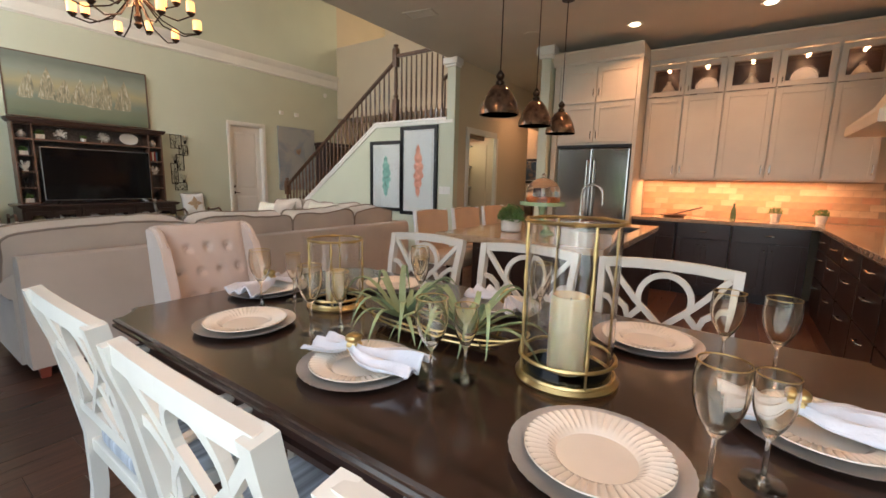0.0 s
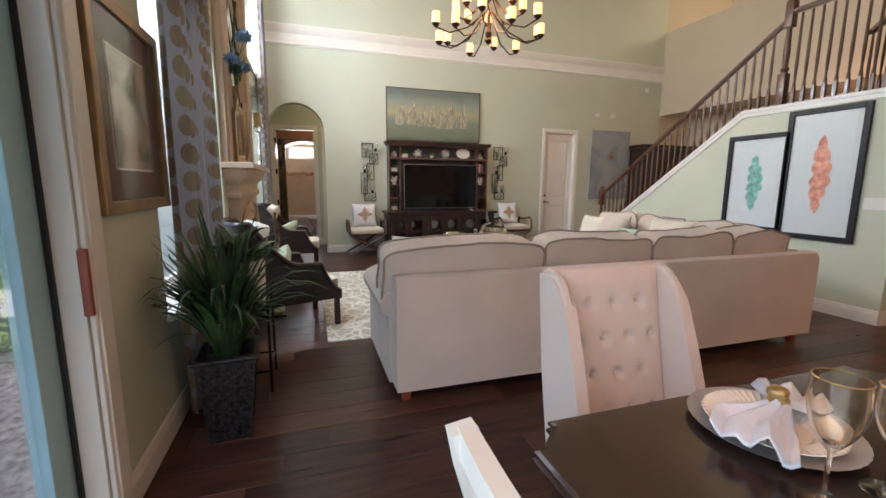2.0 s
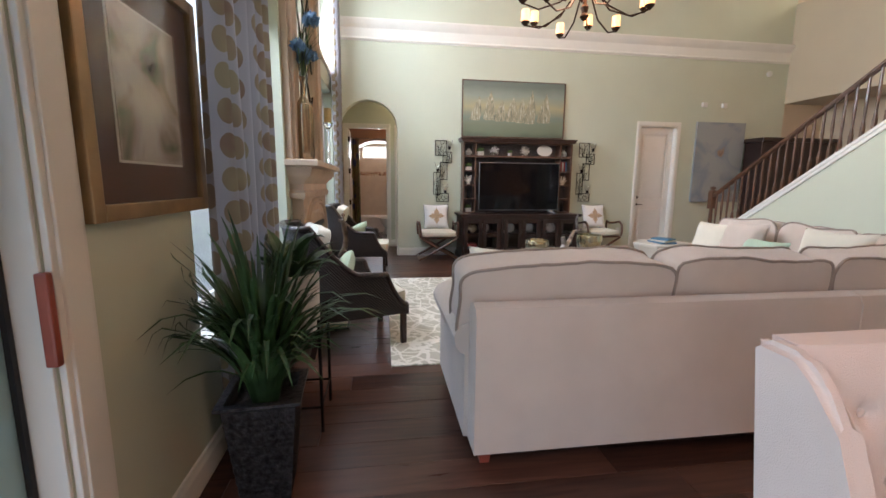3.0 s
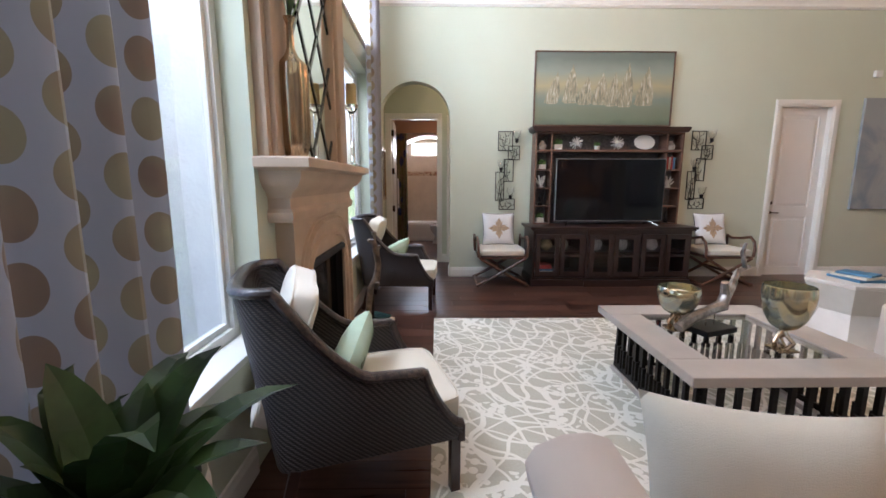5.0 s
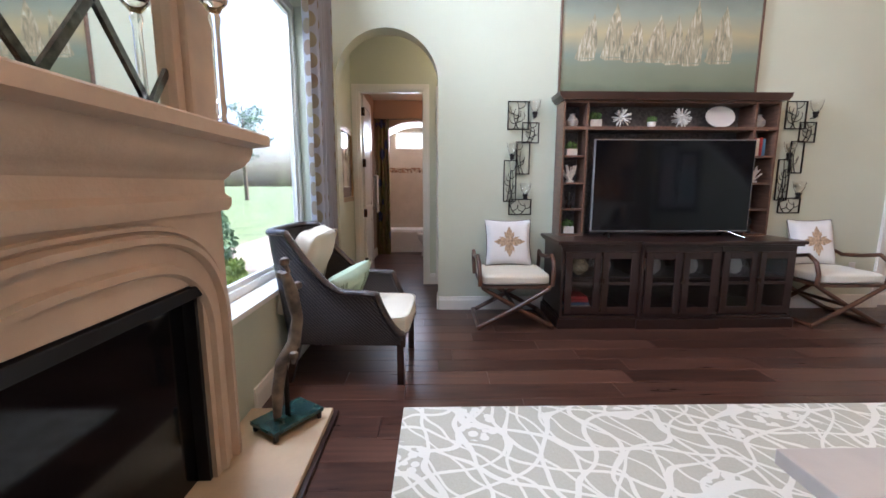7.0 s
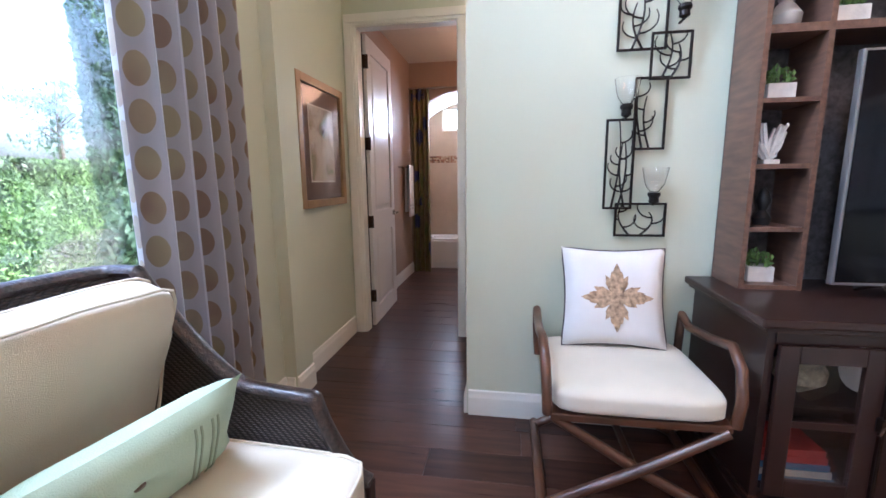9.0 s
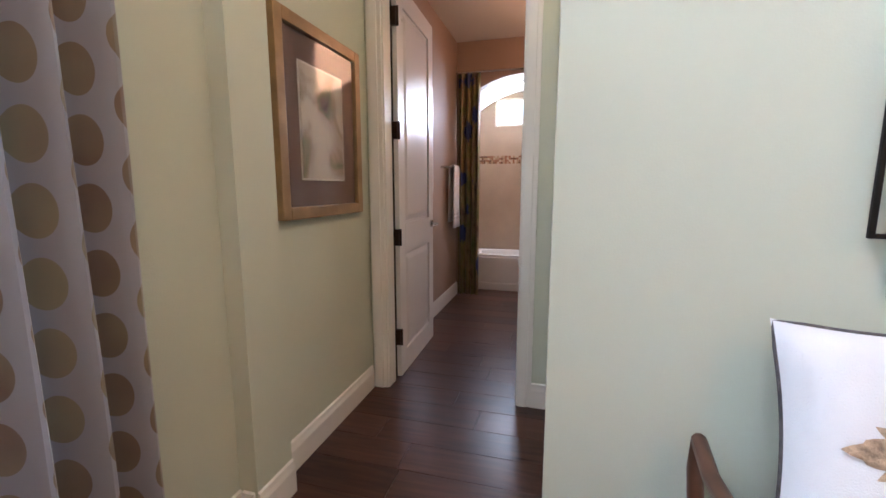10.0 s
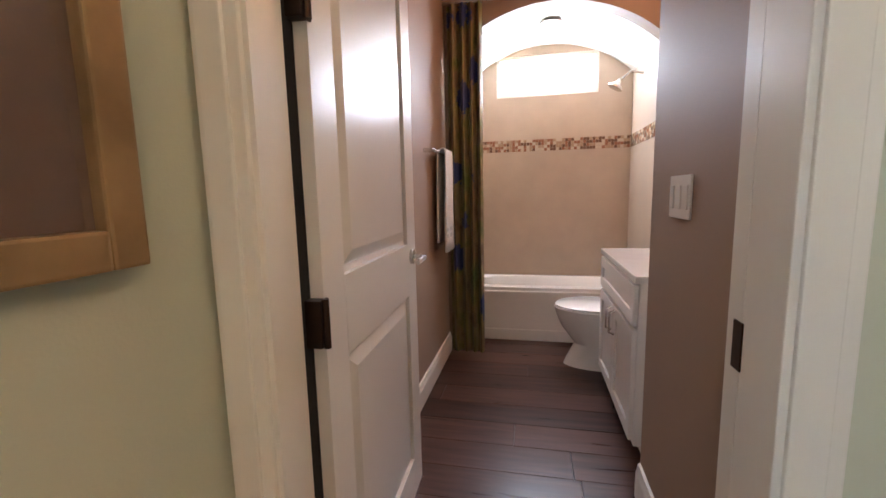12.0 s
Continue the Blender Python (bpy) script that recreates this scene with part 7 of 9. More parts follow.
part("apron", bm, M_DARKWOOD, table)
bm = mesh()
prism(bm, top_outline(TX - 0.045, TY - 0.045, 0.09), "z", 0.622, 0.640)
part("moulding", bm, M_DARKWOOD, table)
for sx in (-1, 1):
    for sy in (-1, 1):
        bm = mesh()
        lathe(bm, [(0.02, 0), (0.028, 0.03), (0.035, 0.3), (0.045, 0.5), (0.045, 0.62)], 4, m=Matrix.Translation((sx * (TX - 0.16), sy * (TY - 0.16), 0)) @ Matrix.Rotation(radians(45), 4, "Z"))
        part("leg", bm, M_DARKWOOD, table)

# ---- white lattice chairs ----
M_STRIPE = mat("blue grey striped seat fabric", (0.42, 0.46, 0.52), 0.85, scale=1.2, stretch=(40, 1, 1), vary=0.25, bump=0.3)


def lattice_chair(x, y, rz, label):
    """Faces +y. Origin on the floor under the seat centre."""
    s = thing("lattice_back_chair", label, "dining chair", x, y, 0, rz, group="lattice back dining chairs")
    bm = mesh()
    cushion(bm, 0.48, 0.46, 0.07, m=Matrix.Translation((0, 0.02, 0.455)), power=6, puff=0.35)
    part("seat", bm, M_STRIPE, s, "blue grey striped seat pad", smooth=True)
    bm = mesh()
    box(bm, -0.25, 0.25, -0.22, 0.25, 0.385, 0.43, 0.006)
    part("seat_frame", bm, M_WHITEPAINT, s)
    for sx in (-1, 1):
        bm = mesh()
        ribbon(bm, [(sx * 0.225, -0.24, 0.0), (sx * 0.235, -0.21, 0.25), (sx * 0.24, -0.21, 0.45), (sx * 0.248, -0.235, 0.62), (sx * 0.254, -0.262, 0.78), (sx * 0.260, -0.290, 0.88), (sx * 0.262, -0.303, 0.946)], 0.044, 0.036, across=(0, 1, 0.15))
        part("back_post", bm, M_WHITEPAINT, s)
        bm = mesh()
        ribbon(bm, [(sx * 0.225, 0.225, 0.0), (sx * 0.225, 0.225, 0.40)], 0.036, 0.036, across=(1, 0, 0))
        part("leg", bm, M_WHITEPAINT, s)
        bm = mesh()
        tube(bm, [(sx * 0.25, -0.25, 0.66), (sx * 0.285, -0.12, 0.665), (sx * 0.29, 0.04, 0.655), (sx * 0.275, 0.13, 0.62), (sx * 0.26, 0.17, 0.54), (sx * 0.245, 0.17, 0.42)], [0.016, 0.018, 0.02, 0.02, 0.018, 0.016], 8, flat=0.75)
        part("arm", bm, M_WHITEPAINT, s, smooth=True)
    yb = lambda z: -0.21 - 0.09 * max(0, (z - 0.45) / 0.5) ** 1.2
    bm = mesh()
    ribbon(bm, [(-0.262, yb(0.93), 0.925), (-0.13, yb(0.93) - 0.012, 0.935), (0, yb(0.93) - 0.016, 0.938), (0.13, yb(0.93) - 0.012, 0.935), (0.262, yb(0.93), 0.925)], 0.045, 0.03, across=(0, 0, 1))
    part("top_rail", bm, M_WHITEPAINT, s)
    bm = mesh()
    ribbon(bm, [(-0.245, yb(0.56), 0.56), (0.245, yb(0.56), 0.56)], 0.035, 0.026, across=(0, 0, 1))
    part("lower_rail", bm, M_WHITEPAINT, s)
    zc, R_ = 0.79, 0.105
    circ = lambda a: (R_ * math.cos(a), zc + R_ * math.sin(a))
    def strip(points, closed=False):
        bm = mesh()
        pts = [(u, yb(z), z) for u, z in points]
        rings = []
        n = len(pts)
        for i, p in enumerate(pts):
            q0, q1 = (pts[i - 1], pts[(i + 1) % n]) if closed else (pts[max(0, i - 1)], pts[min(n - 1, i + 1)])
            d = Vector((q1[0] - q0[0], 0, q1[2] - q0[2])).normalized()
            nrm = Vector((-d.z, 0, d.x)) * 0.0125
            rings.append([bm.verts.new(Vector(p) + s1 * nrm + Vector((0, s2, 0))) for s1, s2 in ((-1, -0.010), (1, -0.010), (1, 0.010), (-1, 0.010))])
        pairs = list(zip(rings, rings[1:])) + ([(rings[-1], rings[0])] if closed else [])
        for a, b in pairs:
            for k in range(4):
                j = (k + 1) % 4
                bm.faces.new((a[k], a[j], b[j], b[k]))
        if not closed:
            bm.faces.new(rings[0][::-1])
            bm.faces.new(rings[-1])
        part("lattice", bm, M_WHITEPAINT, s)
    strip([circ(math.radians(a)) for a in range(-30, 211, 12)])
    for sg in (-1, 1):
        strip([(sg * 0.235, 0.905), (sg * 0.12, 0.775), (-sg * 0.10, 0.575)])
        strip([circ(math.radians(90 - sg * 120)), (sg * 0.16, 0.66), (sg * 0.20, 0.58)])
        strip([(sg * 0.245, 0.77), (sg * 0.20, 0.765), (sg * 0.155, 0.73), (sg * 0.135, 0.68), (sg * 0.15, 0.62), (sg * 0.19, 0.58)])
    return s


LAB = "white painted lattice back chair with a striped seat, "
near = lattice_chair(-0.45, 0.75, 0, LAB + "tucked in")
for x in (0.22, 0.90):
    copy_thing(near, pose(x, 0.74, 0))
far = copy_thing(near, pose(-0.60, 1.93, 0, 0, 0, 180))
tagged(far, "white painted lattice back chair tucked in beside the kitchen island")
for x in (0.08, 0.75):
    tagged(copy_thing(near, pose(x, 1.93, 0, 0, 0, 180)), "white painted lattice back chair tucked in beside the kitchen island")

# ---- tufted host chair ----
host = thing("tufted_host_chair", "pale linen button tufted winged dining chair at the table end", "dining chair", -1.05, 1.235, 0, rz=-90)
# local: faces +y, back at -y
bm = mesh()
cushion(bm, 0.52, 0.50, 0.14, m=Matrix.Translation((0, 0.05, 0.43)), power=7, puff=0.25)
part("seat", bm, M_PINKLINEN, host, smooth=True)
bm = mesh()
box(bm, -0.25, 0.25, -0.20, 0.28, 0.30, 0.37, 0.01)
part("seat_frame", bm, M_PINKLINEN, host)
nx, nz = 44, 54
bw = lambda t: 0.222 - 0.012 * t
front, rear = [], []
bm = mesh()
tufts = []
for r in range(4):
    cols = (-0.153, -0.051, 0.051, 0.153) if r % 2 == 0 else (-0.102, 0.0, 0.102)
    tufts += [(c_, 0.55 + r * 0.122) for c_ in cols]
for j in range(nz + 1):
    t = j / nz
    z = 0.40 + t * 0.635
    ya = -0.19 - 0.11 * t
    fr = []
    for i in range(nx + 1):
        u = (-1 + 2 * i / nx)
        xx = u * bw(t)
        pit = sum(math.exp(-((xx - a) ** 2 + (z - b) ** 2) / 0.00035) for a, b in tufts)
        vale = 0.0
        for a, b in tufts:
            dx, dz = abs(xx - a), abs(z - b)
            if dx < 0.055 and dz < 0.122:
                vale = max(vale, math.exp(-((dx - dz * 0.42) / 0.012) ** 2) * 0.13)
        soft = (1 - abs(u) ** 6) * (1 - max(0, t - 0.93) / 0.07 * 0.6)
        fr.append(bm.verts.new((xx, ya + 0.03 * soft - 0.022 * pit - 0.012 * vale, z)))
    front.append(fr)
    rear.append([bm.verts.new((-bw(t), ya - 0.05, z)), bm.verts.new((bw(t), ya - 0.05, z))])
for j in range(nz):
    for i in range(nx):
        bm.faces.new((front[j][i], front[j][i + 1], front[j + 1][i + 1], front[j + 1][i]))
    bm.faces.new((rear[j][0], front[j][0], front[j + 1][0], rear[j + 1][0]))
    bm.faces.new((front[j][nx], rear[j][1], rear[j + 1][1], front[j + 1][nx]))
    bm.faces.new((rear[j][1], rear[j][0], rear[j + 1][0], rear[j + 1][1]))
bm.faces.new(front[-1] + [rear[-1][1], rear[-1][0]])
bm.faces.new((front[0] + [rear[0][1], rear[0][0]])[::-1])
back = part("backrest", bm, M_PINKLINEN, host, smooth=True)
for a, b in tufts:
    t = (b - 0.40) / 0.645
    bm = mesh()
    lathe(bm, [(0, 0), (0.009, 0.002), (0.008, 0.006), (0, 0.008)], 10, m=Matrix.Translation((a, -0.19 - 0.11 * t + 0.008, b)) @ Matrix.Rotation(radians(-90), 4, "X"))
    part("button", bm, M_PINKLINEN, back, smooth=True)
for sx in (-1, 1):
    bm = mesh()
    prof = [(-0.24, 0.36), (-0.04, 0.36), (-0.045, 0.48), (-0.08, 0.62), (-0.13, 0.78), (-0.185, 0.93), (-0.225, 1.00), (-0.265, 1.032), (-0.34, 1.035), (-0.36, 1.02), (-0.30, 0.70)]
    prism(bm, prof, "x", sx * 0.214, sx * 0.258)
    for v in bm.verts:
        v.co.x += -sx * 0.010 * (v.co.z - 0.4) / 0.64
    bmesh.ops.bevel(bm, geom=bm.edges[:], offset=0.014, segments=3, affect="EDGES")
    part("wing", bm, M_PINKLINEN, host, smooth=True)
    for yy in (-0.22, 0.24):
        bm = mesh()
        lathe(bm, [(0.016, 0), (0.028, 0.31)], 4, m=Matrix.Translation((sx * 0.21, yy, 0)) @ Matrix.Rotation(radians(45), 4, "Z"))
        part("leg", bm, M_DARKWOOD, host)

# ---- place settings ----
M_CHARGER = mat("pewter silver charger", (0.48, 0.46, 0.44), 0.35, 0.5, scale=9, vary=0.1)
M_PLATE = mat("cream glazed plate", (0.74, 0.66, 0.56), 0.18, vary=0.02, coat=0.5)
M_NAPKIN = mat("pale blue white napkin", (0.66, 0.68, 0.74), 0.85, scale=9, vary=0.1, bump=0.4)


def setting(x, y, rz=0.0):
    c = thing("charger_plate", "silver charger with a beaded rim on the dark table", "charger plate", x, y, 0.7605, group="charger plates")
    bm = mesh()
    lathe(bm, [(0.0, 0.0), (0.11, 0.0), (0.15, 0.008), (0.166, 0.016), (0.168, 0.019), (0.15, 0.0125), (0.11, 0.005), (0.0, 0.005)], 120, wave=0.006, waves=40)
    part("dish", bm, M_CHARGER, c, smooth=True)
    d = thing("dinner_plate", "cream plate with a ribbed rim resting on the silver charger", "plate", x, y, 0.7665, group="dinner plates")
    bm = mesh()
    n = 144
    prof = [(0.0, 0.002), (0.075, 0.002), (0.083, 0.009), (0.095, 0.0145), (0.128, 0.020), (0.136, 0.022), (0.137, 0.0195), (0.095, 0.008), (0.078, -0.001), (0.0, -0.001)]
    rings = []
    for k, (r_, z) in enumerate(prof):
        rings.append([bm.verts.new((r_ * math.cos(2 * math.pi * i / n), r_ * math.sin(2 * math.pi * i / n), z + (0.0034 * math.cos(48 * 2 * math.pi * i / n) if k in (3, 4) else 0))) for i in range(n)] if r_ > 0 else None)
    for a, b in zip(rings, rings[1:]):
        if a is None or b is None:
            bm.faces.new(b if a is None else a)
            continue
        for i in range(n):
            bm.faces.new((a[i], a[(i + 1) % n], b[(i + 1) % n], b[i]))
    part("dish", bm, M_PLATE, d, smooth=True)


SET = [(-0.42, 0.93), (0.15, 0.935), (0.80, 0.93), (-0.38, 1.67), (0.19, 1.69), (0.77, 1.66), (-0.77, 1.235), (1.17, 1.31)]
for x, y in SET:
    setting(x, y)


def napkin(x, y, rz):
    s = thing("napkin", "pale blue napkin gathered in a shell ring on the plate", "napkin", x, y, 0.787, rz, group="napkins")
    bm = mesh()
    nu, nv = 30, 12
    grid = []
    rnd = random.Random(int((x + 5) * 100))
    ph = rnd.uniform(0, 6)
    for i in range(nu + 1):
        u = -1 + 2 * i / nu
        pinch = 0.16 + 0.84 * min(1, abs(u + 0.25) * 1.5) ** 0.8
        row = []
        for j in range(nv + 1):
            v = -1 + 2 * j / nv
            fold = 0.010 * math.sin(v * 9 + ph + u * 1.5) * (0.4 + pinch)
            row.append(bm.verts.new((u * 0.175, v * 0.078 * pinch + 0.012 * math.sin(u * 4 + ph), 0.014 + fold + 0.012 * (1 - abs(v)) + 0.016 * math.exp(-((u + 0.25) / 0.2) ** 2) + (0.012 * max(0, u) * math.sin(v * 5)))))
        grid.append(row)
    for a, b in zip(grid, grid[1:]):
        for j in range(nv):
            bm.faces.new((a[j], a[j + 1], b[j + 1], b[j]))
    ob = part("cloth", bm, M_NAPKIN, s, smooth=True)
    md = ob.modifiers.new("thickness", "SOLIDIFY")
    md.thickness = 0.004
    bm = mesh()
    lathe(bm, [(0.019, -0.014), (0.023, -0.008), (0.023, 0.008), (0.019, 0.014)], 16, m=Matrix.Translation((-0.04, 0, 0.034)) @ Matrix.Rotation(radians(90), 4, "Y"))
    cushion(bm, 0.045, 0.045, 0.03, m=Matrix.Translation((-0.04, 0, 0.062)), power=2.2, rumple=0.006)
    part("napkin_ring", bm, M_GOLD, s, "gold shell napkin ring")


napkin(0.17, 0.94, 8)
napkin(-0.76, 1.22, -70)
napkin(1.16, 1.30, 10)
napkin(0.20, 1.68, 150)
M_WINE = glass_mat("faint amber glass", (1.0, 0.95, 0.86))


def goblet(x, y, h, r, label):
    s = thing("wine_glass", label, "glass", x, y, 0.7605, group="wine glasses")
    bm = mesh()
    st = h * 0.45
    out = [(0.036, 0.0), (0.036, 0.002), (0.012, 0.006), (0.0045, 0.016), (0.004, st - 0.01)]
    bowl = []
    for k in range(1, 10):
        t = k / 9
        bowl.append((r * math.sin(min(1.0, 0.10 + t * 0.95) * math.pi * 0.62) / 1.0, st + (h - st) * (t ** 1.25)))
    inner = [(a - 0.0022, b + (0.002 if k else 0)) for k, (a, b) in enumerate(bowl[::-1])]
    lathe(bm, out + bowl + inner + [(0.0, st + 0.006)], 24)
    part("glass", bm, M_WINE, s, smooth=True)
    bm = mesh()
    tube(bm, [(bowl[-1][0] * math.cos(2 * math.pi * i / 24), bowl[-1][0] * math.sin(2 * math.pi * i / 24), h + 0.001) for i in range(24)], 0.0014, 5, closed=True)
    part("gold_rim", bm, M_GOLD, s, "thin gold rim")
    return s


G1 = goblet(-0.185, 1.03, 0.235, 0.043, "clear gold rimmed wine glass beside the plate")
for x, y in ((0.37, 0.975), (0.98, 0.97), (-0.58, 1.09), (-0.16, 1.60), (0.40, 1.60), (1.10, 1.56), (0.98, 1.55)):
    copy_thing(G1, pose(x, y, 0.7605))
G2 = goblet(-0.14, 1.12, 0.205, 0.034, "slender clear gold rimmed champagne glass beside the plate")
for x, y in ((0.42, 1.06), (1.06, 1.05), (-0.56, 1.23), (-0.10, 1.53)):
    copy_thing(G2, pose(x, y, 0.7605))


def lantern(x, y, r, h, ch_, cr):
    s = thing("candle_lantern", "glass cylinder candle lantern with bamboo shaped gold rims", "candle lantern", x, y, 0.7605, group="candle lanterns")
    bm = mesh()
    lathe(bm, [(r - 0.004, 0.02), (r - 0.004, h - 0.01), (r - 0.007, h - 0.01), (r - 0.007, 0.02)], 40)
    part("glass_cylinder", bm, M_GLASS, s, smooth=True)
    bm = mesh()
    lathe(bm, [(0, 0.0), (r + 0.012, 0.0), (r + 0.016, 0.008), (r + 0.008, 0.018), (0, 0.019)], 40)
    part("base", bm, M_GOLD, s, smooth=True)
    for z in (0.02, h * 0.15, h):
        bm = mesh()
        tube(bm, [((r + 0.004) * math.cos(2 * math.pi * i / 40), (r + 0.004) * math.sin(2 * math.pi * i / 40), z) for i in range(40)], [0.005 if i % 8 else 0.0075 for i in range(40)], 6, closed=True)
        part("rim", bm, M_GOLD, s, smooth=True)
    for k in range(4):
        a = radians(40 + 90 * k)
        bm = mesh()
        n = 14
        tube(bm, [((r + 0.004) * math.cos(a), (r + 0.004) * math.sin(a), h * i / n) for i in range(n + 1)], [0.0035 if i % 3 else 0.006 for i in range(n + 1)], 7)
        part("upright", bm, M_GOLD, s, smooth=True)
    c = thing("pillar_candle", "cream pillar candle with a dished top inside the glass lantern", "candle", x, y, 0.7805)
    bm = mesh()
    rr = cr
    lathe(bm, [(rr * 0.97, 0.0), (rr, 0.01), (rr, ch_ * 0.5), (rr * 0.99, ch_ - 0.01), (rr * 0.93, ch_), (rr * 0.86, ch_ - 0.004), (rr * 0.8, ch_ - 0.02), (0.0, ch_ - 0.028)], 28, wave=0.01, waves=5)
    part("wax", bm, M_WAX, c, smooth=True)
    bm = mesh()
    tube(bm, [(0, 0, ch_ - 0.03), (0.002, 0, ch_ - 0.008)], 0.002, 5)
    part("wick", bm, M_BLACK, c)


lantern(0.63, 1.25, 0.122, 0.43, 0.21, 0.052)
lantern(-0.37, 1.30, 0.105, 0.28, 0.13, 0.042)

tray = thing("wire_tray", "long gold wire boat shaped tray of air plants on the table", "tray", 0.17, 1.26, 0.7605, rz=2)
bm = mesh()
n = 40
for z, a_, b_ in ((0.055, 0.33, 0.085), (0.025, 0.27, 0.06)):
    tube(bm, [(a_ * math.cos(2 * math.pi * i / n), b_ * math.copysign(abs(math.sin(2 * math.pi * i / n)) ** 0.7, math.sin(2 * math.pi * i / n)), z + 0.02 * abs(math.cos(2 * math.pi * i / n)) ** 4) for i in range(n)], 0.004, 6, closed=True)
for k in range(7):
    u = -0.21 + 0.07 * k
    tube(bm, [(u, -0.075, 0.055), (u, -0.05, 0.025), (u, 0, 0.006), (u, 0.05, 0.025), (u, 0.075, 0.055)], 0.003, 5)
part("wire", bm, M_GOLD, tray, smooth=True)
bm = mesh()
rows = []
for i in range(17):
    u = -0.24 + 0.03 * i
    w = 0.05 * math.sqrt(max(0.02, 1 - (u / 0.26) ** 2))
    rows.append([bm.verts.new((u, -w, 0.03)), bm.verts.new((u, 0, 0.010)), bm.verts.new((u, w, 0.03)), bm.verts.new((u, 0, 0.045))])
for a, b in zip(rows, rows[1:]):
    for j in range(4):
        bm.faces.new((a[j], a[(j + 1) % 4], b[(j + 1) % 4], b[j]))
bm.faces.new(rows[0])
bm.faces.new(rows[-1][::-1])
part("wood_block", bm, M_DARKWOOD, tray)


def airplant(x, y, seed, rz):
    s = thing("air_plant", "pale silvery green air plant with long curling leaves in the tray", "plant", x, y, 0.80, rz, group="air plants")
    rnd = random.Random(seed)
    for k in range(19):
        a = 2 * math.pi * k / 19 * 2.0 + rnd.uniform(-0.2, 0.2)
        outward = Vector((math.cos(a), math.sin(a), 0))
        side = Vector((-outward.y, outward.x, 0))
        L = rnd.uniform(0.20, 0.34)
        lift = rnd.uniform(0.05, 0.17)
        curl = rnd.uniform(-0.06, 0.06)
        bm = mesh()
        rows = []
        for i in range(10):
            t = i / 9
            p = outward * L * (t ** 0.8) * (0.55 + 0.45 * (1 - t * t * 0.3)) + side * curl * t * t + Vector((0, 0, lift * math.sin(t * 2.6) - 0.05 * t * t * t))
            p.z = max(p.z, -0.034)
            w = 0.0135 * (1 - t) ** 0.8 + 0.0012
            rows.append([bm.verts.new(p - side * w), bm.verts.new(p + Vector((0, 0, -w * 0.7))), bm.verts.new(p + side * w), bm.verts.new(p + Vector((0, 0, -w * 0.35)))])
        for u, v in zip(rows, rows[1:]):
            for j in range(4):
                bm.faces.new((u[j], u[(j + 1) % 4], v[(j + 1) % 4], v[j]))
        bm.faces.new(rows[-1])
        part("leaf", bm, M_AIR, s, smooth=True)


airplant(0.02, 1.27, 4, 0)
airplant(0.30, 1.27, 9, 40)

# ---- kitchen ----
M_QUARTZ = mat("tan polished granite", (0.46, 0.33, 0.22), 0.12, scale=30, dark=(0.30, 0.20, 0.13), coat=0.4, detail=8)
M_CAB = mat("cream cabinet paint", (0.60, 0.52, 0.42), 0.4, scale=3, vary=0.03)
M_STEEL = mat("brushed stainless steel", (0.52, 0.51, 0.50), 0.16, 1.0, scale=2, stretch=(60, 60, 1), vary=0.08)
M_STOOL = mat("tan upholstery", (0.50, 0.36, 0.25), 0.7, scale=5, vary=0.05, bump=0.3)


def shaker(bm, x0, x1, z0, z1, y, rail=0.055, field=True):
    """A framed door front in the plane y, facing -y."""
    for a, b, c, d in ((x0, x0 + rail, z0, z1), (x1 - rail, x1, z0, z1), (x0 + rail, x1 - rail, z0, z0 + rail), (x0 + rail, x1 - rail, z1 - rail, z1)):
        box(bm, a, b, y - 0.02, y, c, d, 0.002)
    if field:
        box(bm, x0 + rail, x1 - rail, y - 0.010, y, z0 + rail, z1 - rail)


def pull(x, y, z, parent, vertical=True, L=0.10):
    bm = mesh()
    if vertical:
        tube(bm, [(x, y, z - L / 2), (x, y - 0.025, z - L / 2 + 0.01), (x, y - 0.025, z + L / 2 - 0.01), (x, y, z + L / 2)], 0.006, 6)
    else:
        tube(bm, [(x - L / 2, y, z), (x - L / 2 + 0.01, y - 0.025, z), (x + L / 2 - 0.01, y - 0.025, z), (x + L / 2, y, z)], 0.006, 6)
    part("handle", bm, M_CHROME, parent, "brushed nickel pull")


isl = thing("kitchen_island", "dark stained kitchen island", "kitchen island", -0.18, 3.55, 0)
bm = mesh()
box(bm, -0.36, 0.56, -0.86, 0.88, 0.0, 0.875)
part("body", bm, M_DARKWOOD, isl)
for k in range(3):
    bm = mesh()
    box(bm, -0.32 + 0.29 * k, -0.32 + 0.29 * k + 0.27, -0.872, -0.861, 0.12, 0.83, 0.004)
    part("panel", bm, M_DARKWOOD, isl)
top = thing("island_worktop", "tan polished stone worktop with an inset dark sink", "worktop", -0.20, 3.56, 0.876)
bm = mesh()
sx0, sx1, sy0, sy1 = 0.10, 0.50, -0.10, 0.62
for a, b, c, d in ((-0.62, sx0, -0.94, 0.94), (sx1, 0.60, -0.94, 0.94), (sx0, sx1, -0.94, sy0), (sx0, sx1, sy1, 0.94)):
    box(bm, a, b, c, d, 0.0, 0.044, 0.004)
part("slab", bm, M_QUARTZ, top)
bm = mesh()
box(bm, sx0, sx1, sy0, sy1, -0.16, -0.15)
for a, b, c, d in ((sx0, sx0 + 0.008, sy0, sy1), (sx1 - 0.008, sx1, sy0, sy1), (sx0 + 0.008, sx1 - 0.008, sy0, sy0 + 0.008), (sx0 + 0.008, sx1 - 0.008, sy1 - 0.008, sy1)):
    box(bm, a, b, c, d, -0.15, 0.04)
part("sink", bm, M_BLACK, top, "dark composite sink")
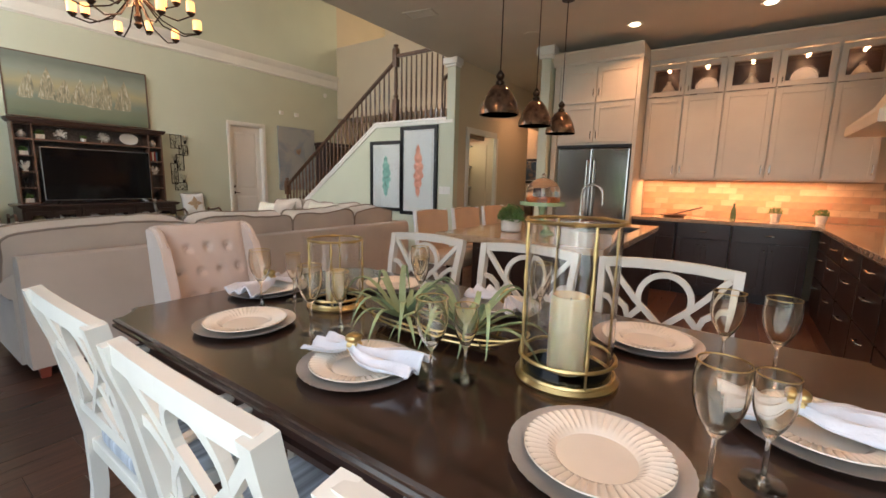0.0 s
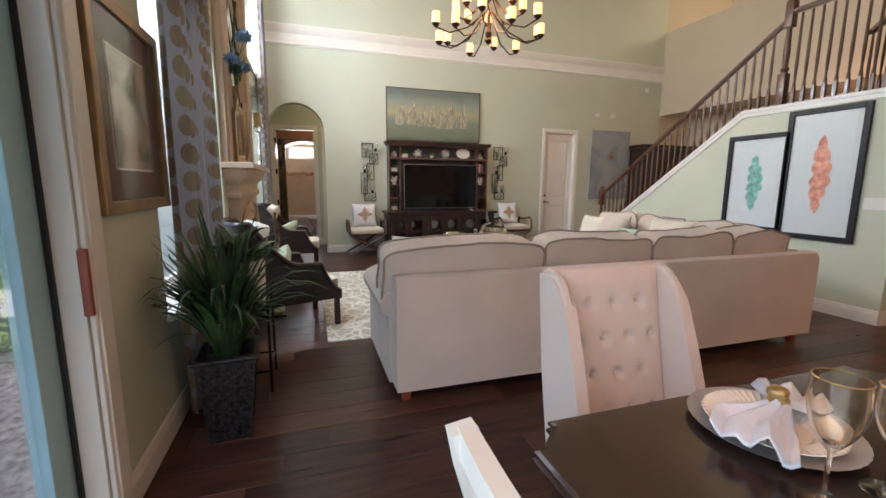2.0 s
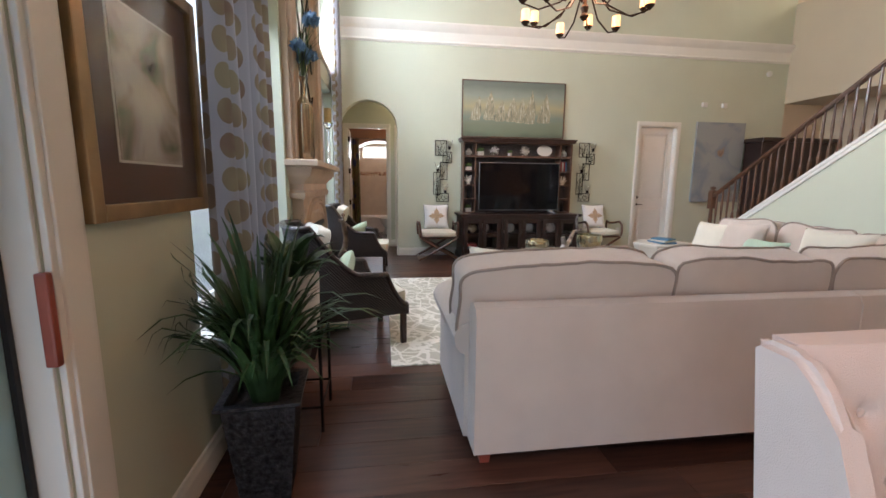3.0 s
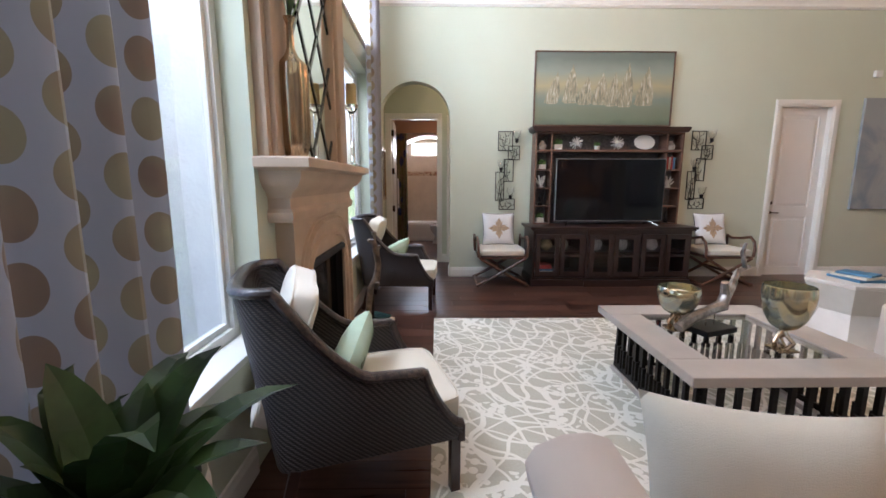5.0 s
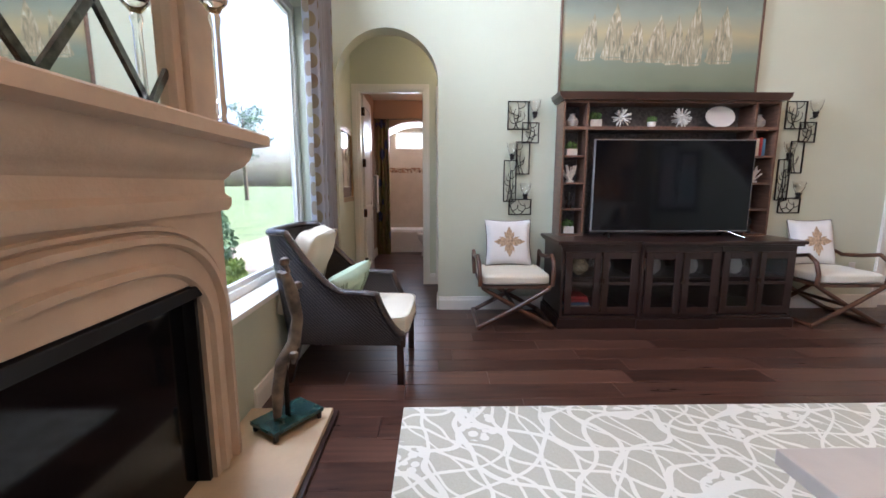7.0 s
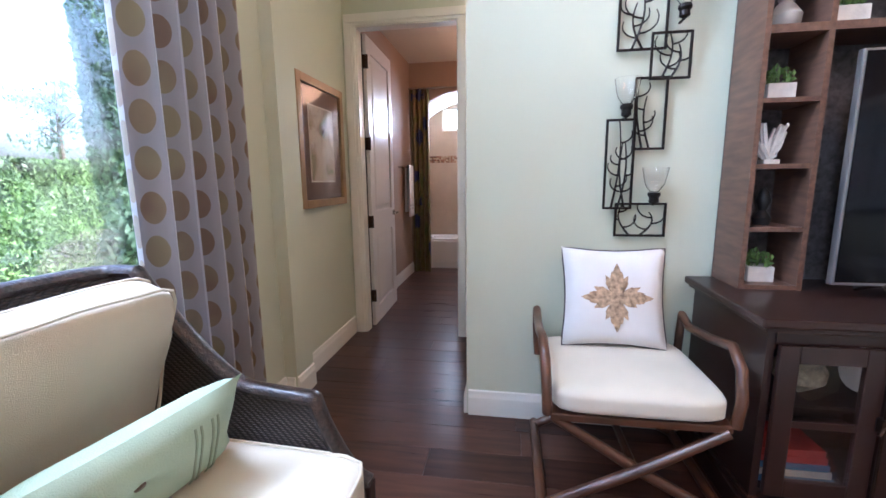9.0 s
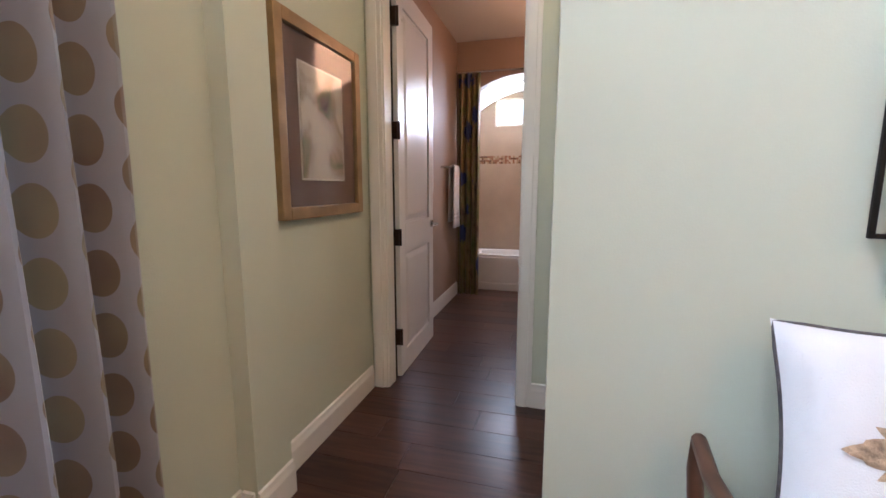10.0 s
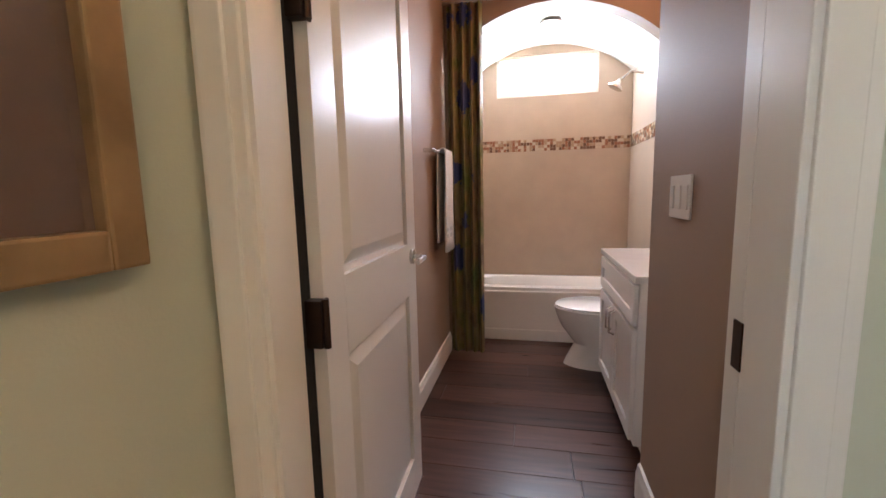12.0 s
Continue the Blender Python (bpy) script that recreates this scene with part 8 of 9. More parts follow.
fc = thing("faucet", "brushed nickel arched kitchen faucet on the island", "faucet", -0.16, 3.90, 0.9205)
bm = mesh()
lathe(bm, [(0.028, 0), (0.028, 0.02), (0.02, 0.03), (0.02, 0.12), (0.014, 0.14), (0, 0.14)], 16)
tube(bm, [(0, 0, 0.12), (0, 0, 0.28)] + [(0.09 - 0.09 * math.cos(math.pi * k / 10), 0, 0.28 + 0.09 * math.sin(math.pi * k / 10)) for k in range(1, 11)] + [(0.18, 0, 0.20)], 0.012, 10)
part("spout", bm, M_CHROME, fc, smooth=True)
bm = mesh()
tube(bm, [(0, 0.02, 0.08), (0.0, 0.07, 0.13)], 0.006, 8)
part("lever", bm, M_CHROME, fc)
pp = thing("potted_plant", "small clipped green plant in a white pot on the island", "potted plant", -0.43, 3.07, 0.9205)
bm = mesh()
lathe(bm, [(0.062, 0), (0.075, 0.01), (0.08, 0.095), (0.07, 0.095), (0.066, 0.07), (0, 0.07)], 24)
part("pot", bm, M_POTWHITE, pp, smooth=True)
bm = mesh()
tuft(bm, 900, 0.10, 77, 0.012)
bmesh.ops.translate(bm, verts=bm.verts[:], vec=(0, 0, 0.10))
part("leaves", bm, M_LEAF2, pp, kind="stuff")
M_SAGEGLASS = mat("sage green glazed ceramic", (0.30, 0.42, 0.24), 0.2, vary=0.05, coat=0.4)
cks = thing("cake_stand", "sage green pedestal cake stand under a clear glass dome", "cake stand", -0.20, 3.10, 0.9205)
bm = mesh()
lathe(bm, [(0.075, 0), (0.075, 0.01), (0.03, 0.03), (0.022, 0.06), (0.03, 0.10), (0.02, 0.15), (0.03, 0.205), (0.155, 0.215), (0.165, 0.21), (0.165, 0.235), (0.155, 0.226), (0, 0.226)], 36)
part("pedestal", bm, M_SAGEGLASS, cks, smooth=True)
bm = mesh()
prof = [(0.125, 0.228)] + [(0.125 * math.cos(math.pi / 2 * k / 8), 0.30 + 0.11 * math.sin(math.pi / 2 * k / 8)) for k in range(0, 8)]
lathe(bm, prof + [(0.012, 0.412), (0.016, 0.43), (0, 0.445)], 30)
part("glass_dome", bm, M_GLASS, cks, smooth=True)
bm = mesh()
for k in range(7):
    a = k * 0.9
    cushion(bm, 0.06, 0.05, 0.045, m=Matrix.Translation((0.06 * math.cos(a), 0.06 * math.sin(a), 0.25)), power=2.3, res=6)
part("pastry", bm, mat("baked orange pastry", (0.55, 0.15, 0.04), 0.6, vary=0.2), cks, "orange baked pastries", smooth=True)


def stool(x, y):
    s = thing("bar_stool", "tan upholstered counter stool with a white piped back at the island", "bar stool", x, y, 0, -90, group="counter stools")
    bm = mesh()
    cushion(bm, 0.46, 0.42, 0.10, m=Matrix.Translation((0, 0.05, 0.65)), power=7, puff=0.2)
    part("seat", bm, M_STOOL, s, smooth=True)
    bm = mesh()
    rows = []
    for j in range(9):
        t = j / 8
        z = 0.60 + 0.44 * t
        fr = []
        for i in range(9):
            u = -1 + i / 4
            fr.append(bm.verts.new((u * (0.215 + 0.012 * t), -0.16 - 0.05 * t - 0.02 * (1 - u * u), z - 0.015 * u * u * t)))
        bk = [bm.verts.new(v.co + Vector((0, -0.045, 0))) for v in fr]
        rows.append(fr + bk[::-1])
    for a, b in zip(rows, rows[1:]):
        for i in range(18):
            bm.faces.new((a[i], a[(i + 1) % 18], b[(i + 1) % 18], b[i]))
    bm.faces.new(rows[0])
    bm.faces.new(rows[-1][::-1])
    part("backrest", bm, M_STOOL, s, smooth=True)
    for sx in (-1, 1):
        bm = mesh()
        tube(bm, [(sx * 0.222, -0.185 - 0.05 * t_, 0.60 + 0.44 * t_) for t_ in (0, 0.5, 1)], 0.02, 8)
        part("side_panel", bm, M_WHITEFAB, s, "white side of the back")
        for yy in (-0.17, 0.22):
            bm = mesh()
            lathe(bm, [(0.015, 0), (0.026, 0.60)], 4, m=Matrix.Translation((sx * 0.20, yy, 0)))
            part("leg", bm, M_DARKWOOD, s)
    bm = mesh()
    tube(bm, [(-0.2, 0.22, 0.2), (0.2, 0.22, 0.2)], 0.012, 6)
    part("footrest", bm, M_DARKWOOD, s)


for y in (3.14, 3.72, 4.30):
    stool(-1.02, y)

# pendants
M_MERC = mat("dark mercury pendant glass", (0.30, 0.19, 0.13), 0.12, 0.9, scale=18, dark=(0.10, 0.06, 0.045), spread=(0.35, 0.65))
M_BULB = glow_mat("warm bulb", (1.0, 0.62, 0.30), 3.5)
for k, y in enumerate((3.05, 3.73, 4.37)):
    s = thing("pendant_lamp", "dark smoky glass dome pendant lamp hanging over the island", "pendant lamp", -0.565, y, 1.79, group="island pendants")
    bm = mesh()
    prof = [(0.148, 0.0), (0.144, 0.035), (0.122, 0.10), (0.085, 0.17), (0.055, 0.205), (0.03, 0.22)]
    lathe(bm, prof + [(a - 0.004, b) for a, b in prof[::-1]], 32)
    part("shade", bm, M_MERC, s, smooth=True)
    bm = mesh()
    lathe(bm, [(0.03, 0.215), (0.034, 0.235), (0.018, 0.25), (0.03, 0.265), (0.032, 0.285), (0.012, 0.31), (0.0045, 0.32), (0.0045, 1.24), (0.06, 1.242), (0.062, 1.258), (0, 1.258)], 16)
    part("cap_and_rod", bm, M_BRONZE, s, smooth=True)
    bm = mesh()
    lathe(bm, [(0, 0.08), (0.022, 0.10), (0.026, 0.125), (0.012, 0.16), (0, 0.17)], 14)
    part("bulb", bm, M_BULB, s, "glowing warm bulb", smooth=True)

# refrigerator wall
fr = thing("refrigerator", "stainless steel french door refrigerator in a cream cabinet surround", "refrigerator", -0.625, 5.75, 0)
bm = mesh()
box(bm, -0.455, 0.455, 0.06, 0.72, 0.02, 1.76, 0.01)
part("body", bm, M_BLACK, fr)
for a, b, c, d in ((-0.45, -0.003, 0.62, 1.755), (0.003, 0.45, 0.62, 1.755), (-0.45, 0.45, 0.06, 0.61)):
    bm = mesh()
    box(bm, a, b, 0.0, 0.058, c, d, 0.012)
    part("door", bm, M_STEEL, fr)
for x in (-0.045, 0.045):
    bm = mesh()
    tube(bm, [(x, 0.0, 0.85), (x, -0.045, 0.87), (x, -0.045, 1.60), (x, 0.0, 1.62)], 0.011, 8)
    part("handle", bm, M_CHROME, fr)
bm = mesh()
tube(bm, [(-0.38, 0.0, 0.54), (-0.36, -0.045, 0.54), (0.36, -0.045, 0.54), (0.38, 0.0, 0.54)], 0.011, 8)
part("handle", bm, M_CHROME, fr)

tall = thing("tall_cabinet", "cream painted cabinet surround with four doors over the refrigerator", "cabinet", 0, 0, 0)
bm = mesh()
box(bm, -1.17, -1.10, 5.73, 6.50, 0, 2.80)
box(bm, -0.15, -0.11, 5.73, 6.50, 0, 2.80)
box(bm, -1.10, -0.15, 5.76, 6.50, 1.80, 2.80)
part("body", bm, M_CAB, tall)
bm = mesh()
box(bm, -1.09, -0.16, 5.748, 5.80, 1.765, 1.80)
part("filler", bm, M_BLACK, tall)
for x0, x1 in ((-1.09, -0.63), (-0.62, -0.16)):
    for z0, z1 in ((1.83, 2.30), (2.32, 2.74)):
        bm = mesh()
        shaker(bm, x0, x1, z0, z1, 5.758)
        d = part("door", bm, M_CAB, tall)
        pull(x1 - 0.03 if x0 < -1 else x0 + 0.03, 5.74, z0 + 0.09 if z0 < 2 else z0 + 0.12, d)
bm = mesh()
prism(bm, [(5.73, 2.80), (5.73, 2.83), (5.69, 2.88), (5.65, 2.93), (5.65, 2.95), (6.5, 2.95), (6.5, 2.80)], "x", -1.20, -0.10)
part("cornice", bm, M_CAB, tall)

M_BACKROW = mat("tumbled travertine brick", (0.52, 0.33, 0.19), 0.5, scale=3, vary=0.1)
upper = [(-0.10, 0.30), (0.31, 0.71), (0.72, 1.18), (1.19, 1.66), (1.67, 2.08)]
for k, (x0, x1) in enumerate(upper):
    s = thing("wall_cabinet", "cream wall cabinet, panelled door under a lit glass display door", "cabinet", 0, 0, 0, group="kitchen wall cabinets")
    bm = mesh()
    box(bm, x0 - 0.004, x0 + 0.015, 6.15, 6.515, 1.38, 2.80)
    box(bm, x1 - 0.01, x1 + 0.004, 6.15, 6.515, 1.38, 2.80)
    box(bm, x0 + 0.015, x1 - 0.01, 6.15, 6.515, 1.38, 2.385)
    box(bm, x0 + 0.015, x1 - 0.01, 6.15, 6.515, 2.78, 2.80)
    part("body", bm, M_CAB, s)
    bm = mesh()
    box(bm, x0 + 0.015, x1 - 0.01, 6.50, 6.512, 2.386, 2.78)
    part("back_panel", bm, M_DARKWOOD, s)
    bm = mesh()
    shaker(bm, x0 + 0.004, x1 - 0.004, 1.40, 2.37, 6.148)
    d = part("door", bm, M_CAB, s)
    pull(x1 - 0.035 if k % 2 == 0 else x0 + 0.035, 6.128, 1.50, d)
    bm = mesh()
    shaker(bm, x0 + 0.004, x1 - 0.004, 2.39, 2.76, 6.148, field=False)
    d = part("glass_door", bm, M_CAB, s)
    bm = mesh()
    box(bm, x0 + 0.06, x1 - 0.06, 6.14, 6.143, 2.445, 2.705)
    g = part("pane", bm, M_PANE, d)
    pull(x1 - 0.035 if k % 2 == 0 else x0 + 0.035, 6.128, 2.46, d, L=0.06)
    xc = (x0 + x1) / 2
    s2 = thing("display_dish", "pale dish displayed behind the cabinet glass", "dish", xc, 6.36, 2.386)
    bm = mesh()
    if k % 2:
        lathe(bm, [(0, 0.0), (0.09, 0.002), (0.12, 0.014), (0.09, 0.008), (0, 0.006)], 28, m=Matrix.Translation((0, 0.05, 0.12)) @ Matrix.Rotation(radians(80), 4, "X"))
    else:
        lathe(bm, [(0.04, 0), (0.08, 0.05), (0.085, 0.10), (0.04, 0.17), (0.02, 0.19), (0.03, 0.22), (0, 0.22)], 20)
    part("dish", bm, M_PORCELAIN if k % 2 else M_GREYJAR, s2, smooth=True)
    lamp("cabinet_light", "POINT", (xc, 6.26, 2.72), 1.0, WARM, size=0.02)
bm = mesh()
prism(bm, [(6.15, 2.80), (6.15, 2.83), (6.11, 2.88), (6.07, 2.93), (6.07, 2.95), (6.5, 2.95), (6.5, 2.80)], "x", -0.10, 2.3)
cor = part("cabinet_cornice", bm, M_CAB)
tagged(cor, "cream moulded cornice along the wall cabinets", "cornice")

base_runs = [(-0.10, 0.40), (0.41, 0.95), (0.96, 1.64)]
for x0, x1 in base_runs:
    s = thing("base_cabinet", "dark stained base cabinet with one drawer over two doors", "cabinet", 0, 0, 0, group="kitchen base cabinets")
    bm = mesh()
    box(bm, x0, x1, 5.88, 6.50, 0.10, 0.875)
    box(bm, x0, x1, 5.95, 6.50, 0.0, 0.10)
    part("body", bm, M_DARKWOOD, s)
    bm = mesh()
    box(bm, x0 + 0.01, x1 - 0.01, 5.858, 5.879, 0.70, 0.86, 0.003)
    d = part("drawer", bm, M_DARKWOOD, s)
    pull((x0 + x1) / 2, 5.858, 0.78, d, vertical=False)
    for a, b, hx in ((x0 + 0.01, (x0 + x1) / 2 - 0.004, 1), ((x0 + x1) / 2 + 0.004, x1 - 0.01, -1)):
        bm = mesh()
        shaker(bm, a, b, 0.12, 0.69, 5.879)
        d = part("door", bm, M_DARKWOOD, s)
        pull((b - 0.03) if hx > 0 else (a + 0.03), 5.859, 0.62, d, L=0.03)
for k in range(5):
    y1 = 5.85 - k * 0.60
    s = thing("base_cabinet", "dark stained base cabinet with drawers along the side run", "cabinet", 0, 0, 0, group="kitchen side cabinets")
    bm = mesh()
    box(bm, 1.72, 2.32, y1 - 0.60, y1 - 0.004, 0.0, 0.875)
    part("body", bm, M_DARKWOOD, s)
    for z0, z1 in ((0.70, 0.86), (0.42, 0.685), (0.12, 0.405)):
        bm = mesh()
        box(bm, 1.70, 1.719, y1 - 0.59, y1 - 0.014, z0, z1, 0.003)
        d = part("drawer", bm, M_DARKWOOD, s)
        bm = mesh()
        tube(bm, [(1.70, y1 - 0.36, z1 - 0.07), (1.675, y1 - 0.35, z1 - 0.07), (1.675, y1 - 0.25, z1 - 0.07), (1.70, y1 - 0.24, z1 - 0.07)], 0.006, 6)
        part("handle", bm, M_CHROME, d)
wt = thing("worktop", "L shaped tan polished stone worktop along the kitchen wall", "worktop", 0, 0, 0.8755)
bm = mesh()
box(bm, -0.10, 2.32, 5.84, 6.50, 0, 0.042, 0.004)
box(bm, 1.68, 2.32, 2.83, 5.839, 0, 0.042, 0.004)
part("slab", bm, M_QUARTZ, wt)
wall("wall_kitchen_side", "x", 2.33, 2.45, 2.6, 6.52, 0, LOW, M_BEIGE, label="beige painted kitchen side wall")
s = thing("range_hood", "large bronze range hood on the side wall", "range hood", 2.10, 4.75, 1.75)
bm = mesh()
rows = []
for x0, hy, z in ((-0.42, 0.55, 0.0), (-0.42, 0.55, 0.08), (-0.28, 0.45, 0.22), (-0.10, 0.32, 0.6), (-0.05, 0.30, 1.28)):
    rows.append([bm.verts.new(p) for p in ((x0, -hy, z), (x0, hy, z), (0.225, hy, z), (0.225, -hy, z))])
for a, b in zip(rows, rows[1:]):
    for i in range(4):
        bm.faces.new((a[i], a[(i + 1) % 4], b[(i + 1) % 4], b[i]))
bm.faces.new(rows[0])
bm.faces.new(rows[-1])
part("canopy", bm, M_CAB, s)
for x, z in ((1.35, 0.918), (1.75, 0.918)):
    s = thing("potted_plant", "small green herb in a white pot on the worktop", "potted plant", x, 6.3, z)
    bm = mesh()
    lathe(bm, [(0.04, 0), (0.055, 0.09), (0.045, 0.09), (0, 0.08)], 16)
    part("pot", bm, M_POTWHITE, s)
    bm = mesh()
    tuft(bm, 120, 0.07, 31, 0.014)
    bmesh.ops.translate(bm, verts=bm.verts[:], vec=(0, 0, 0.10))
    part("leaves", bm, M_LEAF2, s)
s = thing("bottle", "dark green bottle on the worktop", "bottle", 0.95, 6.3, 0.918)
bm = mesh()
lathe(bm, [(0.03, 0), (0.03, 0.10), (0.012, 0.15), (0.012, 0.19), (0, 0.19)], 14)
part("glass", bm, M_LEAF, s, smooth=True)
s = thing("serving_board", "dark wooden serving dish with a spoon on the worktop", "tray", 0.33, 6.15, 0.918)
bm = mesh()
lathe(bm, [(0.10, 0), (0.16, 0.03), (0.155, 0.03), (0.09, 0.008), (0, 0.008)], 24)
part("dish", bm, M_BENCHWOOD, s)
bm = mesh()
tube(bm, [(0, 0, 0.03), (0.3, 0.05, 0.13)], 0.01, 6)
part("spoon", bm, M_BENCHWOOD, s)

# recessed lights, vents and speakers
M_DOWN = glow_mat("downlight lens", (1.0, 0.80, 0.55), 2.6)


def downlight(x, y, z, power):
    s = thing("downlight", "round recessed ceiling light with a white trim ring", "ceiling light", x, y, z, group="recessed lights")
    bm = mesh()
    lathe(bm, [(0.055, -0.001), (0.085, -0.001), (0.085, -0.008), (0.055, -0.006)], 28)
    part("trim_ring", bm, M_TRIM, s)
    bm = mesh()
    lathe(bm, [(0.0, -0.012), (0.054, -0.012), (0.054, -0.0085), (0.0, -0.0085)], 24)
    part("lens", bm, M_DOWN, s, "glowing lens")
    lamp("downlight_lamp", "SPOT", (x, y, z - 0.03), power, WARM, size=0.05, spot=130, aim=(x, y, 0))


for x, y in ((-0.16, 5.37), (1.03, 5.43), (-0.2, 3.9), (1.05, 3.9), (-1.9, 7.2), (-0.3, 1.3), (1.3, 1.3)):
    downlight(x, y, LOW - 0.001, 52)
for x, y in ((-2.0, 3.9), (0.55, 4.9)):
    s = thing("ceiling_vent", "white louvred air vent in the ceiling", "air vent", x, y, LOW - 0.001, rz=10)
    bm = mesh()
    for a, b, c, d in ((-0.17, -0.15, -0.09, 0.09), (0.15, 0.17, -0.09, 0.09), (-0.15, 0.15, -0.09, -0.07), (-0.15, 0.15, 0.07, 0.09)):
        box(bm, a, b, c, d, -0.012, 0.0)
    part("frame", bm, M_CEIL, s)
    for k in range(6):
        bm = mesh()
        box(bm, -0.15, 0.15, -0.066 + k * 0.023, -0.066 + k * 0.023 + 0.012, -0.008, 0)
        part("slat", bm, M_CEIL, s)
s = thing("ceiling_speaker", "round white ceiling speaker", "speaker", -1.25, 5.1, LOW - 0.001)
bm = mesh()
lathe(bm, [(0.10, 0), (0.10, -0.006), (0, -0.007)], 28)
part("grille", bm, M_CEIL, s)
bm = mesh()
for z0, z1, d in ((LOW - 0.11, LOW - 0.004, 0.06), (LOW - 0.15, LOW - 0.11, 0.03)):
    box(bm, -1.32 - d, -1.20 + d, 5.62 - d, 5.73, z0, z1, 0.006)
tagged(part("trim", bm, M_TRIM), "white capital at the head of the wall end", kind="structure")
bm = mesh()
for z0, z1, d in ((LOW - 0.09, LOW - 0.004, 0.05), (LOW - 0.12, LOW - 0.09, 0.025)):
    box(bm, LX - 0.145 - d, LX + d, 5.394 - d, 5.52, z0, z1, 0.006)
tagged(part("trim", bm, M_TRIM), "white capital at the head of the stair wall", kind="structure")

# pantry
pan = thing("pantry_shelving", "white pantry shelving stocked with jars and tins", "shelving", -3.0, 6.20, 0)
bm = mesh()
box(bm, -0.33, -0.31, -0.42, 0.42, 0, 1.95)
box(bm, -0.31, 0.33, -0.44, -0.42, 0, 1.95)
box(bm, -0.31, 0.33, 0.42, 0.44, 0, 1.95)
part("lining", bm, M_BEIGE, pan)
for z in (0.45, 0.85, 1.20, 1.55, 1.9):
    bm = mesh()
    box(bm, -0.30, 0.05, -0.42, 0.42, z, z + 0.02)
    part("shelf", bm, M_TRIM, pan)
rnd = random.Random(2)
for z in (0.87, 1.22, 1.57):
    for k in range(4):
        s = thing("jar", "small storage jar on a pantry shelf", "jar", -3.05 + rnd.uniform(-0.1, 0.05), 5.92 + 0.18 * k, z)
        bm = mesh()
        h = rnd.uniform(0.1, 0.22)
        lathe(bm, [(0.04, 0), (0.045, h * 0.8), (0.03, h), (0, h)], 12)
        part("body", bm, rnd.choice((M_BLACK, M_OLDWAX, M_LEAF2, M_GREYJAR)), s)
lamp("pantry_light", "POINT", (-2.85, 6.2, 1.85), 5, (1, 0.85, 0.55), size=0.05)
bm = mesh()
box(bm, LX + 0.005, LX + 0.045, 6.63, 6.70, 0.01, 2.03, 0.003)
pd = thing("pantry_door", "white pantry door standing open at its frame", "door", 0, 0, 0)
part("door_leaf", bm, M_DOOR, pd)

s = framed("framed_picture", "dark seascape picture on the warm wall beyond", -3.02, 9.2, 1.30, 0.62, 0.55, 180, 0.05, M_BLACK, 0.02, M_DARKWOOD, wash_mat("dark seascape", (0.05, 0.09, 0.14), ((0.02, 0.03, 0.04), (0.10, 0.14, 0.18), (0.3, 0.2, 0.14)), 4))
lamp("beyond_light", "POINT", (-3.4, 8.8, 2.6), 25, WARM, size=0.15)
s = thing("console_table", "dark console table in the room beyond", "table", -3.1, 9.0, 0)
bm = mesh()
box(bm, -0.4, 0.4, -0.18, 0.18, 0.78, 0.82, 0.004)
part("tabletop", bm, M_BENCHWOOD, s)
for sx in (-1, 1):
    bm = mesh()
    box(bm, sx * 0.37 - 0.02, sx * 0.37 + 0.02, -0.15, 0.15, 0, 0.78)
    part("leg", bm, M_BENCHWOOD, s)
# Unseen wall, added to stop the sun entering from the north.
wall("wall_unseen_sunblock", "y", 10.3, 10.4, LX - 0.12, 4.2, 0, LOW, M_BEIGE)
lamp("landing_light", "POINT", (-4.3, 7.6, 2.6), 14, WARM, size=0.15)
lamp("loft_light", "POINT", (-6.0, 9.3, 5.3), 60, (1.0, 0.85, 0.62), size=0.3)

lamp("under_cabinet_light", "AREA", (0.9, 6.30, 1.372), 26, WARM, size=1.9, size_y=0.05, aim=(0.9, 6.32, 0))
kitchen_wall = bpy.data.objects["wall_kitchen"]
M_GROUT2 = mat("tan grout", (0.34, 0.25, 0.17), 0.8)
bricks = [mat("travertine brick %s" % nm, c, 0.5, scale=9, vary=0.12, bump=0.3) for nm, c in (("pale", (0.55, 0.38, 0.23)), ("tan", (0.46, 0.28, 0.15)), ("rosy", (0.48, 0.25, 0.14)))]
shared_bricks = []
for m_ in bricks:
    bm = mesh()
    box(bm, -0.073, 0.073, -0.006, 0.0, -0.035, 0.035)
    me = bpy.data.meshes.new("brick")
    bm.to_mesh(me)
    bm.free()
    me.materials.append(m_)
    shared_bricks.append(me)
bm = mesh()
box(bm, -0.10, 2.30, 6.516, 6.519, 0.918, 1.382)
part("grout", bm, M_GROUT2, kitchen_wall)
rnd = random.Random(33)
for r in range(6):
    for k in range(16):
        x = -0.02 + k * 0.15 - (0.075 if r % 2 else 0)
        ob = new("brick", rnd.choice(shared_bricks))
        ob.location = (max(x, -0.02), 6.5155 - rnd.uniform(0, 0.003), 0.958 + r * 0.0745)
        ob.parent = kitchen_wall

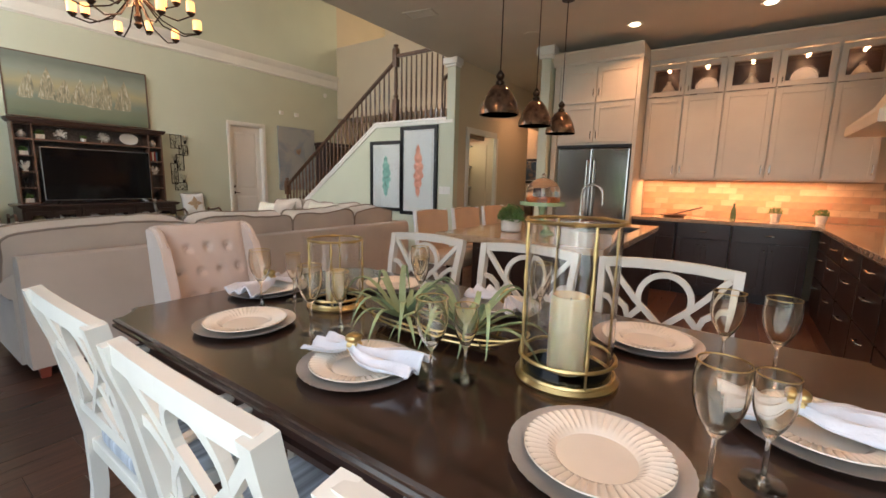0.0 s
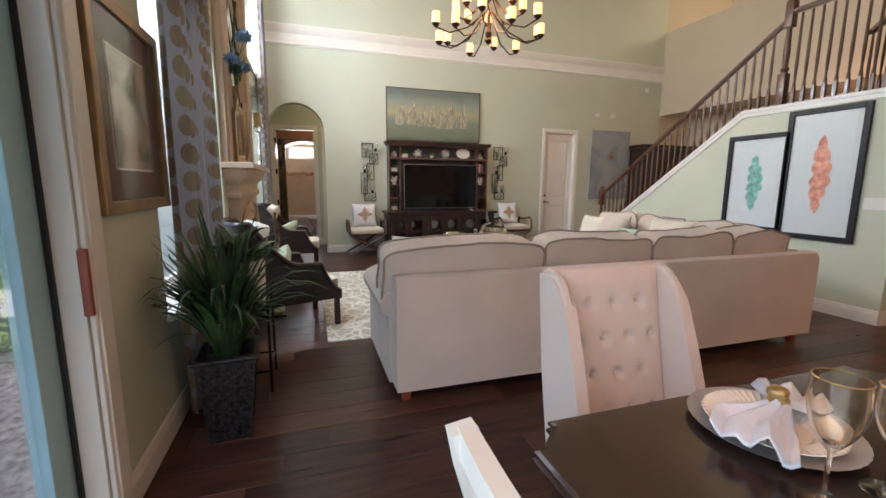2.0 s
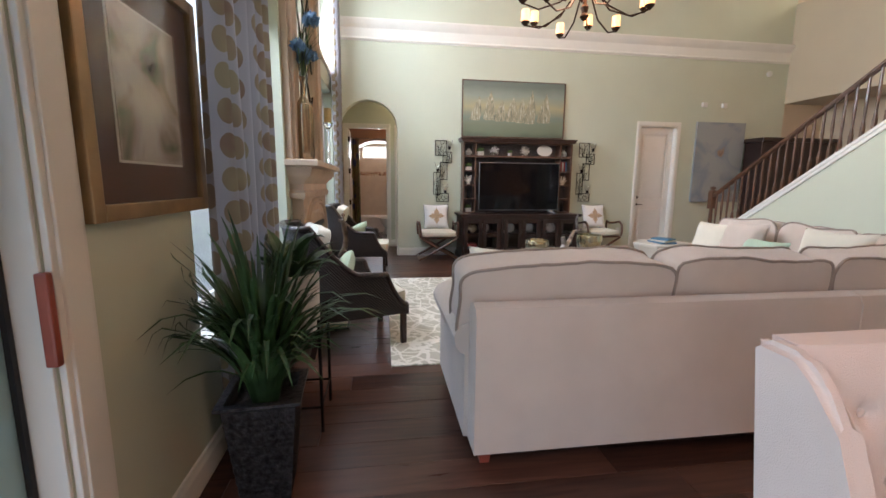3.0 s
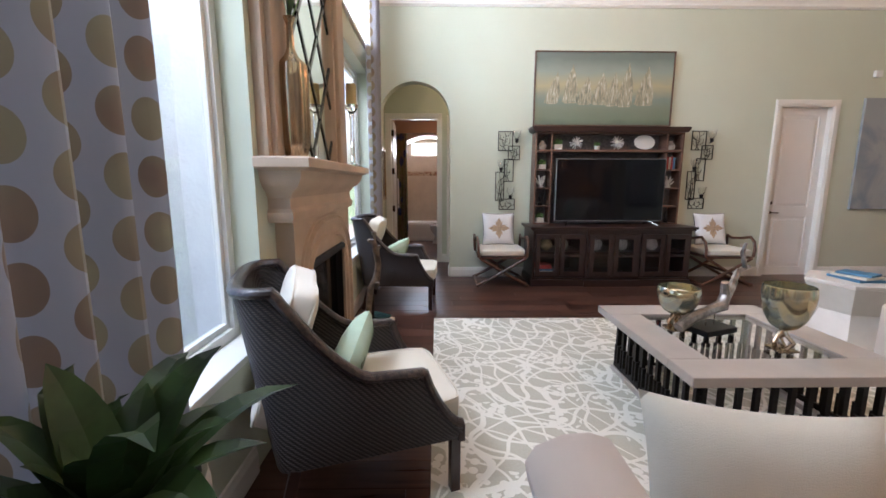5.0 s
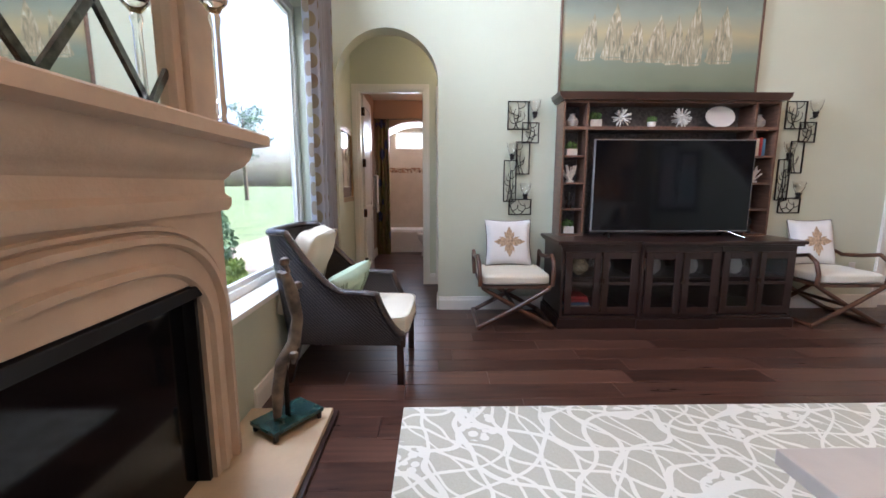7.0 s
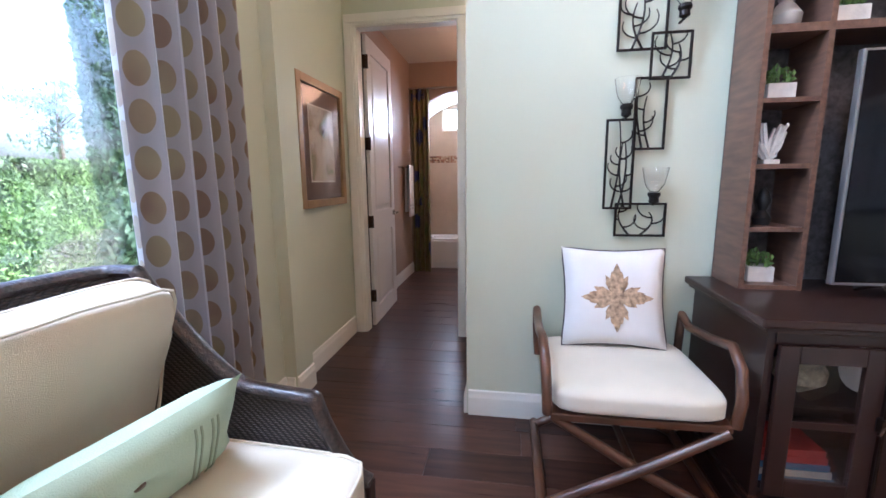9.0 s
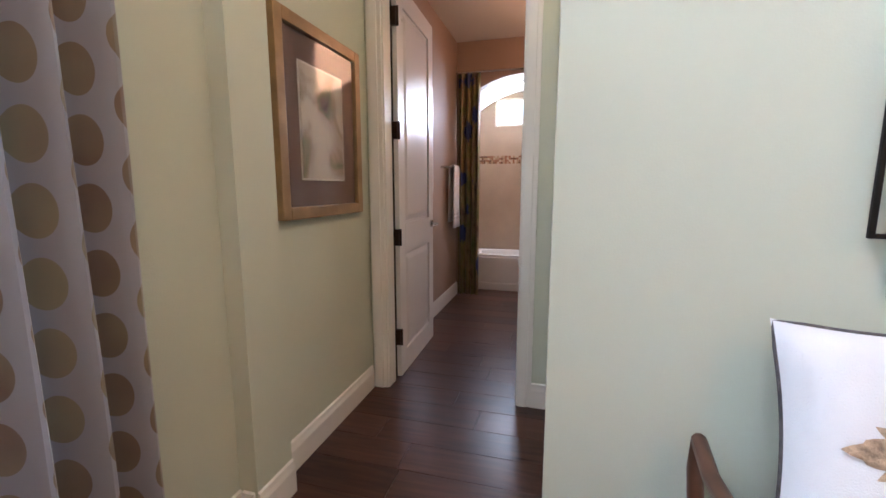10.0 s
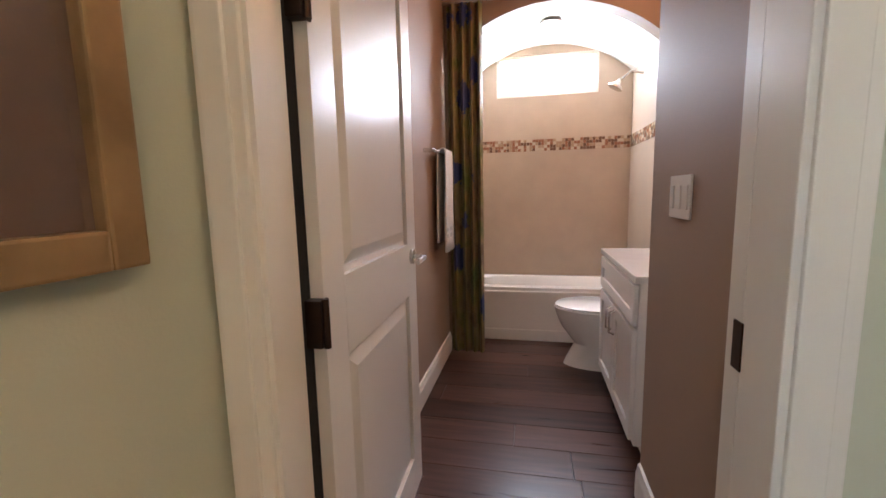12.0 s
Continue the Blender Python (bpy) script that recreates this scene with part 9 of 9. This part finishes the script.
# ---- bathroom ----
tub = thing("bathtub", "white alcove bathtub with a panelled apron under the tiled arch", "bathtub", -12.42, 0.18, 0)
bm = mesh()
tx, ty = 0.272, 0.672
outer = [(-tx, -ty), (tx, -ty), (tx, ty), (-tx, ty)]
def ringpts(kx, ky, z, n=32):
    out = []
    for i in range(n):
        a = 2 * math.pi * (i + 0.5) / n
        k = (abs(math.cos(a)) ** 7 + abs(math.sin(a)) ** 7) ** (-1 / 7)
        out.append(bm.verts.new((kx * k * math.cos(a), ky * k * math.sin(a), z)))
    return out
R = [ringpts(tx, ty, 0.0), ringpts(tx, ty, 0.40), ringpts(tx, ty, 0.425), ringpts(tx - 0.06, ty - 0.06, 0.43), ringpts(tx - 0.08, ty - 0.09, 0.41), ringpts(tx - 0.12, ty - 0.16, 0.12), ringpts(0.05, 0.3, 0.10)]
for a, b in zip(R, R[1:]):
    for i in range(32):
        bm.faces.new((a[i], a[(i + 1) % 32], b[(i + 1) % 32], b[i]))
bm.faces.new(R[-1])
part("basin", bm, M_PORCELAIN, tub, smooth=True)
bm = mesh()
box(bm, tx - 0.01, tx + 0.012, -ty + 0.02, ty - 0.02, 0.0, 0.40, 0.01)
box(bm, tx + 0.006, tx + 0.02, -ty + 0.02, ty - 0.02, 0.0, 0.09, 0.006)
part("apron", bm, M_PORCELAIN, tub)

wc = thing("toilet", "white porcelain toilet with closed lid between the vanity and the bath", "toilet", -11.74, 0.56, 0)
bm = mesh()
def oval(cx, cy, rx, ry, z, n=28):
    return [bm.verts.new((cx + rx * math.cos(2 * math.pi * i / n), cy + ry * math.sin(2 * math.pi * i / n) * (1.0 if math.sin(2 * math.pi * i / n) < 0 else 0.8), z)) for i in range(n)]
R = [oval(0, -0.02, 0.125, 0.27, 0), oval(0, -0.02, 0.12, 0.26, 0.03), oval(0, -0.0, 0.105, 0.22, 0.15), oval(0, -0.05, 0.15, 0.26, 0.27), oval(0, -0.06, 0.185, 0.285, 0.36), oval(0, -0.06, 0.19, 0.29, 0.39)]
for a, b in zip(R, R[1:]):
    for i in range(28):
        bm.faces.new((a[i], a[(i + 1) % 28], b[(i + 1) % 28], b[i]))
bm.faces.new(R[0][::-1])
bm.faces.new(R[-1])
part("bowl", bm, M_PORCELAIN, wc, smooth=True)
for nm, z0, z1, g in (("seat", 0.392, 0.405, 0.0), ("lid", 0.409, 0.428, -0.004)):
    bm = mesh()
    A, B, C_ = oval(0, -0.06, 0.192 + g, 0.292 + g, z0), oval(0, -0.06, 0.196 + g, 0.296 + g, (z0 + z1) / 2), oval(0, -0.06, 0.182 + g, 0.282 + g, z1)
    for a, b in ((A, B), (B, C_)):
        for i in range(28):
            bm.faces.new((a[i], a[(i + 1) % 28], b[(i + 1) % 28], b[i]))
    bm.faces.new(A[::-1])
    bm.faces.new(C_)
    part(nm, bm, M_PORCELAIN, wc, smooth=True)
bm = mesh()
box(bm, -0.20, 0.20, 0.24, 0.44, 0.36, 0.74, 0.02)
part("tank", bm, M_PORCELAIN, wc)

van = thing("vanity", "white shaker vanity cabinet with two doors and chrome pulls", "vanity", 0, 0, 0)
VY = 0.475
bm = mesh()
box(bm, -11.46, -10.64, VY, 1.00, 0.10, 0.80)
box(bm, -11.46, -10.64, VY + 0.06, 1.00, 0.0, 0.10)
part("body", bm, M_DOOR, van)
for x0, x1, hs in ((-11.45, -11.06, 1), (-11.05, -10.65, -1)):
    bm = mesh()
    shaker(bm, x0, x1, 0.12, 0.60, VY)
    d = part("door", bm, M_DOOR, van)
    pull(x1 - 0.035 if hs > 0 else x0 + 0.035, VY - 0.02, 0.52, d, L=0.12)
bm = mesh()
shaker(bm, -11.45, -10.65, 0.62, 0.79, VY)
part("drawer_front", bm, M_DOOR, van)
vt = thing("basin_top", "pale cultured stone vanity top with a backsplash", "worktop", -11.05, 0.725, 0.8005)
bm = mesh()
box(bm, -0.43, 0.42, -0.27, 0.29, 0, 0.032, 0.006)
box(bm, -0.43, 0.42, 0.27, 0.29, 0.032, 0.12, 0.004)
part("slab", bm, M_PORCELAIN, vt)
s = thing("faucet", "brushed nickel basin faucet on the vanity", "faucet", -11.10, 0.90, 0.834)
bm = mesh()
lathe(bm, [(0.024, 0), (0.02, 0.02), (0.016, 0.09), (0, 0.1)], 14)
tube(bm, [(0, 0, 0.06), (0, -0.06, 0.10), (0, -0.12, 0.085)], 0.010, 8)
for sx in (-1, 1):
    lathe(bm, [(0.02, 0), (0.014, 0.03), (0.014, 0.045), (0, 0.05)], 12, m=Matrix.Translation((sx * 0.09, 0, 0)))
    tube(bm, [(sx * 0.09, 0, 0.045), (sx * 0.13, -0.02, 0.06)], 0.006, 6)
part("body", bm, M_CHROME, s, smooth=True)


def floral_mat():
    m, nodes, links, shader = node_set("floral shower curtain")
    uv = nodes.new("ShaderNodeUVMap")
    uv.uv_map = "cloth"
    n = nodes.new("ShaderNodeTexNoise")
    n.inputs["Scale"].default_value, n.inputs["Detail"].default_value = 6, 3
    links.new(uv.outputs[0], n.inputs[0])
    r = nodes.new("ShaderNodeValToRGB")
    els = r.color_ramp.elements
    els[0].position, els[0].color = 0.30, (0.10, 0.13, 0.03, 1)
    els[1].position, els[1].color = 0.68, (0.13, 0.08, 0.04, 1)
    for p, c in ((0.44, (0.20, 0.18, 0.06, 1)), (0.54, (0.22, 0.17, 0.09, 1))):
        e = els.new(p)
        e.color = c
    links.new(n.outputs[0], r.inputs[0])
    v = nodes.new("ShaderNodeTexVoronoi")
    v.inputs["Scale"].default_value = 3.2
    links.new(uv.outputs[0], v.inputs[0])
    w = nodes.new("ShaderNodeTexNoise")
    w.inputs["Scale"].default_value = 22
    links.new(uv.outputs[0], w.inputs[0])
    ad = nodes.new("ShaderNodeMath")
    ad.operation = "MULTIPLY_ADD"
    ad.inputs[1].default_value = 0.35
    links.new(w.outputs[0], ad.inputs[0])
    links.new(v.outputs["Distance"], ad.inputs[2])
    lt = nodes.new("ShaderNodeMath")
    lt.operation = "LESS_THAN"
    lt.inputs[1].default_value = 0.50
    links.new(ad.outputs[0], lt.inputs[0])
    mix = nodes.new("ShaderNodeMix")
    mix.data_type = "RGBA"
    links.new(lt.outputs[0], mix.inputs[0])
    links.new(r.outputs[0], mix.inputs[6])
    mix.inputs[7].default_value = (0.03, 0.05, 0.16, 1)
    links.new(mix.outputs[2], shader.inputs["Base Color"])
    shader.inputs["Roughness"].default_value = 0.45
    return m


s = thing("shower_curtain", "green and gold floral shower curtain with blue flowers, drawn aside", "shower curtain", -11.80, -0.415, 0)
bm = mesh()
drape(bm, ((0, -0.105), (0, 0.135)), 0.02, 2.42, 4, 0.032, rows=20, seed=2.0, per=14)
part("cloth", bm, floral_mat(), s, smooth=True)
bm = mesh()
tube(bm, [(0, -0.13, 2.43), (0, 1.42, 2.43)], 0.012, 8)
part("curtain_rod", bm, M_CHROME, s)

s = thing("towel_bar", "brushed nickel towel bar on the taupe wall", "towel bar", -11.46, WY - 0.05, 1.42)
bm = mesh()
tube(bm, [(-0.28, 0.055, 0), (0.28, 0.055, 0)], 0.009, 8)
for sx in (-1, 1):
    tube(bm, [(sx * 0.25, 0.001, 0), (sx * 0.25, 0.06, 0)], 0.013, 8)
part("bar", bm, M_CHROME, s, smooth=True)
s = thing("towel", "white hand towel with grey stripes hanging folded on the towel bar", "towel", -11.52, WY + 0.005, 1.43)
bm = mesh()
rows = []
for k in range(21):
    t = k / 20
    a = math.pi * t
    if t < 0.4:
        y, z = 0.026, -0.62 + 0.62 * t / 0.4
    elif t < 0.6:
        b_ = (t - 0.4) / 0.2 * math.pi
        y, z = 0.014 * math.cos(b_) + 0.012 - 0.002, 0.014 * math.sin(b_)
    else:
        y, z = -0.016 + 0.012 * 0, -0.56 * (t - 0.6) / 0.4
    rows.append([bm.verts.new((u * 0.115 * (1 - 0.08 * math.sin(3 * z)), y + 0.006 * math.sin(u * 7 + z * 4), z)) for u in (-1, -0.75, -0.5, -0.25, 0, 0.25, 0.5, 0.75, 1)])
for a, b in zip(rows, rows[1:]):
    for i in range(8):
        bm.faces.new((a[i], a[i + 1], b[i + 1], b[i]))
ob = part("cloth", bm, M_WHITEFAB, s, smooth=True)
md = ob.modifiers.new("thickness", "SOLIDIFY")
md.thickness = 0.009
for z in (-0.53, -0.49):
    bm = mesh()
    box(bm, -0.116, 0.116, 0.034, 0.037, z, z + 0.022)
    part("stripe", bm, M_CHARGER, s, "woven grey stripe")
framed("wall_mirror", "white framed mirror on the taupe bathroom wall", -10.62, WY - 0.05, 1.18, 0.46, 0.90, 0, 0.04, M_TRIM, 0.02, M_TRIM, M_MIRROR)
s = thing("shower_fitting", "brushed nickel shower head on a bent arm", "shower head", -12.36, 0.86, 2.03)
bm = mesh()
tube(bm, [(0, -0.001, 0), (0, -0.09, 0.02), (0, -0.16, -0.04)], 0.009, 8)
lathe(bm, [(0.012, 0.05), (0.02, 0.02), (0.055, -0.01), (0.055, -0.022), (0, -0.022)], 24, m=Matrix.Translation((0, -0.19, -0.075)) @ Matrix.Rotation(radians(-30), 4, "X"))
part("head", bm, M_CHROME, s, smooth=True)

# mosaic band and large wall tiles
M_GROUT = mat("pale grout", (0.45, 0.37, 0.29), 0.8)
tones = [mat("mosaic tone %s" % nm, c, 0.25, vary=0.05) for nm, c in (("cream", (0.55, 0.45, 0.33)), ("rust", (0.30, 0.13, 0.07)), ("tan", (0.40, 0.27, 0.17)), ("brown", (0.16, 0.085, 0.05)))]
rnd = random.Random(12)
sets = [mesh() for _ in tones]
for r in range(4):
    for k in range(54):
        y = -0.497 + k * 0.025
        box(rnd.choice(sets), -12.7045, -12.698, y + 0.001, y + 0.0235, 1.525 + r * 0.025, 1.5485 + r * 0.025)
    for k in range(28):
        x = -12.69 + k * 0.025
        box(rnd.choice(sets), x + 0.001, x + 0.0235, 0.854, 0.8595, 1.525 + r * 0.025, 1.5485 + r * 0.025)
for bm, m_ in zip(sets, tones):
    tagged(part("mosaic_band", bm, m_, kind="stuff"), "band of small cream and rust mosaic tiles")
win = thing("window_bath", "white framed high window of patterned glass over the bath", "window", kind="structure")
bm = mesh()
frame_bars(bm, "x", WIN[0], WIN[1], WIN[2], WIN[3], -12.76, -12.715, 0.028)
part("window_frame", bm, M_TRIM, win)
downlight(-12.22, 0.18, 2.392, 1.2)
lamp("bath_ceiling_light", "POINT", (-11.0, 0.70, 2.45), 8, WARM, size=0.3)
# Added fill lamp without a fixture, brightening the vestibule.
lamp("vestibule_light", "POINT", (-9.0, 1.2, 2.8), 9, (1.0, 0.75, 0.5), size=0.12)
bm = mesh()
s = thing("ceiling_vent", "white bathroom ceiling vent", "air vent", -10.6, -0.1, 2.759)
box(bm, -0.14, 0.14, -0.14, 0.14, -0.012, 0, 0.004)
part("grille", bm, M_CEIL, s)

# ---- outside ----
M_STUCCO = mat("pale rough stucco", (0.66, 0.64, 0.61), 0.85, scale=7, vary=0.04, bump=1.0, fine=26)
st = mesh()
box(st, -5.98, -4.56, -1.33, -0.705, -0.3, 7.0)
tagged(part("wall_chimney", st, M_STUCCO), "pale rough stucco chimney chase outside the window", kind="structure")
M_HEDGE = mat("clipped hedge leaf", (0.11, 0.19, 0.05), 0.6, scale=1.5, vary=0.35)
M_CYPRESS = mat("cypress foliage", (0.06, 0.13, 0.05), 0.7, scale=1.5, vary=0.35)
M_BRIGHT = mat("yellow green shrub leaf", (0.30, 0.38, 0.06), 0.5, scale=3, vary=0.3)
M_PINE = mat("distant pine foliage", (0.10, 0.17, 0.10), 0.8, scale=1, vary=0.3)
# Dark green for solid cores; the shade between leaves is in this colour.
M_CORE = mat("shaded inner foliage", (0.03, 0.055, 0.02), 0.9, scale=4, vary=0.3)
M_BARK = mat("tree bark", (0.12, 0.08, 0.06), 0.9, bump=0.8)


def leaf_quads(bm, points, size, seed):
    rnd = random.Random(seed)
    for p in points:
        m = Matrix.Translation(p) @ Euler((rnd.uniform(0, 6.3), rnd.uniform(0, 6.3), rnd.uniform(0, 6.3))).to_matrix().to_4x4()
        k = size * rnd.uniform(0.6, 1.3)
        bm.faces.new([bm.verts.new(m @ Vector(q)) for q in ((-k, 0, 0), (0, -k * 0.45, 0), (k, 0, 0), (0, k * 0.45, 0))])


def hedge(x0, x1, y0, y1, top, n, size, leaf, label, seed):
    s = thing("hedge", label, "hedge", (x0 + x1) / 2, (y0 + y1) / 2, -0.22)
    hx, hy = (x1 - x0) / 2, (y1 - y0) / 2
    h = top + 0.22
    # Solid dark block filling the hedge, painted as the shade behind its leaves.
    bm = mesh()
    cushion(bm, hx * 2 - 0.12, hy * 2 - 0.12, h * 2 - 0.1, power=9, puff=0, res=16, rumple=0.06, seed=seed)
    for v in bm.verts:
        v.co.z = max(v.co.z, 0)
    part("shaded_core", bm, M_CORE, s)
    rnd = random.Random(seed)
    pts = []
    for k in range(n):
        f = rnd.random()
        x, y, z = rnd.uniform(-hx, hx), rnd.uniform(-hy, hy), rnd.uniform(0, h)
        w = f * (hx * 2 * h * 1.2 + hx * 2 * hy * 2)
        if f < 0.6:
            y = hy
        elif f < 0.9:
            z = h
        else:
            x = rnd.choice((-hx, hx))
        b = noise.noise(Vector((x * 2, y * 2, z * 2 + seed))) * 0.08
        pts.append(Vector((x, y + (b if f < 0.6 else 0), z + (b if f >= 0.6 else 0))))
    bm = mesh()
    leaf_quads(bm, pts, size, seed)
    part("leaves", bm, leaf, s, kind="stuff")


hedge(-22, -2, -10.2, -9.2, 1.75, 34000, 0.085, M_HEDGE, "tall clipped green hedge at the far side of the garden", 1)
hedge(-14.5, -6.5, -5.9, -5.1, 0.42, 6000, 0.045, M_HEDGE, "low clipped green hedge in the garden bed", 2)
hedge(-9.4, -6.3, -3.0, -1.9, 0.34, 5000, 0.06, M_BRIGHT, "bright yellow green shrub bed below the window", 3)
hedge(-2.8, 0.5, -4.2, -3.2, 0.35, 3500, 0.06, M_BRIGHT, "bright yellow green shrub outside the sliding door", 4)
hedge(-5.9, -4.7, -3.2, -2.2, 0.30, 2200, 0.06, M_BRIGHT, "bright yellow green shrub beside the chimney", 5)


def cypress(x, y, r, h, seed, leaf, label):
    s = thing("cypress_tree", label, "tree", x, y, -0.22)
    bm = mesh()
    lathe(bm, [(0.09, 0), (0.07, 0.5), (0.02, h * 0.9)], 8)
    part("trunk", bm, M_BARK, s)
    rnd = random.Random(seed)
    prof = lambda t: r * (0.75 + 0.35 * math.sin(min(1, t * 2.2) * math.pi / 2)) * (1 - t ** 3.2) ** 0.8
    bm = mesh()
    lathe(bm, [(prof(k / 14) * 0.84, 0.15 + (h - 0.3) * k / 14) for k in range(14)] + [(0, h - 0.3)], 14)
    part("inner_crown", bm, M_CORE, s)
    pts = []
    for k in range(int(9500 * h / 7)):
        t, a = rnd.random(), rnd.uniform(0, 6.283)
        lump = 1 + 0.13 * noise.noise(Vector((math.cos(a) * 2, math.sin(a) * 2, t * h * 1.6 + seed)))
        q = prof(t) * lump * rnd.uniform(0.88, 1.03)
        pts.append(Vector((q * math.cos(a), q * math.sin(a), 0.1 + t * h)))
    bm = mesh()
    leaf_quads(bm, pts, 0.055, seed)
    part("crown", bm, leaf, s, kind="stuff")


cypress(-11.9, -5.0, 0.42, 8.5, 1, M_CYPRESS, "tall narrow cypress tree standing in the garden")
cypress(-9.35, -6.4, 0.60, 2.0, 3, M_PINE, "clipped blue green conical shrub")
cypress(-10.35, -3.1, 0.55, 1.5, 4, M_PINE, "clipped blue green conical shrub")


def pine(x, y, h, seed):
    s = thing("pine_tree", "distant feathery pine tree beyond the hedge", "tree", x, y, -0.22, group="distant pines")
    rnd = random.Random(seed)
    bm = mesh()
    tube(bm, [(0, 0, 0), (0.1, 0, h * 0.5), (0, 0.1, h)], [0.22, 0.15, 0.05], 8)
    for k in range(12):
        a, z = rnd.uniform(0, 6.3), h * rnd.uniform(0.45, 0.97)
        tube(bm, [(0, 0, z - 0.4), (1.4 * math.cos(a), 1.4 * math.sin(a), z + 0.3)], [0.06, 0.03], 5)
    part("trunk", bm, M_BARK, s)
    pts = []
    for k in range(26):
        a, z = rnd.uniform(0, 6.3), h * rnd.uniform(0.45, 1.0)
        q = rnd.uniform(0.3, 2.2)
        c = Vector((q * math.cos(a), q * math.sin(a), z))
        rr = rnd.uniform(0.4, 0.9)
        for j in range(70):
            pts.append(c + Vector((rnd.gauss(0, rr * 0.6), rnd.gauss(0, rr * 0.6), rnd.gauss(0, rr * 0.35))))
    bm = mesh()
    leaf_quads(bm, pts, 0.14, seed)
    part("crown", bm, M_PINE, s, kind="stuff")


for k, (x, y, h) in enumerate(((-34, -24, 9), (-29, -27, 7.5), (-38, -20, 8), (-24, -30, 9), (-44, -27, 10), (-18, -32, 8), (-10, -34, 9), (-2, -33, 8), (-46, -18, 9))):
    pine(x, y, h, 50 + k)
M_MULCH = mat("brown mulch and pale gravel", (0.30, 0.25, 0.21), 0.95, scale=22, dark=(0.07, 0.05, 0.04), detail=8, bump=1.0, fine=60)
g = mesh()
box(g, -18, 5, -4.4, -0.7, -0.24, -0.21)
tagged(part("ground_bed", g, M_MULCH), "brown mulch and gravel bed along the house", kind="structure")
M_PATH = mat("pale concrete path", (0.50, 0.48, 0.45), 0.85, scale=4, vary=0.06, bump=0.4)
g = mesh()
box(g, -18, 5, -8.6, -6.6, -0.24, -0.205)
tagged(part("pavement", g, M_PATH), "pale concrete garden path", kind="structure")

# ---- floor planks ----
floor_ob = bpy.data.objects["floor"]
PW = 0.19
LENGTHS = (0.95, 1.35, 1.75)


def plank_bm(bm, length, x=0.0, y=0.0):
    w, l = PW / 2 - 0.0006, length / 2 - 0.0008
    c_ = 0.0016
    r = []
    for k, z in ((0, -0.012), (0, -0.0016), (c_, 0.0)):
        r.append([bm.verts.new((x + sx * (w - k), y + sy * (l - k), z)) for sx, sy in ((-1, -1), (1, -1), (1, 1), (-1, 1))])
    for a, b in zip(r, r[1:]):
        for i in range(4):
            bm.faces.new((a[i], a[(i + 1) % 4], b[(i + 1) % 4], b[i]))
    bm.faces.new(r[-1])


shared = {}
for L in LENGTHS:
    bm = mesh()
    plank_bm(bm, L)
    me = bpy.data.meshes.new("plank")
    bm.to_mesh(me)
    bm.free()
    me.materials.append(M_PLANK)
    shared[L] = me
rnd = random.Random(7)
rest = mesh()
count = 0
x = -12.8
while x < 4.1:
    y = -0.68 - rnd.uniform(0, 1.2)
    while y < 10.2:
        L = rnd.choice(LENGTHS)
        cx, cy = x + PW / 2, y + L / 2
        if cy - L / 2 < -0.69 and cy + L / 2 < -0.5:
            y += L
            continue
        if -11.9 < cx < -1.0 and cy < 2.6 and count < 298 and cy - L / 2 > -0.69:
            ob = new("plank", shared[L])
            ob.location = (cx, cy, 0)
            ob.parent = floor_ob
            count += 1
        else:
            lo, hi = max(cy - L / 2, -0.69), min(cy + L / 2, 10.25)
            plank_bm(rest, hi - lo, cx, (lo + hi) / 2)
        y += L
    x += PW
ob = part("planks", rest, M_PLANK, floor_ob, kind="stuff")
